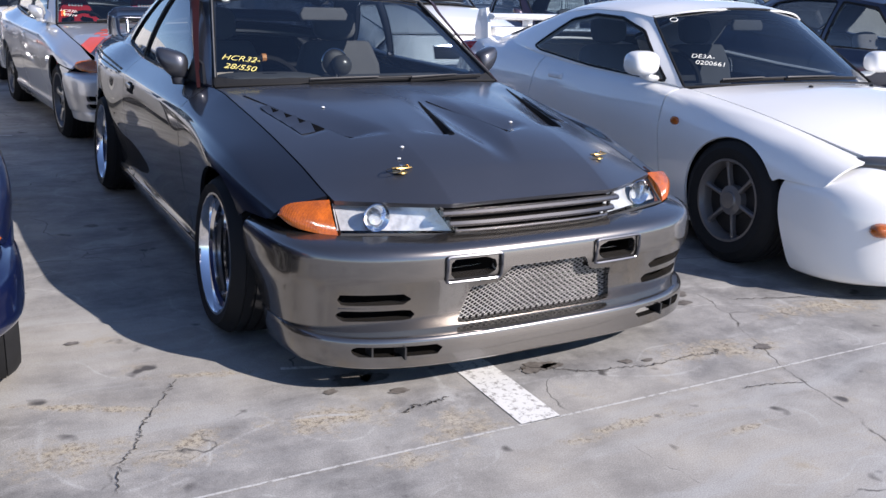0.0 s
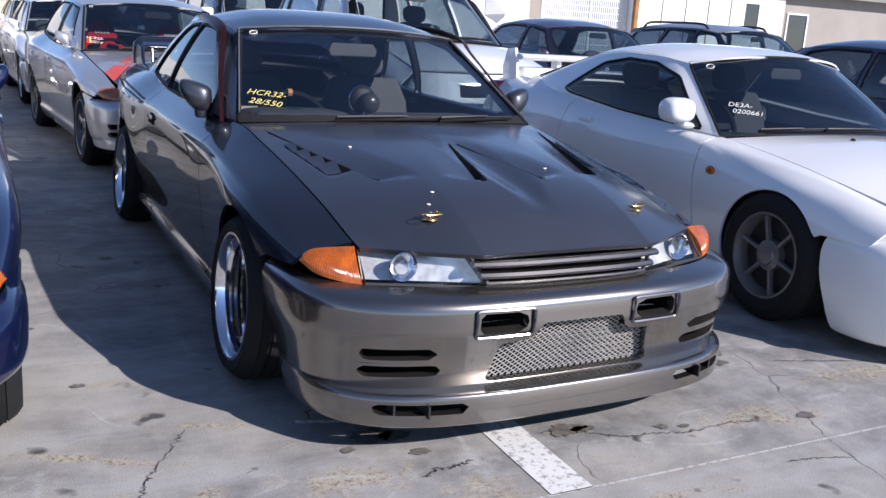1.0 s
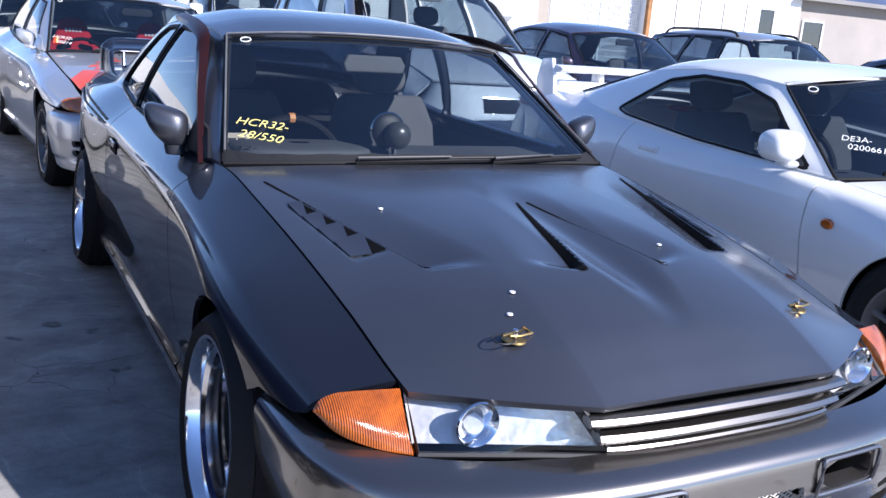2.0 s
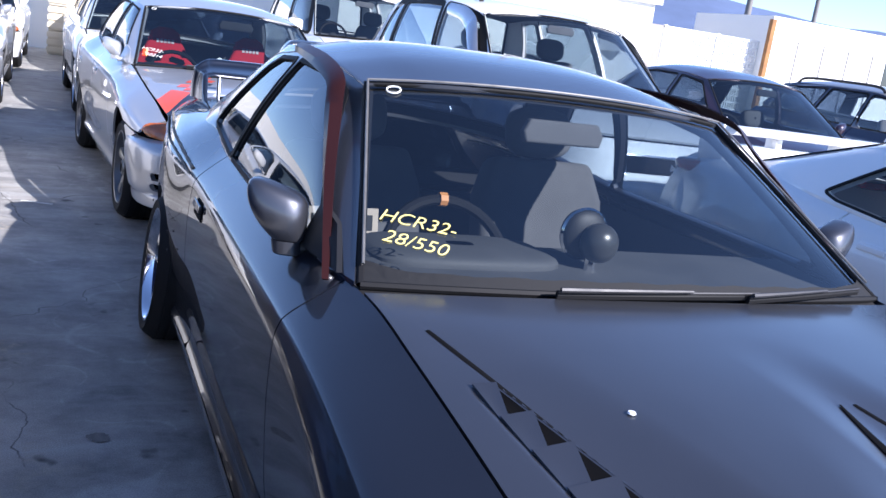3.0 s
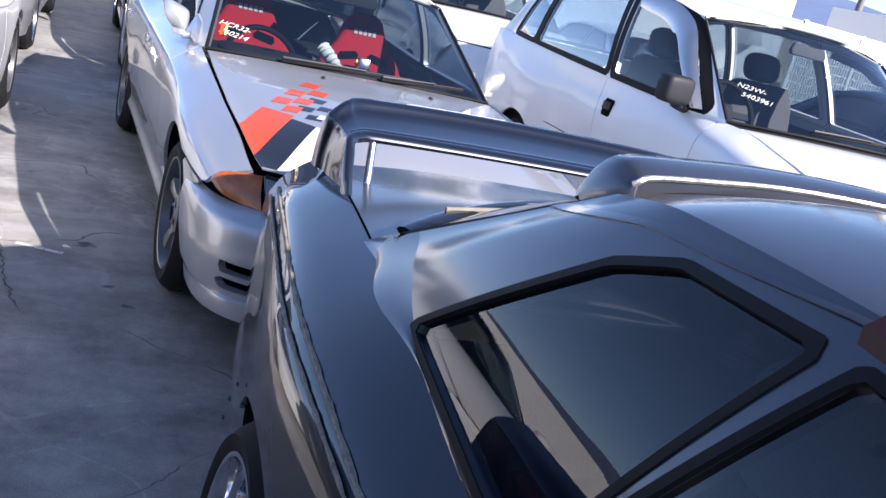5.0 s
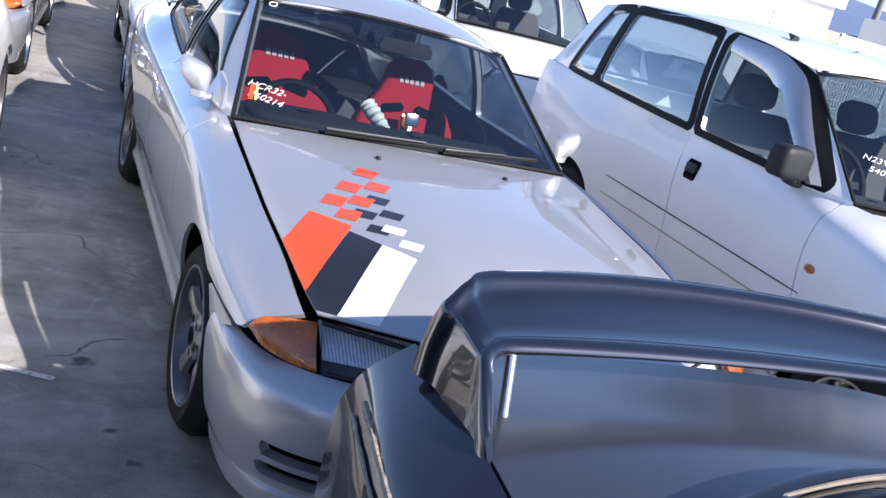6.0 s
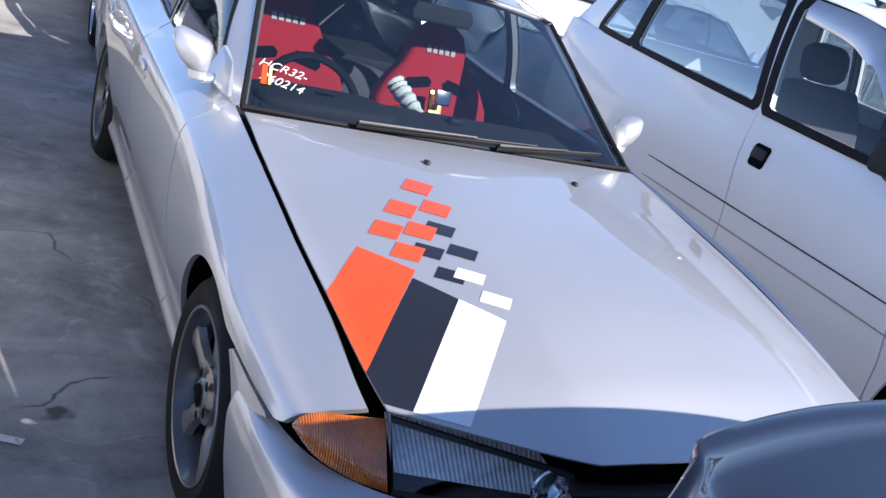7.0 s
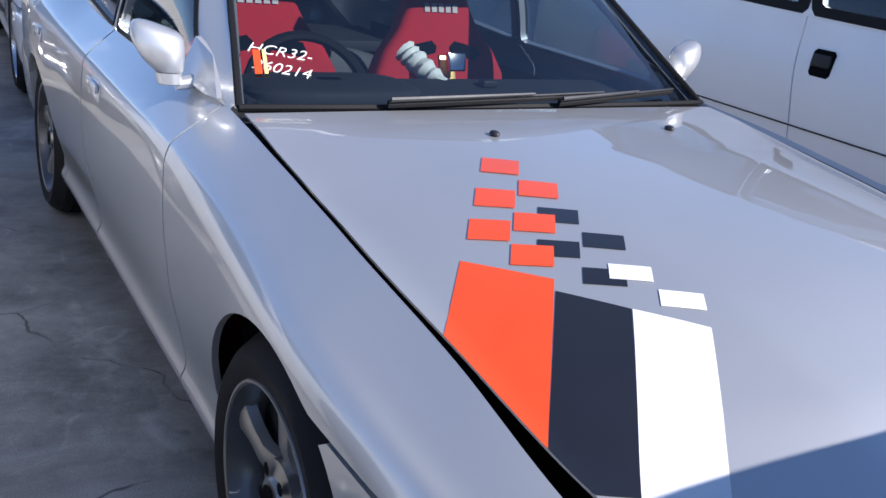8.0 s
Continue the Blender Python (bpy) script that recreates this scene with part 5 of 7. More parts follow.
o = [on_grid(W, -0.885 + 0.030 * math.cos(a), 0.955 + 0.022 * math.sin(a)) + (0, -0.004, 0.004) for a in np.linspace(0, 2 * math.pi, 20)]
part("marker_ring", tube(o, 0.0022, 5), CHALKWHITE, root, "white ring drawn on the glass")
add_writing(coupe, root, ("HCR32-", "28/550"), -0.955, 0.27, 0.050, CHALK)
add_wipers(coupe, root, ((-0.45, 0.30, 0.02, 0.035), (0.25, 0.86, 0.02, 0.06)), drop=0.026)
# creamy seat insert with dark bars seen through the door window
panel = new("seat_insert")
panel.parent = root
part("insert", slab([(-0.11, 0), (0.11, 0), (0.11, 0.20), (-0.11, 0.20)], pose(-0.485, 2.34, 0.61, 78, 0, 4), 0.01, 0), CREAM, panel, "cream cloth with dark brand bars")
for k in range(3):
    for j in range(5):
        part("logo_bar", slab([(0, 0), (0.03, 0), (0.03, 0.045), (0, 0.045)], pose(-0.485, 2.34, 0.61, 78, 0, 4) @ pose(-0.095 + 0.039 * j, 0.005 + 0.065 * k, 0.011), 0.002, 0), CABIN, panel)
# dusty grit along the two edges of the rear arch flare, the shoulder highlight painted in
GRIT = mat("dusty sealer", (0.27, 0.235, 0.185), 0.85, vary=0.6, scale=45, fine=180, bump=0.8)
ys = np.linspace(3.02, 4.34, 60)
for sd in (-1, 1):
    for k, share, r in ((6, 0.45, 0.0065), (6, 0.0, 0.0045)):
        bulge = 0.040 * np.exp(-(((ys - 3.515) / 0.40) ** 2)) * (0.58 - 0.33 * share)
        line = rows_at(COUPE_LINES[k], ys) * (1 - share) + rows_at(COUPE_LINES[k + 1], ys) * share
        line[:, 0] = (line[:, 0] + bulge + 0.0045) * sd
        part("flare_edge", tube(line, r * (0.75 + 0.25 * np.sin(ys * 37) * np.sin(ys * 91)), 6, (1.0, 1.5)), GRIT, root, "dusty sealer bead on the arch flare")
# worn rivet line along the rear arch flare
for sd in (-1, 1):
    for k in range(14):
        a = radians(20 + 10.5 * k)
        y, z = 3.515 + 0.365 * math.cos(a), 0.295 + 0.375 * math.sin(a)
        x = 0.872 - 0.05 * step((z - 0.5) / 0.25)
        part("flare_rivet", moved(turned([(0.006, 0.0), (0.004, 0.004), (0.0, 0.005)], 8), pose(sd * float(x), y, z, 0, 0, 0 if sd > 0 else 180)), BLACK, root)


# ---- silver sedan with the flag stripes ----
SED_AL, SED_LIFT = 4.5, 0.05
SEDAN_EDGE = [(0.10, 0.62, 0.560), (0.32, 0.676, 0.600), (0.60, 0.702, 0.688), (0.90, 0.716, 0.748), (1.25, 0.716, 0.797), (1.44, 0.712, 0.815)] + EDGE[6:]
SEDAN = dict(COUPE)
SEDAN.update(
    paint=SILVER, bumper_mat=SILVER, skirt_mat=SILVER, lines=[[(y, x - d, z) for y, x, z in line] for line, d in zip(COUPE_LINES[:-1], (0.026, 0.022, 0.012, 0.004) + (0,) * 9)] + [SEDAN_EDGE], mirror_sail=SILVER, hood_pop=0.026, dash_rise=0.095, dash_mat=CABIN, hood_mat=SILVER, roof_mat=SILVER, lift=SED_LIFT, swell=[(0.90, 0.33, 0.012), (3.515, 0.36, 0.015)],
    arches=[(0.925, 0.272, 0.338), (3.515, 0.255, 0.330)], wheel_front=0.963, skirt_z=0.175,
    nose_cut=[(-0.5, 0.0), (0.90, 0.0), (0.90, 0.30), (0.75, 0.556), (0.56, 0.534), (0.425, 0.524), (0.392, 0.575), (0.352, 0.605), (0.338, 0.66), (-0.5, 0.66)],
    bumper_end=[(0.43, 0.519), (0.56, 0.530), (0.74, 0.552), (0.80, 0.42), (0.80, 0.20), (0.60, 0.20), (0.58, 0.46), (0.50, 0.498)],
    doors=[[(1.585, 0.95), (1.585, 0.72), (1.555, 0.50), (1.54, 0.17), (2.52, 0.17), (2.55, 0.50), (2.52, 0.95)], [(2.525, 0.95), (2.555, 0.50), (2.525, 0.17), (3.10, 0.17), (3.24, 0.42), (3.50, 0.62), (3.52, 0.95)]],
    handle_in=0.17, handle_z=0.70, handle_mat=SILVER,
    ws=((0.690, 1.545, 0.826), (1.455, 0.842), (0.560, 2.10, 1.195), (2.02, 1.235)),
    rear=((0.64, 3.78, 0.93), (3.95, 0.975), (0.53, 3.36, 1.20), (3.42, 1.235)),
    rail=[(2.10, 0.563, 1.197), (2.45, 0.580, 1.235), (2.85, 0.580, 1.245), (3.15, 0.565, 1.230), (3.36, 0.535, 1.200)],
    belt=[(1.545, 0.700, 0.826), (1.75, 0.735, 0.830), (2.35, 0.745, 0.836), (2.90, 0.737, 0.850), (3.45, 0.710, 0.895), (3.78, 0.65, 0.925)],
    windows=[[(1.72, 0.845), (2.14, 1.165), (2.47, 1.205), (2.50, 0.850)], [(2.56, 0.852), (2.53, 1.207), (2.95, 1.212), (3.20, 1.180), (3.50, 0.915)]],
    hood=dict(z=plain_hood, front=hood_front, back=hood_back, nx=70, ny=70),
    boot=dict(z=boot_z, front=lambda x: 3.82 + 0.14 * (1 - (np.abs(x) / 0.66) ** 2.2), back=lambda x: 4.45 - 0.08 * (x / 0.65) ** 4),
    front_bumper=[(0.145, 0.060, 0.79, 0.52, 3.2), (0.153, 0.030, 0.805, 0.52, 3.2), (0.212, 0.026, 0.815, 0.55, 3.2), (0.219, 0.050, 0.822, 0.56, 3.2), (0.30, 0.040, 0.838, 0.58, 3.3),
                  (0.36, 0.022, 0.847, 0.59, 3.3), (0.43, 0.020, 0.850, 0.61, 3.3), (0.47, 0.034, 0.845, 0.61, 3.3), (0.492, 0.066, 0.832, 0.61, 3.2), (0.507, 0.12, 0.805, 0.61, 3.0)],
    scuttle_mat=SILVER, pillar_mat=SILVER, boot_mat=SILVER, wheel_at=(-0.36, 0.0), seat_x=(-0.36, 0.28), nose_rise=0.025, lid_gap=0.021, hood_thick=0.005, ws_glass=REDCABGLASS, front_bumper_holes=[front_holes()[0]] + [vent_hole(z0, z1) for z0, z1 in ((0.300, 0.343), (0.240, 0.283))],
    wheel=dict(x=0.818, r=0.302, rim=0.218, width=0.205, style="five", camber=1.0, camber_r=1.5),
    mirror=(0.792, 1.75, 0.905), mirror_size=0.80, mirror_mat=SILVER, mirror_foot=SILVER,
    mirror_in=0.06, mirror_back=CABIN, seats=(SEATRED, SEATRED), bucket=True, seat_y=2.07, wheel_y=1.94, seat_z=-0.155, side_glass=DULLGLASS, roof_roll=0.07)
sedan = build_car("silver_sedan", pose(-0.024, 4.70, 0, 0, 0, SED_AL), SEDAN, "silver four-door sedan with red bucket seats and flag stripes", "car", "cars parked in rows")
root = sedan["root"]
add_lamps(sedan, False)
add_grille(sedan, [(0.572, 0.345, 0.010), (0.540, 0.322, 0.010), (0.512, 0.300, 0.008)], BLACK)
part("bumper_cavity", sedan["up"](wrap([(0.11, 0.13, 0.73, 0.5, 3), (0.47, 0.13, 0.74, 0.5, 3)], 40, 1)), VOID, root)


def decal(outline, material, n=10, rise=0.0012):
    """A vinyl sheet lying on the bonnet, from the corners of its outline (x, y)."""
    a, b, c, d = (np.array(k, float) for k in outline)
    u, v = np.meshgrid(np.linspace(0, 1, n), np.linspace(0, 1, n), indexing="ij")
    u, v = u[..., None], v[..., None]
    G = (1 - u) * (1 - v) * a + u * (1 - v) * b + u * v * c + (1 - u) * v * d
    X, Y = G[..., 0], G[..., 1]
    mesh = quads(np.stack([X, Y, plain_hood(X, Y) + rise], -1))
    inside = clip(mesh, lambda P: np.maximum(np.abs(P[:, 0]) - sedan["half"](P[:, 1]) - 0.001, hood_front(P[:, 0]) + 0.012 - P[:, 1]))
    if normals(inside)[:, 2].mean() < 0:
        inside = flip(inside)
    return part("vinyl_patch", sedan["up_hood"](lip(inside, 0.0004)), material, root)


decal([(-0.584, 0.789), (-0.493, 0.668), (-0.690, 0.392), (-0.790, 0.520)], RED, 26)
decal([(-0.507, 0.644), (-0.441, 0.552), (-0.650, 0.259), (-0.735, 0.330)], INK, 26)
decal([(-0.440, 0.551), (-0.371, 0.465), (-0.565, 0.196), (-0.650, 0.259)], VINYL, 26)
W1 = np.array((0.0278, -0.0225))                       # half a small square across
for m, rise, k2, spots in ((RED, 0.0020, (-0.021, -0.031), ((-0.346, 1.049), (-0.346, 0.924), (-0.434, 0.929), (-0.427, 0.818), (-0.502, 0.838), (-0.486, 0.737))),
                           (INK, 0.0012, (-0.018, -0.026), ((-0.378, 0.820), (-0.366, 0.713), (-0.441, 0.731), (-0.427, 0.632))),
                           (VINYL, 0.0016, (-0.017, -0.025), ((-0.388, 0.620), (-0.366, 0.530)))):
    for c in spots:
        near = 0.62 + 0.38 * min(max((c[1] - 0.60) / 0.40, 0), 1)
        c, h, w = np.array(c), np.array(k2) * near, W1 * (0.72 + 0.28 * near)
        decal([c - w - h, c + w - h, c + w + h, c - w + h], m, 5, rise)
for sd in (-1, 1):
    z = float(plain_hood(np.array([0.25]), np.array([1.225]))[0])
    part("washer_nozzle", sedan["up_hood"](blob((sd * 0.25, 1.217, z + 0.004), (0.009, 0.014, 0.007), 2.2)), WIPERGREY, root)
add_writing(sedan, root, ("HCR32-", "260214"), -0.965, 0.25, 0.044, CHALKWHITE)
add_wipers(sedan, root, ((-0.55, 0.35, 0.01, 0.045), (0.12, 0.78, 0.01, 0.06)), drop=0.012)
W = sedan["ws"]
for k, (c, w) in enumerate(((RED, 0.016), (CHALK, 0.008))):
    o = on_grid(W, -0.945 + 0.03 * k, 0.14)
    part("sticker", slab([(0, 0), (w, 0), (w, 0.075), (0, 0.075)], basis(Vector(o) + Vector((0, -0.004, 0.004)), on_grid(W, -0.8, 0.14) - o, on_grid(W, -0.945, 0.3) - o), 0.001, 0), c, root)
o = [on_grid(W, -0.90 + 0.026 * math.cos(a), 0.955 + 0.02 * math.sin(a)) + (0, -0.004, 0.004) for a in np.linspace(0, 2 * math.pi, 20)]
part("marker_ring", tube(o, 0.002, 5), CHALKWHITE, root)
# white bound cable and gold buckle hanging over the passenger seat
harness = new("harness")
harness.parent = root
part("wrap", tube(catmull([(-0.045, 2.01, 0.928), (-0.022, 1.96, 0.898), (0.002, 1.91, 0.872), (0.025, 1.85, 0.838)], 18), np.array([36, 24, 36, 26, 36, 36, 28, 32, 34, 28, 24, 29, 24, 21, 24, 20, 16, 15]) / 980, 9), CHALKWHITE, harness, "white bound roll of cloth")
part("strap", slab([(-0.03, 0), (0.03, 0), (0.03, 0.20), (-0.03, 0.20)], pose(0.245, 2.20, 0.685, 72, 0, 0), 0.012, 0.003), GOLD, harness, "gold webbing with a metal buckle")
part("buckle", slab([(-0.03, 0), (0.03, 0), (0.035, 0.06), (-0.035, 0.06)], pose(0.245, 2.19, 0.835, 72, 0, 0), 0.02, 0.005), CHROME, harness)
part("timer", box(0.10, 0.15, 1.80, 1.83, 0.865, 0.885, 0.004), DULLGREY, harness)


# ---- white rounded coupe ----
def simple_lid(edge, fmid, fend, fpow, bmid, bend, crown):
    """Height, front and back of a bonnet from its edge line (y, x, z)."""
    ez, ex = curve_of([(r[0], r[2]) for r in edge]), curve_of([(r[0], r[1]) for r in edge])
    xm = max(r[1] for r in edge[:6])

    def front(x):
        return fmid + (fend - fmid) * (np.abs(x) / xm) ** fpow

    def back(x):
        return bmid + (bend - bmid) * (np.abs(x) / xm) ** 2

    def z(x, y):
        s = np.clip((y - front(x)) / (back(x) - front(x)), 0, 1)
        u = np.clip(np.abs(x) / ex(y), 0, 1)
        return ez(fend + s * (bend - fend)) + pchip([0, 0.1, 0.35, 0.7, 1.0], [c * crown for c in (0.05, 0.6, 1.0, 0.9, 0.45)], s) * (1 - u**2.2)

    return dict(z=z, front=front, back=back)


ROUND_EDGE = [(0.10, 0.52, 0.50), (0.30, 0.62, 0.578), (0.50, 0.665, 0.632), (0.82, 0.705, 0.705), (1.20, 0.700, 0.755), (1.46, 0.700, 0.782), (1.75, 0.748, 0.803), (2.40, 0.772, 0.832), (2.95, 0.765, 0.872), (3.40, 0.715, 0.915), (3.75, 0.63, 0.93), (4.25, 0.56, 0.90)]
ROUND_LINES = [
    [(0.15, 0.74, 0.13), (0.60, 0.80, 0.13), (3.8, 0.80, 0.15), (4.25, 0.70, 0.2)],
    [(0.15, 0.76, 0.22), (0.60, 0.835, 0.22), (3.8, 0.835, 0.24), (4.25, 0.72, 0.28)],
    [(0.15, 0.77, 0.36), (0.60, 0.850, 0.36), (3.8, 0.855, 0.40), (4.25, 0.75, 0.42)],
    [(0.15, 0.75, 0.46), (0.60, 0.845, 0.50), (0.95, 0.862, 0.54), (2.4, 0.862, 0.55), (3.6, 0.862, 0.60), (4.25, 0.74, 0.60)],
    [(0.15, 0.70, 0.52), (0.60, 0.800, 0.60), (0.95, 0.830, 0.645), (1.6, 0.845, 0.66), (2.6, 0.850, 0.70), (3.5, 0.835, 0.76), (4.25, 0.70, 0.74)],
    [(0.15, 0.62, 0.545), (0.60, 0.735, 0.650), (0.95, 0.765, 0.705), (1.6, 0.805, 0.755), (2.6, 0.820, 0.79), (3.4, 0.79, 0.86), (4.25, 0.64, 0.85)],
    ROUND_EDGE]
ROUND = dict(
    paint=WHITE, lines=ROUND_LINES, span=(0.22, 4.24), arches=[(0.93, 0.30, 0.315), (3.43, 0.30, 0.315)], swell=[(0.93, 0.36, 0.012), (3.43, 0.4, 0.02)],
    doors=[[(1.52, 0.95), (1.51, 0.70), (1.47, 0.40), (1.44, 0.18), (2.74, 0.18), (2.88, 0.45), (2.84, 0.72), (2.78, 0.95)]], skirt_z=0.20, handle_z=0.742, handle_in=0.20, shut=0.004, handle_mat=PEARL,
    nose_cut=[(-0.5, 0.0), (0.93, 0.0), (0.93, 0.30), (0.62, 0.475), (0.40, 0.47), (0.33, 0.60), (-0.5, 0.60)],
    tail_cut=[(5, 0), (3.5, 0), (3.7, 0.5), (4.1, 0.55), (5, 0.55)],
    ws=((0.705, 1.50, 0.786), (1.36, 0.815), (0.565, 2.00, 1.135), (1.84, 1.195)), rear=((0.56, 3.66, 0.945), (3.76, 0.96), (0.49, 3.02, 1.13), (3.08, 1.175)),
    rail=[(2.00, 0.570, 1.138), (2.25, 0.585, 1.165), (2.55, 0.58, 1.172), (2.85, 0.555, 1.155), (3.02, 0.50, 1.130)],
    belt=[(1.50, 0.712, 0.786), (1.75, 0.755, 0.803), (2.40, 0.780, 0.835), (2.95, 0.770, 0.875), (3.40, 0.70, 0.92), (3.66, 0.57, 0.945)],
    windows=[[(1.64, 0.815), (1.98, 1.055), (2.22, 1.118), (2.50, 1.128), (2.72, 1.09), (2.98, 0.915), (2.90, 0.895), (2.3, 0.845)]],
    hood=simple_lid(ROUND_EDGE, 0.13, 0.36, 2.4, 1.32, 1.46, 0.085), boot=dict(z=lambda x, y: 0.93 - 0.05 * (np.abs(x) / 0.6) ** 2.5 - 0.03 * (y - 3.8), front=lambda x: 3.72 + 0.06 * (1 - (x / 0.6) ** 2), back=lambda x: 4.22 - 0.15 * (x / 0.6) ** 4),
    front_bumper=[(0.075, 0.10, 0.80, 0.50, 2.7), (0.09, 0.05, 0.82, 0.52, 2.7), (0.20, 0.01, 0.845, 0.56, 2.7), (0.33, 0.0, 0.855, 0.60, 2.7), (0.42, 0.015, 0.850, 0.61, 2.7), (0.475, 0.05, 0.835, 0.60, 2.7), (0.51, 0.11, 0.79, 0.54, 2.7), (0.545, 0.16, 0.72, 0.47, 2.7), (0.575, 0.20, 0.665, 0.40, 2.7)],
    rear_bumper=[(0.2, 4.2, 0.76, 3.72, 3.2), (0.4, 4.30, 0.84, 3.72, 3.2), (0.6, 4.3, 0.83, 3.8, 3.2), (0.80, 4.25, 0.70, 4.05, 3.2), (0.90, 4.22, 0.58, 4.1, 3.2)],
    wheel=dict(x=0.855, r=0.308, rim=0.200, width=0.20, style="six", camber=1.0), mirror=(0.90, 1.63, 0.905), mirror_r=(0.095, 0.075, 0.065), mirror_foot=WHITE, wheel_y=2.0, seat_y=2.4, ws_glass=DARKSCREEN)
rounded = build_car("white_coupe", pose(2.385, -0.17, 0, 0, 0, -3.4), ROUND, "white rounded two-door coupe with six-spoke wheels", "car", "cars parked in rows")
root = rounded["root"]
FRONT = ROUND["front_bumper"]
for sd in (-1, 1):
    lamp = moved(blob((0, 0, 0), (0.175, 0.070, 0.040), 2.3), pose(sd * 0.55, 0.31, 0.575, -14, 0, sd * 44))
    part("headlamp", lamp, mat("smoky lamp lens", (0.09, 0.09, 0.095), 0.1, 0.3, coat=1.0), root, "smoky almond-shaped headlamp")
    y = float(surface_of(FRONT, 0.70, 0.335))
    part("fog_lamp", blob((sd * 0.70, y + 0.006, 0.335), (0.050, 0.045, 0.032), 2.2), AMBER, root, "amber oval bumper lamp")
    part("side_indicator", blob((sd * 0.857, 1.37, 0.635), (0.012, 0.032, 0.022), 2.2), AMBER, root)
    part("tail_lamp", blob((sd * 0.62, 4.12, 0.84), (0.12, 0.10, 0.04), 3), REDLENS, root)
# slatted quarter outlet
lou = new("quarter_louvre")
lou.parent = root
at = basis((-0.665, 3.72, 0.842), (0.02, 1, 0.06), (0.55, 0, 0.83))
part("frame", slab([(0, 0), (0.20, -0.01), (0.165, 0.095), (0.03, 0.085)], at, 0.006, 0.002), PEARL, lou)
for k in range(7):
    part("slat", slab([(0, 0), (0.009, 0), (0.005, 0.07), (-0.004, 0.07)], at @ pose(0.025 + 0.022 * k, 0.010, 0.005), 0.004, 0), VOID, lou)
# tall boot wing with end plates
wing = new("rear_spoiler")
wing.parent = root
xs = np.linspace(-0.62, 0.62, 21)
part("blade", tube(np.stack([xs, 4.02 + 0.05 * (xs / 0.6) ** 2 * -1, np.full(21, 1.065)], -1), 0.026, 10, (4.0, 1.0)), WHITE, wing)
part("spoiler_base", box(-0.56, 0.56, 3.93, 4.18, 0.86, 0.985, 0.03), WHITE, wing)
for sd in (-1, 1):
    plate = [(0, 0), (0.22, 0.02), (0.24, 0.12), (0.18, 0.26), (0.06, 0.27), (0.02, 0.16)]
    part("end_plate", slab(plate, Matrix(((0, 0, 1, sd * 0.62 - 0.014), (1, 0, 0, 3.90), (0, 1, 0, 0.86), (0, 0, 0, 1))), 0.028, 0.008), WHITE, wing)
    part("strut", box(sd * 0.22 - 0.02, sd * 0.22 + 0.02, 3.98, 4.08, 0.92, 1.08, 0.008), WHITE, wing)
add_writing(rounded, root, ("DE3A-", "0200661"), -0.87, 0.36, 0.047, CHALKWHITE)
add_wipers(rounded, root, ((-0.2, 0.65, 0.02, 0.03), (-0.75, -0.2, 0.02, 0.03)))
W = rounded["ws"]
o = [on_grid(W, -0.86 + 0.030 * math.cos(a), 0.90 + 0.03 * math.sin(a)) + (0, -0.005, 0.005) for a in np.linspace(0, 2 * math.pi, 20)]
part("marker_ring", tube(o, 0.0024, 5), CHALKWHITE, root)
for sd in (-1, 1):
    part("washer_nozzle", blob((sd * 0.22, 1.10, float(ROUND["hood"]["z"](np.array([0.22]), np.array([1.10]))[0]) + 0.004), (0.009, 0.014, 0.007), 2.2), BLACK, root)


# ---- pale minivan ----
VAN_EDGE = [(0.10, 0.60, 0.80), (0.30, 0.68, 0.885), (0.55, 0.705, 0.955), (0.90, 0.715, 1.035), (1.20, 0.725, 1.085), (1.50, 0.79, 1.090), (2.50, 0.825, 1.108), (3.60, 0.815, 1.140), (4.28, 0.76, 1.160)]
VAN_LINES = [
    [(0.15, 0.74, 0.24), (0.60, 0.80, 0.24), (3.9, 0.80, 0.25), (4.3, 0.72, 0.3)],
    [(0.15, 0.77, 0.32), (0.60, 0.845, 0.32), (3.9, 0.845, 0.33), (4.3, 0.75, 0.36)],
    [(0.15, 0.78, 0.50), (0.60, 0.856, 0.50), (3.9, 0.856, 0.50), (4.3, 0.78, 0.52)],
    [(0.15, 0.77, 0.66), (0.60, 0.858, 0.68), (3.9, 0.858, 0.70), (4.3, 0.79, 0.72)],
    [(0.15, 0.74, 0.74), (0.60, 0.845, 0.82), (1.3, 0.858, 0.87), (3.9, 0.855, 0.90), (4.3, 0.79, 0.92)],
    [(0.15, 0.68, 0.785), (0.60, 0.785, 0.915), (1.3, 0.835, 1.0), (3.9, 0.835, 1.04), (4.3, 0.78, 1.06)],
    VAN_EDGE]
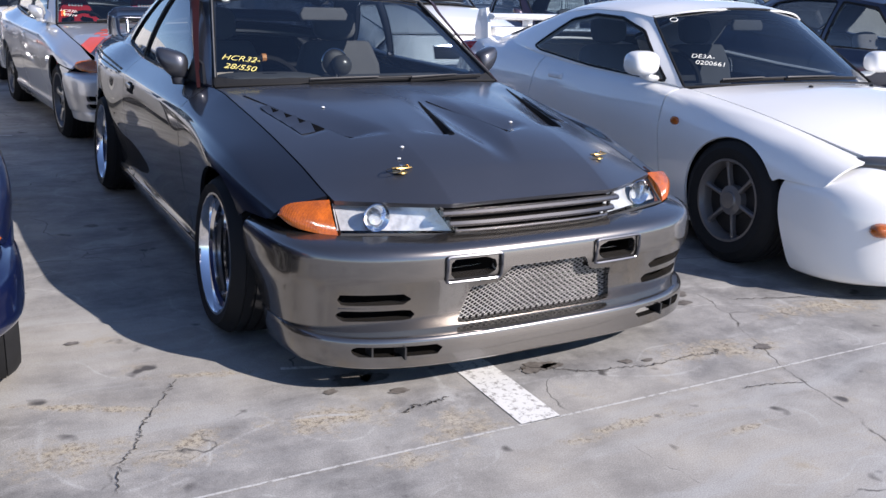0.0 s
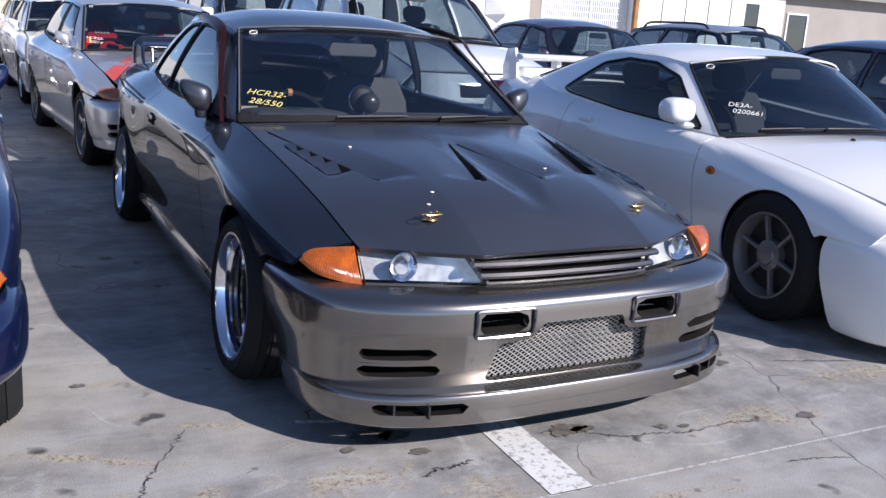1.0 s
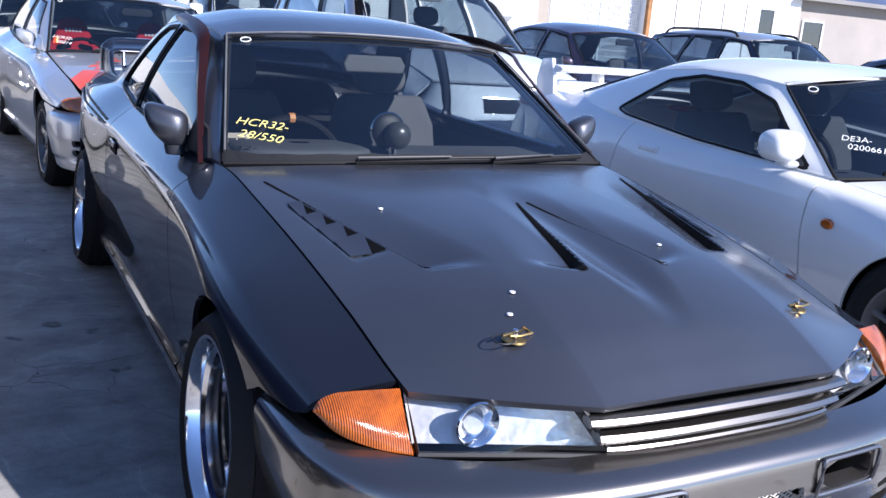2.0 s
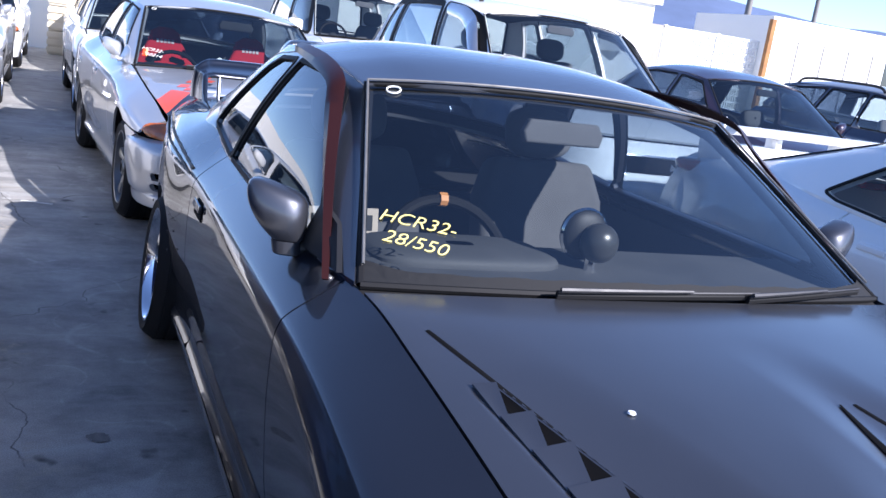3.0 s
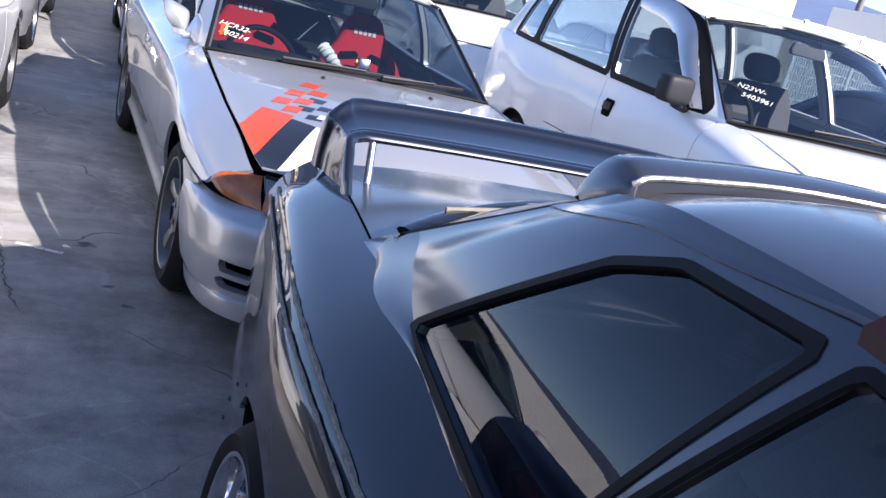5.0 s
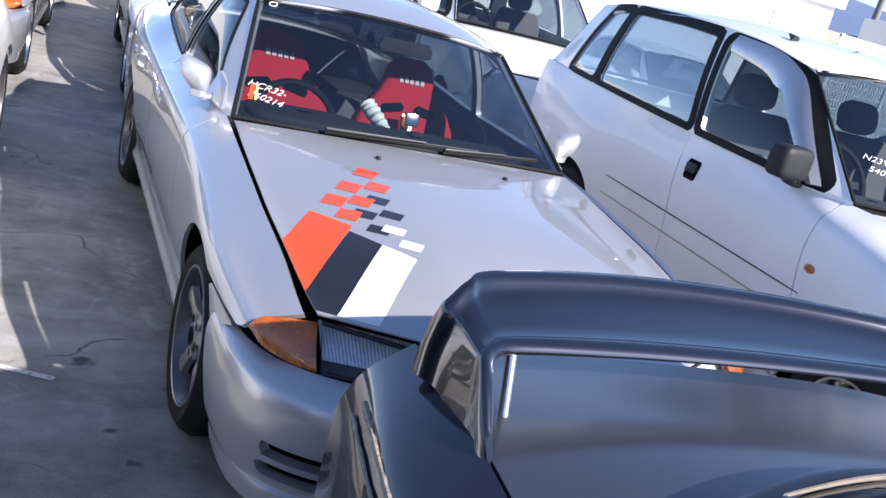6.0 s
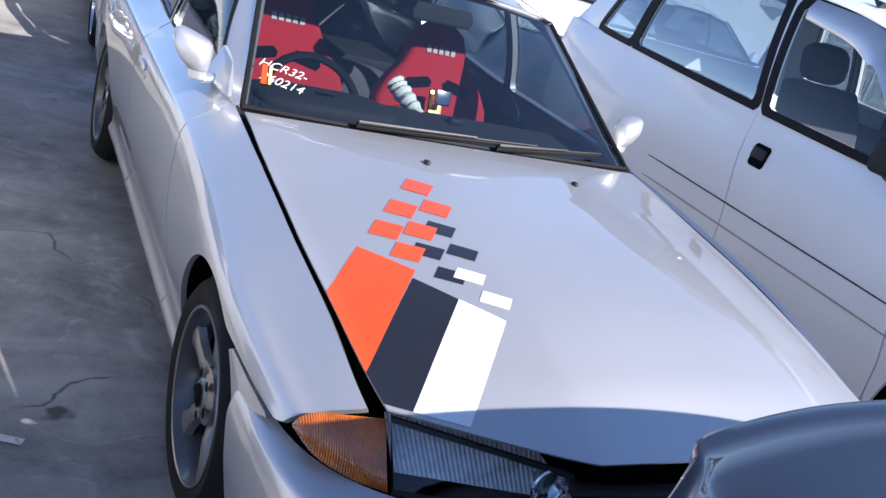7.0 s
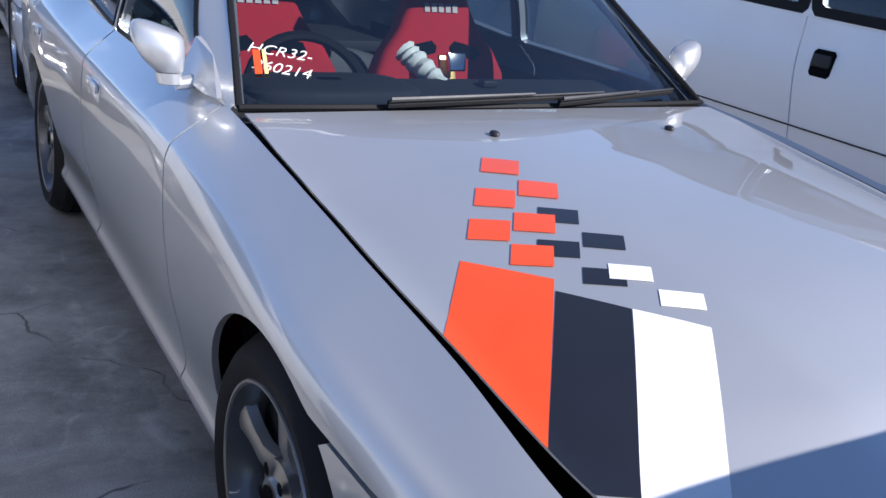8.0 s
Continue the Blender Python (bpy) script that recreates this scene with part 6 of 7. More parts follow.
VAN = dict(
    paint=PEARL, lines=VAN_LINES, span=(0.24, 4.28), arches=[(0.86, 0.32, 0.365), (3.36, 0.32, 0.365)], swell=[(0.86, 0.34, 0.02), (3.36, 0.34, 0.03)],
    doors=[[(1.33, 1.3), (1.325, 0.85), (1.26, 0.50), (1.26, 0.33), (2.25, 0.33), (2.28, 0.65), (2.345, 1.0), (2.36, 1.3)]],
    skirt_z=0.34, handle_z=0.945, handle_in=0.15, handle_mat=BLACK, handle_square=True, mirror_sides=(-1,),
    nose_cut=[(-0.5, 0.0), (0.86, 0.0), (0.86, 0.32), (0.52, 0.62), (0.32, 0.64), (0.30, 0.95), (-0.5, 0.95)], tail_cut=[(5, 0), (3.6, 0), (3.75, 0.6), (5, 0.6)],
    ws=((0.735, 1.29, 1.095), (1.10, 1.125), (0.625, 1.90, 1.548), (1.78, 1.600)), rear=((0.72, 4.26, 1.155), (4.34, 1.16), (0.60, 4.00, 1.59), (4.06, 1.63)),
    rail=[(1.90, 0.630, 1.552), (2.30, 0.660, 1.620), (2.90, 0.672, 1.650), (3.50, 0.660, 1.645), (4.00, 0.610, 1.595)],
    belt=[(1.29, 0.742, 1.095), (1.60, 0.810, 1.092), (2.50, 0.828, 1.108), (3.60, 0.818, 1.140), (4.26, 0.73, 1.158)],
    windows=[[(1.45, 1.125), (1.86, 1.480), (2.10, 1.555), (2.465, 1.58), (2.295, 1.140)], [(2.400, 1.142), (2.585, 1.588), (2.95, 1.600), (3.44, 1.598), (3.42, 1.165)], [(3.50, 1.17), (3.52, 1.595), (3.74, 1.575), (3.86, 1.185)]],
    hood=simple_lid(VAN_EDGE, 0.16, 0.34, 2.4, 1.06, 1.22, 0.05), hood_mat=WHITE, roof_mat=WHITE,
    front_bumper=[(0.24, 0.06, 0.80, 0.45, 3), (0.30, 0.02, 0.835, 0.48, 3), (0.50, 0.0, 0.858, 0.50, 3), (0.60, 0.02, 0.855, 0.50, 3), (0.64, 0.07, 0.82, 0.46, 3), (0.80, 0.13, 0.70, 0.34, 3), (0.875, 0.17, 0.66, 0.34, 3)],
    rear_bumper=[(0.25, 4.34, 0.80, 3.75, 4), (0.5, 4.40, 0.855, 3.75, 4), (0.62, 4.38, 0.85, 3.8, 4), (1.14, 4.33, 0.78, 4.15, 5)],
    wheel=dict(x=0.845, r=0.318, rim=0.195, width=0.20, style="cap"), mirror=(0.93, 1.50, 1.175), mirror_r=(0.090, 0.055, 0.070), mirror_mat=DULLGREY, mirror_box=True, wheel_y=1.82, seat_y=2.25, seat_z=0.33, lift=0.0, side_glass=VANGLASS, front_glass=SIDEGLASS, rear_glass=GLASS, trim_w=0.046)
van = build_car("minivan", pose(2.275, 4.45, 0), VAN, "pale silver-white minivan with dark window frames", "minivan", "cars parked in rows")
root = van["root"]
for sd in (-1, 1):
    part("side_indicator", blob((sd * 0.862, 1.25, 0.812), (0.010, 0.034, 0.018), 2.2), AMBER, root)
    ys = np.linspace(1.26, 3.0, 30)
    # added lines that stand in for the crease and two-tone edge
    for z in (0.70, 0.60):
        part("trim_line", tube(np.stack([np.full(30, sd * 0.861), ys, np.full(30, z)], -1), 0.0035, 5), mat("gold crease line", (0.34, 0.31, 0.25), 0.5) if z < 0.65 else BLACK, root)
    edge = np.array([(0.792, 1.43, 1.115), (0.760, 1.62, 1.30), (0.712, 1.80, 1.47), (0.690, 1.92, 1.535), (0.688, 2.10, 1.59), (0.690, 2.42, 1.615)]) * (sd, 1, 1)
    inner = edge + np.array([(0.03 * sd, 0.06, -0.01), (0.035 * sd, 0.10, -0.02), (0.035 * sd, 0.11, -0.055), (0.035 * sd, 0.08, -0.10), (0.03 * sd, 0.03, -0.105), (0.025 * sd, 0.0, -0.09)])
    g = quads(np.stack([catmull(edge, 30), catmull((edge + inner) / 2 + (0.016 * sd, 0, 0), 30), catmull(inner, 30)], 1))
    part("rain_visor", lip(g if sd < 0 else flip(g), 0.004), mat("silvered visor plastic", (0.42, 0.42, 0.44), 0.2, 0.5, coat=1.0), root, "silvery window visor")
    a = patch((0.34, 0.14, 0.66), (0.70, 0.30, 0.67), (0.68, 0.36, 0.80), (0.36, 0.18, 0.80), 10, 6, 0.02)
    part("headlamp", lip(a if sd > 0 else mirror(a), 0.03), REFLECT, root)
def on_front(rows, x0, x1, z0, z1, off, n=24):
    """A sheet lying on a bumper."""
    X, Z = np.meshgrid(np.linspace(x0, x1, n), np.linspace(z0, z1, 5), indexing="ij")
    G = np.stack([X, np.array([[float(surface_of(rows, a, b)) + off for a, b in zip(p, q)] for p, q in zip(X, Z)]), Z], -1)
    return lip(quads(G), 0.004)


NOSE = VAN["front_bumper"]
grille = new("radiator_grille")
grille.parent = root
part("grille_band", on_front(NOSE, -0.33, 0.33, 0.690, 0.785, -0.006), VOID, grille, "dark band between the headlamps")
part("badge", moved(turned([(0.035, 0.0), (0.03, 0.008), (0.0, 0.01)], 3), pose(0, float(surface_of(NOSE, 0.0, 0.74)) - 0.008, 0.735, 0, 0, -90)), CHROME, grille, "bright badge")
part("chrome_lip", on_front(NOSE, -0.34, 0.34, 0.79, 0.80, -0.010), CHROME, grille)
part("bumper_intake", on_front(NOSE, -0.42, 0.42, 0.40, 0.53, -0.004), VOID, root)
for x in (-0.21, 0.0, 0.21):
    part("intake_bar", on_front(NOSE, x - 0.02, x + 0.02, 0.40, 0.53, -0.009, 4), WHITE, root)
part("roof_aerial", tube([(-0.50, 2.25, 1.655), (-0.50, 2.31, 1.68)], [0.022, 0.004], 8), BLACK, root)
add_writing(van, root, ("N23W-", "5403961"), -0.90, 0.33, 0.046, CHALKWHITE)
add_wipers(van, root, ((-0.5, 0.25, 0.02, 0.04), (0.1, 0.75, 0.02, 0.05)))


# ---- cars further off ----
def other(name, m, base, label, paint_mat, low=True, **more):
    S = dict(base, paint=paint_mat, hood_mat=paint_mat, roof_mat=paint_mat, mirror_mat=paint_mat, mirror_foot=paint_mat, handle_mat=paint_mat, pillar_mat=paint_mat, scuttle_mat=paint_mat, boot_mat=paint_mat, nose_rise=0.0, dash_rise=0.0, hood_pop=0.0, bumper_mat=paint_mat, skirt_mat=paint_mat, mirror_sail=paint_mat if base is SEDAN else None, fine=0.55, seats=(SEATGREY, SEATGREY), bucket=False, front_bumper_holes=())
    S["hood"] = {k: v for k, v in base["hood"].items() if k in ("z", "front", "back")}
    S["wheel"] = dict(base["wheel"], style=more.pop("style", "cap"), camber=0, camber_r=0)
    S.update(more)
    T = build_car(name, m, S, label, "car", "cars parked in rows")
    if base in (COUPE, SEDAN):
        add_lamps(T, False)
        add_grille(T, [(0.570, 0.345, 0.010), (0.537, 0.322, 0.010)], BLACK)
    return T


other("white_saloon", pose(-0.30, 9.50, 0, 0, 0, 2.5), SEDAN, "white saloon parked behind the silver sedan", WHITE)
other("white_saloon", pose(-0.35, 14.45, 0, 0, 0, 2.0), SEDAN, "white saloon at the far end of the row", WHITE, style="five")
other("white_hatch", pose(-2.58, 4.70, 0, 0, 0, 0.8), ROUND, "white coupe in the opposite row", WHITE, style="five")
other("silver_saloon", pose(-2.66, 9.45, 0, 0, 0, 1.0), SEDAN, "bright silver saloon behind the white coupe", CHAMPAGNE)
other("white_saloon", pose(-2.70, 14.3, 0, 0, 0, 0.5), SEDAN, "white saloon in the opposite row", WHITE)
other("blue_coupe", pose(-2.39, -0.17, 0, 0, 0, 0.0), SEDAN, "dark blue saloon with amber corner lamp", BLUE, style="five", front_bumper=[(0.33, 0.050, 0.822, 0.56, 3.2), (0.36, 0.022, 0.847, 0.59, 3.3), (0.43, 0.020, 0.850, 0.61, 3.3), (0.47, 0.034, 0.845, 0.61, 3.3), (0.492, 0.066, 0.832, 0.61, 3.2), (0.507, 0.12, 0.805, 0.61, 3.0)])
plum = other("plum_saloon", pose(4.98, 4.95, 0, 0, 0, -1.5) @ Matrix.Diagonal((1.03, 1.03, 1.05, 1)), SEDAN, "dark plum saloon in the next row", MAROON)
wagon = other("navy_wagon", pose(8.2, 5.6, 0, 0, 0, -2.0) @ Matrix.Diagonal((1.02, 1, 1.12, 1)), SEDAN, "dark wagon with black roof rails", DARKBLUE, roof_mat=CHAMPAGNE, hood_mat=CHAMPAGNE,
              rear=((0.66, 4.30, 0.93), (4.36, 0.95), (0.55, 4.08, 1.20), (4.14, 1.235)), rail=[(2.10, 0.563, 1.197), (2.60, 0.580, 1.240), (3.20, 0.580, 1.245), (3.75, 0.57, 1.235), (4.08, 0.555, 1.200)],
              belt=[(1.545, 0.700, 0.826), (1.75, 0.735, 0.830), (2.35, 0.745, 0.836), (3.10, 0.74, 0.850), (3.90, 0.72, 0.890), (4.30, 0.67, 0.925)],
              windows=[[(1.72, 0.845), (2.14, 1.165), (2.47, 1.205), (2.50, 0.850)], [(2.56, 0.852), (2.53, 1.207), (3.15, 1.212), (3.30, 0.87)], [(3.36, 0.88), (3.22, 1.21), (3.92, 1.18), (4.10, 0.92)]])
for sd in (-1, 1):
    part("roof_rail", tube(catmull([(sd * 0.54, 2.35, 1.285), (sd * 0.54, 2.5, 1.345), (sd * 0.54, 3.1, 1.355), (sd * 0.54, 3.7, 1.345), (sd * 0.54, 3.85, 1.28)], 30), 0.016, 8), BLACK, wagon["root"])
other("navy_saloon", pose(5.55, 0.55, 0, 0, 0, -2.0), SEDAN, "navy saloon beside the white coupe", DARKBLUE)
other("white_offroader", pose(2.15, 9.25, 0) @ Matrix.Diagonal((1, 1, 1.06, 1)), VAN, "white off-road wagon behind the minivan", WHITE)
other("white_wagon", pose(5.2, 10.6, 0), SEDAN, "white saloon behind the plum saloon", WHITE)


# ---- ground ----
def ground_material():
    m, t, b = nodes_of("weathered concrete")
    L = t.links.new

    def N(kind, **inp):
        n = t.nodes.new("ShaderNode" + kind)
        for k, v in inp.items():
            n.inputs[k.replace("_", " ")].default_value = v
        return n

    tc = t.nodes.new("ShaderNodeTexCoord")
    big, mid, fine = N("TexNoise", Scale=0.45, Detail=4.0, Roughness=0.6), N("TexNoise", Scale=3.2, Detail=10.0, Roughness=0.72), N("TexNoise", Scale=240.0, Detail=4.0)
    warp = N("TexNoise", Scale=1.4, Detail=5.0)
    for n in (big, mid, fine, warp):
        L(tc.outputs["Object"], n.inputs["Vector"])
    tone = t.nodes.new("ShaderNodeValToRGB")
    tone.color_ramp.elements[0].position, tone.color_ramp.elements[0].color = 0.36, (0.150, 0.147, 0.144, 1)
    tone.color_ramp.elements[1].position, tone.color_ramp.elements[1].color = 0.66, (0.375, 0.366, 0.348, 1)
    L(mid.outputs["Fac"], tone.inputs["Fac"])

    def mask(src, lo, hi):
        r = t.nodes.new("ShaderNodeMapRange")
        r.inputs["From Min"].default_value, r.inputs["From Max"].default_value = lo, hi
        L(src, r.inputs["Value"])
        return r.outputs[0]

    def mix(fac, a, colour, mode="MIX"):
        x = t.nodes.new("ShaderNodeMix")
        x.data_type, x.blend_type = "RGBA", mode
        L(fac, x.inputs["Factor"])
        L(a, x.inputs["A"])
        x.inputs["B"].default_value = (*colour, 1)
        return x.outputs["Result"]

    def times(a, b2):
        x = t.nodes.new("ShaderNodeMath")
        x.operation = "MULTIPLY"
        L(a, x.inputs[0])
        L(b2, x.inputs[1])
        return x.outputs[0]

    col = mix(mask(big.outputs["Fac"], 0.50, 0.72), tone.outputs["Color"], (0.40, 0.375, 0.33))
    # worn yellowish patches where the top coat has gone
    coat = N("TexNoise", Scale=3.4, Detail=9.0, Roughness=0.72)
    L(tc.outputs["Object"], coat.inputs["Vector"])
    col = mix(times(mask(coat.outputs["Fac"], 0.57, 0.66), mask(big.outputs["Fac"], 0.44, 0.60)), col, (0.34, 0.305, 0.245))
    # gravelly patches where the skin has broken away: middle, half sizes, turn
    worn = None
    grain = N("TexNoise", Scale=11.0, Detail=9.0, Roughness=0.8)
    L(tc.outputs["Object"], grain.inputs["Vector"])
    for px, py, hx, hy, turn in ((-0.44, -0.17, 0.16, 0.13, 20), (-0.62, -0.30, 0.16, 0.05, -12), (0.02, -0.375, 0.24, 0.035, 2), (-0.12, -0.40, 0.10, 0.03, 0), (0.36, -0.55, 0.13, 0.022, 3), (0.30, -0.42, 0.20, 0.02, -8),
                                 (-1.19, 0.03, 0.17, 0.12, 25), (-1.50, 0.12, 0.20, 0.11, -10), (-1.40, 0.40, 0.30, 0.03, -28), (-1.02, 0.50, 0.2, 0.03, -15), (-0.75, 0.02, 0.25, 0.10, -12), (1.50, 0.12, 0.35, 0.10, -8), (0.75, -0.05, 0.3, 0.10, -10), (-1.7, 3.3, 0.35, 0.2, 0), (-1.75, 5.2, 0.3, 0.25, 30)):
        mp = t.nodes.new("ShaderNodeMapping")
        mp.vector_type = "TEXTURE"
        mp.inputs["Location"].default_value = (px, py, 0)
        mp.inputs["Rotation"].default_value = (0, 0, radians(turn))
        mp.inputs["Scale"].default_value = (hx, hy, 1)
        L(tc.outputs["Object"], mp.inputs["Vector"])
        ln = t.nodes.new("ShaderNodeVectorMath")
        ln.operation = "LENGTH"
        L(mp.outputs[0], ln.inputs[0])
        fall = mask(ln.outputs["Value"], 1.5, 0.3)
        if worn is None:
            worn = fall
        else:
            mx = t.nodes.new("ShaderNodeMath")
            mx.operation = "MAXIMUM"
            L(worn, mx.inputs[0])
            L(fall, mx.inputs[1])
            worn = mx.outputs[0]
    broken = t.nodes.new("ShaderNodeMath")
    broken.operation = "MULTIPLY_ADD"
    L(worn, broken.inputs[0])
    broken.inputs[1].default_value = 0.24
    L(grain.outputs["Fac"], broken.inputs[2])
    col = mix(mask(broken.outputs[0], 0.62, 0.80), col, (0.40, 0.355, 0.275))
    grit = N("TexNoise", Scale=55.0, Detail=4.0, Roughness=0.8)
    L(tc.outputs["Object"], grit.inputs["Vector"])
    col = mix(times(mask(broken.outputs[0], 0.62, 0.74), mask(grit.outputs["Fac"], 0.50, 0.58)), col, (0.17, 0.14, 0.105))
    # brushed streaks and tyre scuffs
    sm = t.nodes.new("ShaderNodeMapping")
    sm.inputs["Rotation"].default_value = (0, 0, radians(38))
    sm.inputs["Scale"].default_value = (0.55, 4.5, 1)
    wv = t.nodes.new("ShaderNodeVectorMath")
    wv.operation = "MULTIPLY_ADD"
    L(warp.outputs["Color"], wv.inputs[0])
    wv.inputs[1].default_value = (0.45, 0.45, 0)
    L(tc.outputs["Object"], wv.inputs[2])
    L(wv.outputs[0], sm.inputs["Vector"])
    streak = N("TexNoise", Scale=1.5, Detail=6.0, Roughness=0.6)
    L(sm.outputs[0], streak.inputs["Vector"])
    col = mix(times(mask(streak.outputs["Fac"], 0.50, 0.70), mask(big.outputs["Fac"], 0.35, 0.6)), col, (0.37, 0.37, 0.36))
    col = mix(mask(streak.outputs["Fac"], 0.44, 0.10), col, (0.14, 0.136, 0.13))
    # thin curved scratches left by turning wheels
    for scale, at, colour in ((0.9, 0.50, (0.40, 0.40, 0.39)), (1.6, 0.46, (0.40, 0.40, 0.385))):
        curl = N("TexNoise", Scale=scale, Detail=1.0)
        L(tc.outputs["Object"], curl.inputs["Vector"])
        off, near = t.nodes.new("ShaderNodeMath"), t.nodes.new("ShaderNodeMath")
        off.operation, off.inputs[1].default_value = "SUBTRACT", at
        near.operation = "ABSOLUTE"
        L(curl.outputs["Fac"], off.inputs[0])
        L(off.outputs[0], near.inputs[0])
        col = mix(times(mask(near.outputs[0], 0.006, 0.001), mask(mid.outputs["Fac"], 0.46, 0.62)), col, colour)
    spots = N("TexNoise", Scale=7.0, Detail=2.0)
    L(tc.outputs["Object"], spots.inputs["Vector"])
    col = mix(times(mask(spots.outputs["Fac"], 0.68, 0.74), mask(big.outputs["Fac"], 0.40, 0.5)), col, (0.075, 0.07, 0.068))
    # hairline cracks
    add = t.nodes.new("ShaderNodeVectorMath")
    add.operation = "MULTIPLY_ADD"
    L(warp.outputs["Color"], add.inputs[0])
    add.inputs[1].default_value = (0.7, 0.7, 0)
    L(tc.outputs["Object"], add.inputs[2])
    vor = t.nodes.new("ShaderNodeTexVoronoi")
    vor.feature = "DISTANCE_TO_EDGE"
    vor.inputs["Scale"].default_value = 0.62
    L(add.outputs[0], vor.inputs["Vector"])
    inv = t.nodes.new("ShaderNodeMapRange")
    inv.inputs["From Min"].default_value, inv.inputs["From Max"].default_value = 0.0, 0.0026
    inv.inputs["To Min"].default_value, inv.inputs["To Max"].default_value = 1.0, 0.0
    L(vor.outputs["Distance"], inv.inputs["Value"])
    crack = times(inv.outputs[0], mask(mid.outputs["Fac"], 0.46, 0.56))
    col = mix(crack, col, (0.06, 0.055, 0.05))
    spk = mask(fine.outputs["Fac"], 0.2, 0.8)
    ov = t.nodes.new("ShaderNodeMix")
    ov.data_type, ov.blend_type = "RGBA", "OVERLAY"
    ov.inputs["Factor"].default_value = 0.36
    L(col, ov.inputs["A"])
    L(spk, ov.inputs["B"])
    L(ov.outputs["Result"], b.inputs["Base Color"])
    rr = t.nodes.new("ShaderNodeMapRange")
    rr.inputs["To Min"].default_value, rr.inputs["To Max"].default_value = 0.45, 0.85
    L(mid.outputs["Fac"], rr.inputs["Value"])
    L(rr.outputs[0], b.inputs["Roughness"])
    bp = t.nodes.new("ShaderNodeBump")
    bp.inputs["Strength"].default_value, bp.inputs["Distance"].default_value = 0.25, 0.005
    L(ov.outputs["Result"], bp.inputs["Height"])
    L(bp.outputs[0], b.inputs["Normal"])
    return m


def worn_paint(name, colour, under, cover):
    m, t, b = nodes_of(name)
    tc, n, r, x = t.nodes.new("ShaderNodeTexCoord"), t.nodes.new("ShaderNodeTexNoise"), t.nodes.new("ShaderNodeMapRange"), t.nodes.new("ShaderNodeMix")
    n.inputs["Scale"].default_value, n.inputs["Detail"].default_value, n.inputs["Roughness"].default_value = 38.0, 9.0, 0.8
    t.links.new(tc.outputs["Object"], n.inputs["Vector"])
    r.inputs["From Min"].default_value, r.inputs["From Max"].default_value = cover, cover + 0.06
    t.links.new(n.outputs["Fac"], r.inputs["Value"])
    x.data_type = "RGBA"
    x.inputs["A"].default_value, x.inputs["B"].default_value = (*colour, 1), (*under, 1)
    t.links.new(r.outputs[0], x.inputs["Factor"])
    t.links.new(x.outputs["Result"], b.inputs["Base Color"])
    b.inputs["Roughness"].default_value = 0.7
    return m


CONCRETE = ground_material()
LINE = worn_paint("worn white road paint", (0.66, 0.66, 0.64), (0.29, 0.28, 0.265), 0.52)
THIN = worn_paint("faded chalk line", (0.50, 0.50, 0.49), (0.29, 0.285, 0.275), 0.50)
g = np.concatenate([np.linspace(-600, -30, 6), np.linspace(-24, 40, 17), np.linspace(60, 900, 7)])
X, Y = np.meshgrid(g, g, indexing="ij")
structure("ground", quads(np.stack([X, Y, 0 * X], -1)), CONCRETE, "grey weathered concrete yard with stains and cracks", "ground")


def strip(name, a, b, width, material, label, rise=0.0025):
    a, b = np.array(a, float), np.array(b, float)
    d = (b - a) / np.linalg.norm(b - a)
    n = np.array((-d[1], d[0])) * width / 2
    k = max(2, int(np.linalg.norm(b - a) / 0.25) + 1)
    P = [a + (b - a) * q for q in np.linspace(0, 1, k)]
    G = np.stack([np.array([(*(p - n), rise) for p in P]), np.array([(*(p + n), rise) for p in P])], 1)
    return structure(name, quads(G), material, label, "road marking")


strip("trim_bay_line", (-0.193, -0.250), (-0.165, 0.80), 0.140, LINE, "worn white bay line on the concrete")
strip("trim_bay_line", (-0.165, 0.95), (-0.10, 4.6), 0.140, LINE, "worn white bay line on the concrete")
strip("trim_edge_line", (-3.5, -0.205), (4.5, -0.315), 0.009, THIN, "thin faded line across the yard")
strip("trim_dash", (-0.785, 0.440), (-0.56, 0.365), 0.020, LINE, "short white dash on the concrete")
strip("trim_dash", (-1.46, 5.86), (-1.28, 5.80), 0.028, LINE, "short white dash on the concrete")
strip("trim_dash", (-1.56, 5.90), (-1.52, 5.885), 0.028, LINE, "short white dash on the concrete")
CRACK = mat("open crack", (0.05, 0.045, 0.04), 0.9, vary=0.3, scale=30)
rng = random.Random(8)
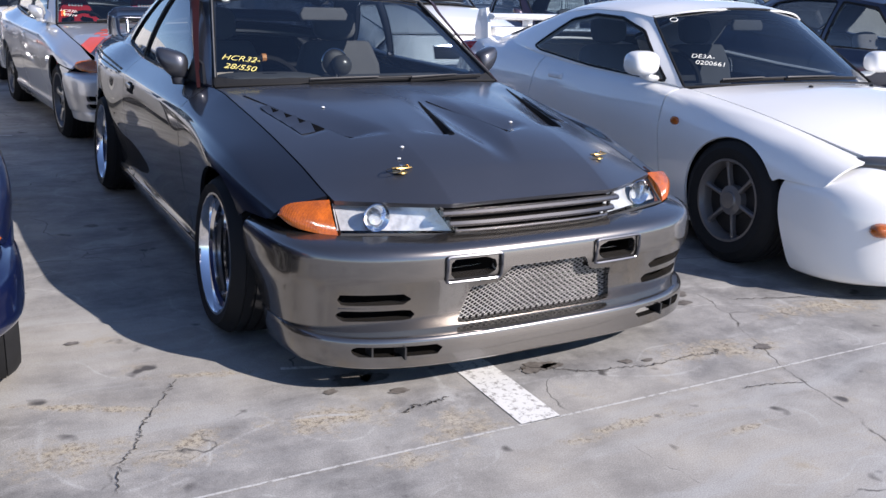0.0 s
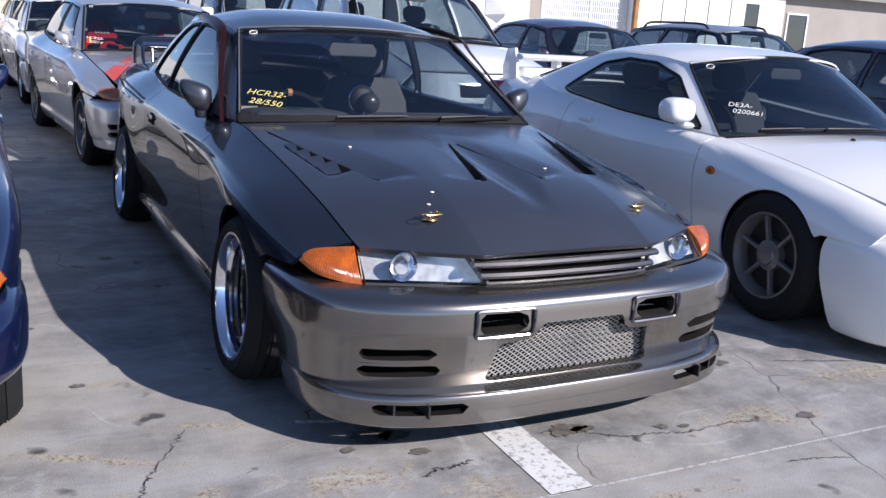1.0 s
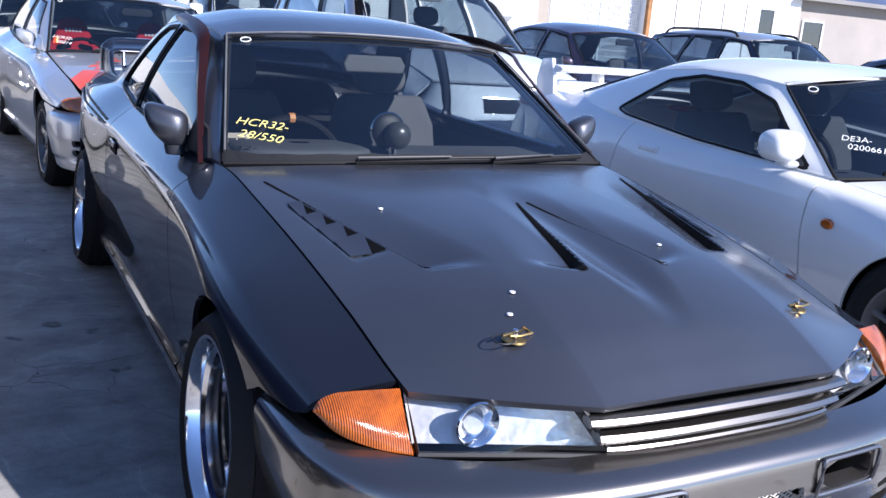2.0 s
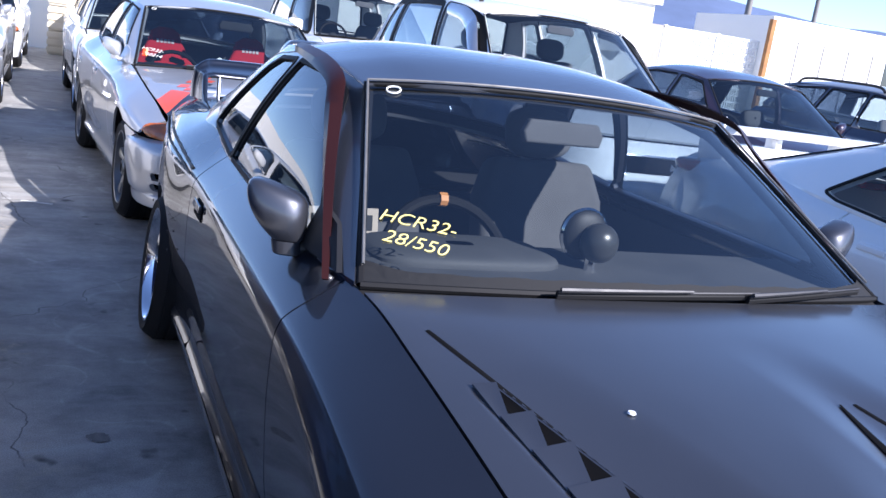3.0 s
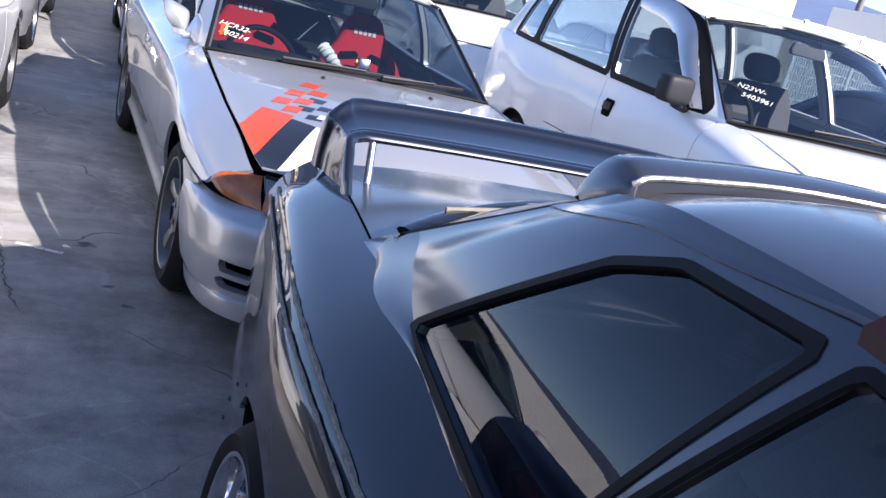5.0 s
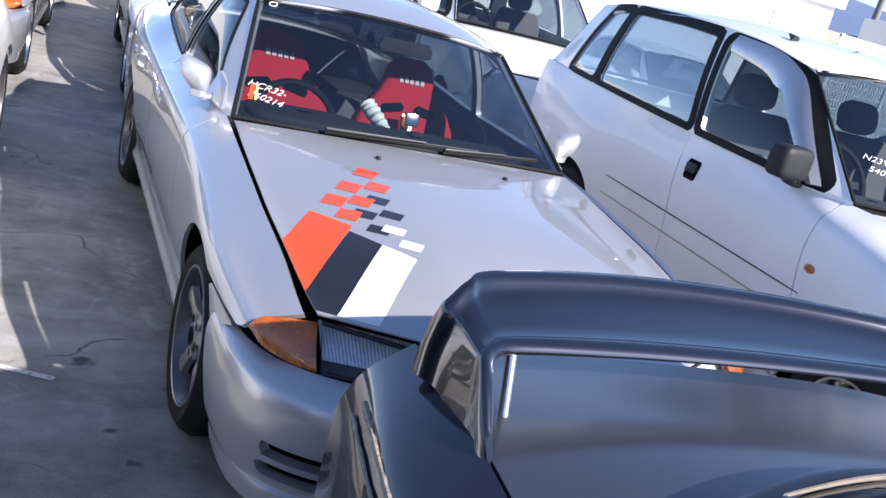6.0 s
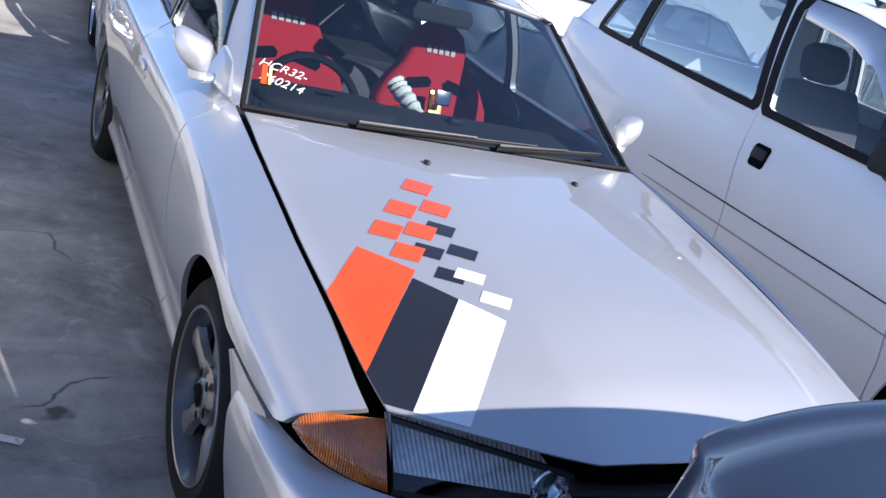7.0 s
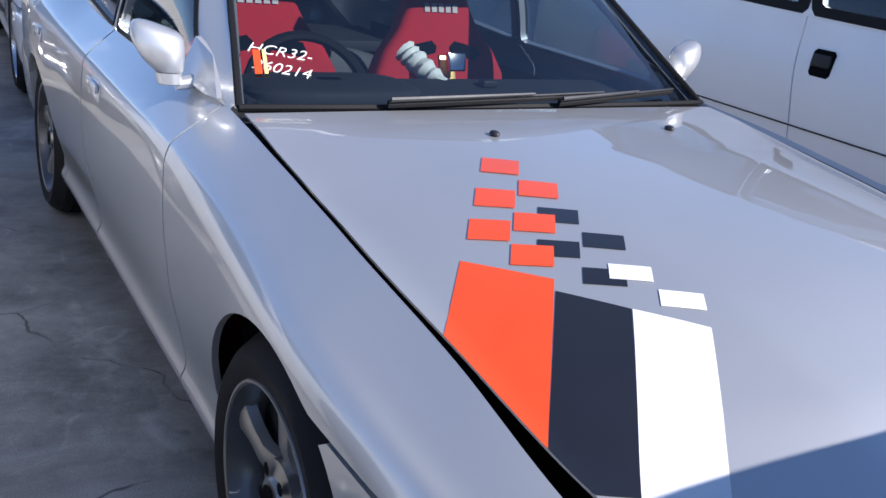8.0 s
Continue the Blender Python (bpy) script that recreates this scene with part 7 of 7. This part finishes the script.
for pts, w in (((( -0.10, 0.10), (0.016, 0.088), (0.10, 0.03), (0.179, -0.017), (0.28, -0.03), (0.393, -0.06), (0.55, -0.055), (0.694, -0.067), (0.72, -0.03)), 0.005),
               (((-1.12, 0.501), (-1.16, 0.42), (-1.243, 0.278), (-1.285, 0.20), (-1.309, 0.118), (-1.368, 0.009), (-1.40, -0.13)), 0.004),
               (((-0.56, -0.03), (-0.498, -0.002), (-0.43, 0.0), (-0.367, 0.018)), 0.006), (((0.55, -0.34), (0.68, -0.36), (0.80, -0.40)), 0.005),
               (((-1.60, 6.10), (-1.50, 5.75), (-1.46, 5.5), (-1.38, 5.2)), 0.006), (((-1.9, 2.4), (-1.6, 2.75), (-1.5, 3.2)), 0.005), (((1.2, 0.35), (1.5, 0.25), (1.9, 0.1)), 0.006)):
    P = catmull(pts, 14 * len(pts))
    n = len(P)
    P = P + np.array([(rng.gauss(0, 0.005), rng.gauss(0, 0.005)) for _ in range(n)])
    wd = np.array([w * (0.35 + 0.65 * rng.random()) * min(1, k / 4 + 0.1, (n - 1 - k) / 4 + 0.1) for k in range(n)])
    d = np.gradient(P, axis=0)
    d /= np.linalg.norm(d, axis=1, keepdims=True)
    s = np.stack([-d[:, 1], d[:, 0]], -1) * wd[:, None] / 2
    structure("trim_crack", quads(np.stack([np.column_stack([P + s, np.full(n, 0.003)]), np.column_stack([P - s, np.full(n, 0.003)])], 1)), CRACK, "jagged crack in the concrete", "crack")
STAIN = mat("dried oil stain", (0.135, 0.122, 0.11), 0.6, vary=0.6, scale=38)
rng = random.Random(5)
for x, y, r in ((0.02, 0.09, 0.05), (0.07, 0.075, 0.03), (-0.60, 0.26, 0.055), (-0.53, 0.24, 0.04), (-0.50, 0.12, 0.025), (1.02, 0.50, 0.05), (0.98, 0.40, 0.03), (-0.70, 0.20, 0.02), (0.34, 0.0, 0.02), (0.42, -0.02, 0.015), (-1.38, 0.95, 0.02), (0.9, -0.1, 0.03), (-1.1, 2.6, 0.03)):
    n = 40
    ring = []
    for a in np.linspace(0, 2 * math.pi, n, endpoint=False):
        q = 1 + 0.45 * noise.noise((1.6 * math.cos(a) + x * 9, 1.6 * math.sin(a) + y * 9, 0.5)) + 0.30 * noise.noise((5 * math.cos(a) + x * 7, 5 * math.sin(a), y * 5))
        ring.append((x + r * q * math.cos(a) * 1.25, y + r * q * math.sin(a) * 0.85, 0.003))
    structure("trim_stain", (np.array(ring), [tuple(range(n))]), STAIN, "dark dried oil stain on the concrete", "stain")

# ---- buildings and distance ----
PLASTER = mat("white painted wall", (0.78, 0.77, 0.74), 0.8, vary=0.06, scale=0.8, fine=60, bump=0.2)
SHED = mat("grey corrugated cladding", (0.20, 0.19, 0.18), 0.7, vary=0.2, scale=1.2)
CREAMWALL = mat("cream wall", (0.62, 0.55, 0.42), 0.8, vary=0.15, scale=2)
DARKGLASS = mat("dark window pane", (0.03, 0.032, 0.035), 0.1, coat=0.5)
RUST = mat("rusted steel", (0.30, 0.14, 0.05), 0.8, vary=0.4, scale=6)
FENCE = mat("white powder-coated steel", (0.78, 0.78, 0.77), 0.5)


def building(name, x0, x1, y0, y1, h, material, label, openings=(), eave=0.0):
    b = thing(name, pose(0, 0, 0), label, "building")
    part("wall", box(x0, x1, y0, y1, 0, h), material, b)
    part("roof", box(x0 - eave, x1 + eave, y0 - eave, y1 + eave, h, h + 0.10), material if not eave else SHED, b)
    for wx0, wx1, wz0, wz1 in openings:
        w = new("window")
        w.parent = b
        part("pane", box(wx0, wx1, y0 - 0.02, y0 - 0.004, wz0, wz1), DARKGLASS, w)
        for f in ((wx0 - 0.04, wx0, wz0 - 0.04, wz1 + 0.04), (wx1, wx1 + 0.04, wz0 - 0.04, wz1 + 0.04), (wx0, wx1, wz0 - 0.04, wz0), (wx0, wx1, wz1, wz1 + 0.04)):
            part("frame", box(f[0], f[1], y0 - 0.045, y0 - 0.004, f[2], f[3]), FENCE, w)
    return b


office = building("office_building", 2.9, 9.1, 15.0, 19.0, 2.75, PLASTER, "white flat-roofed office building", eave=0.0)
part("parapet", box(2.8, 9.2, 14.9, 15.0, 2.55, 2.75), PLASTER, office)
part("vent_hood", lip(patch((8.0, 14.98, 1.55), (8.5, 14.70, 1.60), (8.42, 14.72, 1.95), (8.0, 14.98, 2.3), 6, 6, 0.05), 0.2), PLASTER, office, "weathered wall vent hood")
fence = thing("mesh_fence", pose(9.40, 15.0, 0), "white steel lattice fence panel", "fence")
part("rail", box(0, 2.6, -0.02, 0.02, 2.16, 2.20), FENCE, fence)
part("rail", box(0, 2.6, -0.02, 0.02, 0.06, 0.10), FENCE, fence)
for x in (0.0, 1.28, 2.56):
    part("post", box(x, x + 0.06, -0.03, 0.03, 0, 2.22), FENCE, fence)
for k in range(44):
    part("bar", box(0.06 + 0.058 * k, 0.084 + 0.058 * k, -0.012, 0.012, 0.1, 2.16), FENCE, fence)
for k in range(14):
    part("cross_bar", box(0.0, 2.6, -0.018, -0.012, 0.2 + 0.14 * k, 0.222 + 0.14 * k), FENCE, fence)
building("warehouse", 9.0, 30.0, 19.5, 26.0, 2.36, mat("pale concrete block wall", (0.36, 0.32, 0.27), 0.85, vary=0.1), "pale concrete block wall behind the fence")
box_ = building("storage_container", 11.75, 15.0, 14.7, 17.2, 2.62, PLASTER, "white steel storage container with rusty edge", ())
part("corner_post", box(11.70, 11.80, 14.65, 14.75, 0, 2.65), RUST, box_, "rust-streaked corner post")
for k in range(4):
    part("door_panel", box(12.5 + 0.7 * k, 12.52 + 0.7 * k, 14.685, 14.7, 0.1, 2.3), SHED, box_)
building("site_office", 15.02, 17.25, 15.5, 20.0, 2.56, PLASTER, "white site office with dark windows", ((15.30, 15.76, 1.5, 2.30), (15.84, 16.32, 1.5, 2.28)))
building("grey_shed", 17.35, 40.0, 15.6, 26.0, 2.6, mat("drab shed wall", (0.30, 0.27, 0.24), 0.85, vary=0.15, scale=1.5), "drab grey shed with a dark doorway", ((17.5, 18.2, 0.0, 2.1),), eave=0.35)
endw = building("end_wall", -30.0, 3.0, 20.5, 20.9, 2.4, PLASTER, "white boundary wall at the end of the row")
for k in range(5):
    cr = thing("crate", pose(-1.15, 19.2, 0.46 * k + 0.0), "tan wooden crate stacked by the wall", "crate", "stacked crates")
    part("side", box(-0.45, 0.45, -0.3, 0.3, 0.0, 0.44, 0.01), CREAMWALL, cr)
    for z in (0.05, 0.19, 0.33):
        part("slat", box(-0.47, 0.47, -0.33, -0.30, z, z + 0.09), CREAMWALL, cr)
for x, y, h in ((23, 29, 8.5), (33, 36, 9.0), (15, 33, 8.0)):
    pl = thing("utility_pole", pose(x, y, 0), "grey concrete utility pole with cross arms", "pole", "utility poles")
    part("shaft", tube([(0, 0, 0), (0, 0, h)], [0.16, 0.09], 12), SHED, pl)
    for z in (h - 0.3, h - 1.1):
        part("cross_arm", box(-0.9, 0.9, -0.05, 0.05, z, z + 0.1), SHED, pl)
# hazy hills
HILL = mat("hazy wooded hill", (0.10, 0.14, 0.24), 0.95, vary=0.25, scale=0.01, fine=0.08)
a = np.linspace(-0.2, math.pi + 0.2, 120)
rows = []
for d, k in ((420, 0.0), (460, 0.45), (520, 0.85), (600, 1.0)):
    h = np.array([52 + 20 * noise.noise((q * 2.2, 0.3, 0)) + 9 * noise.noise((q * 6, 1.3, 0)) + 4 * noise.noise((q * 19, 2.3, 0)) for q in a])
    rows.append(np.stack([d * np.cos(a), d * np.sin(a), h * k - 0.5], -1))
structure("backdrop_hills", flip(quads(np.stack(rows))), HILL, "hazy blue wooded hills on the horizon", "hills")
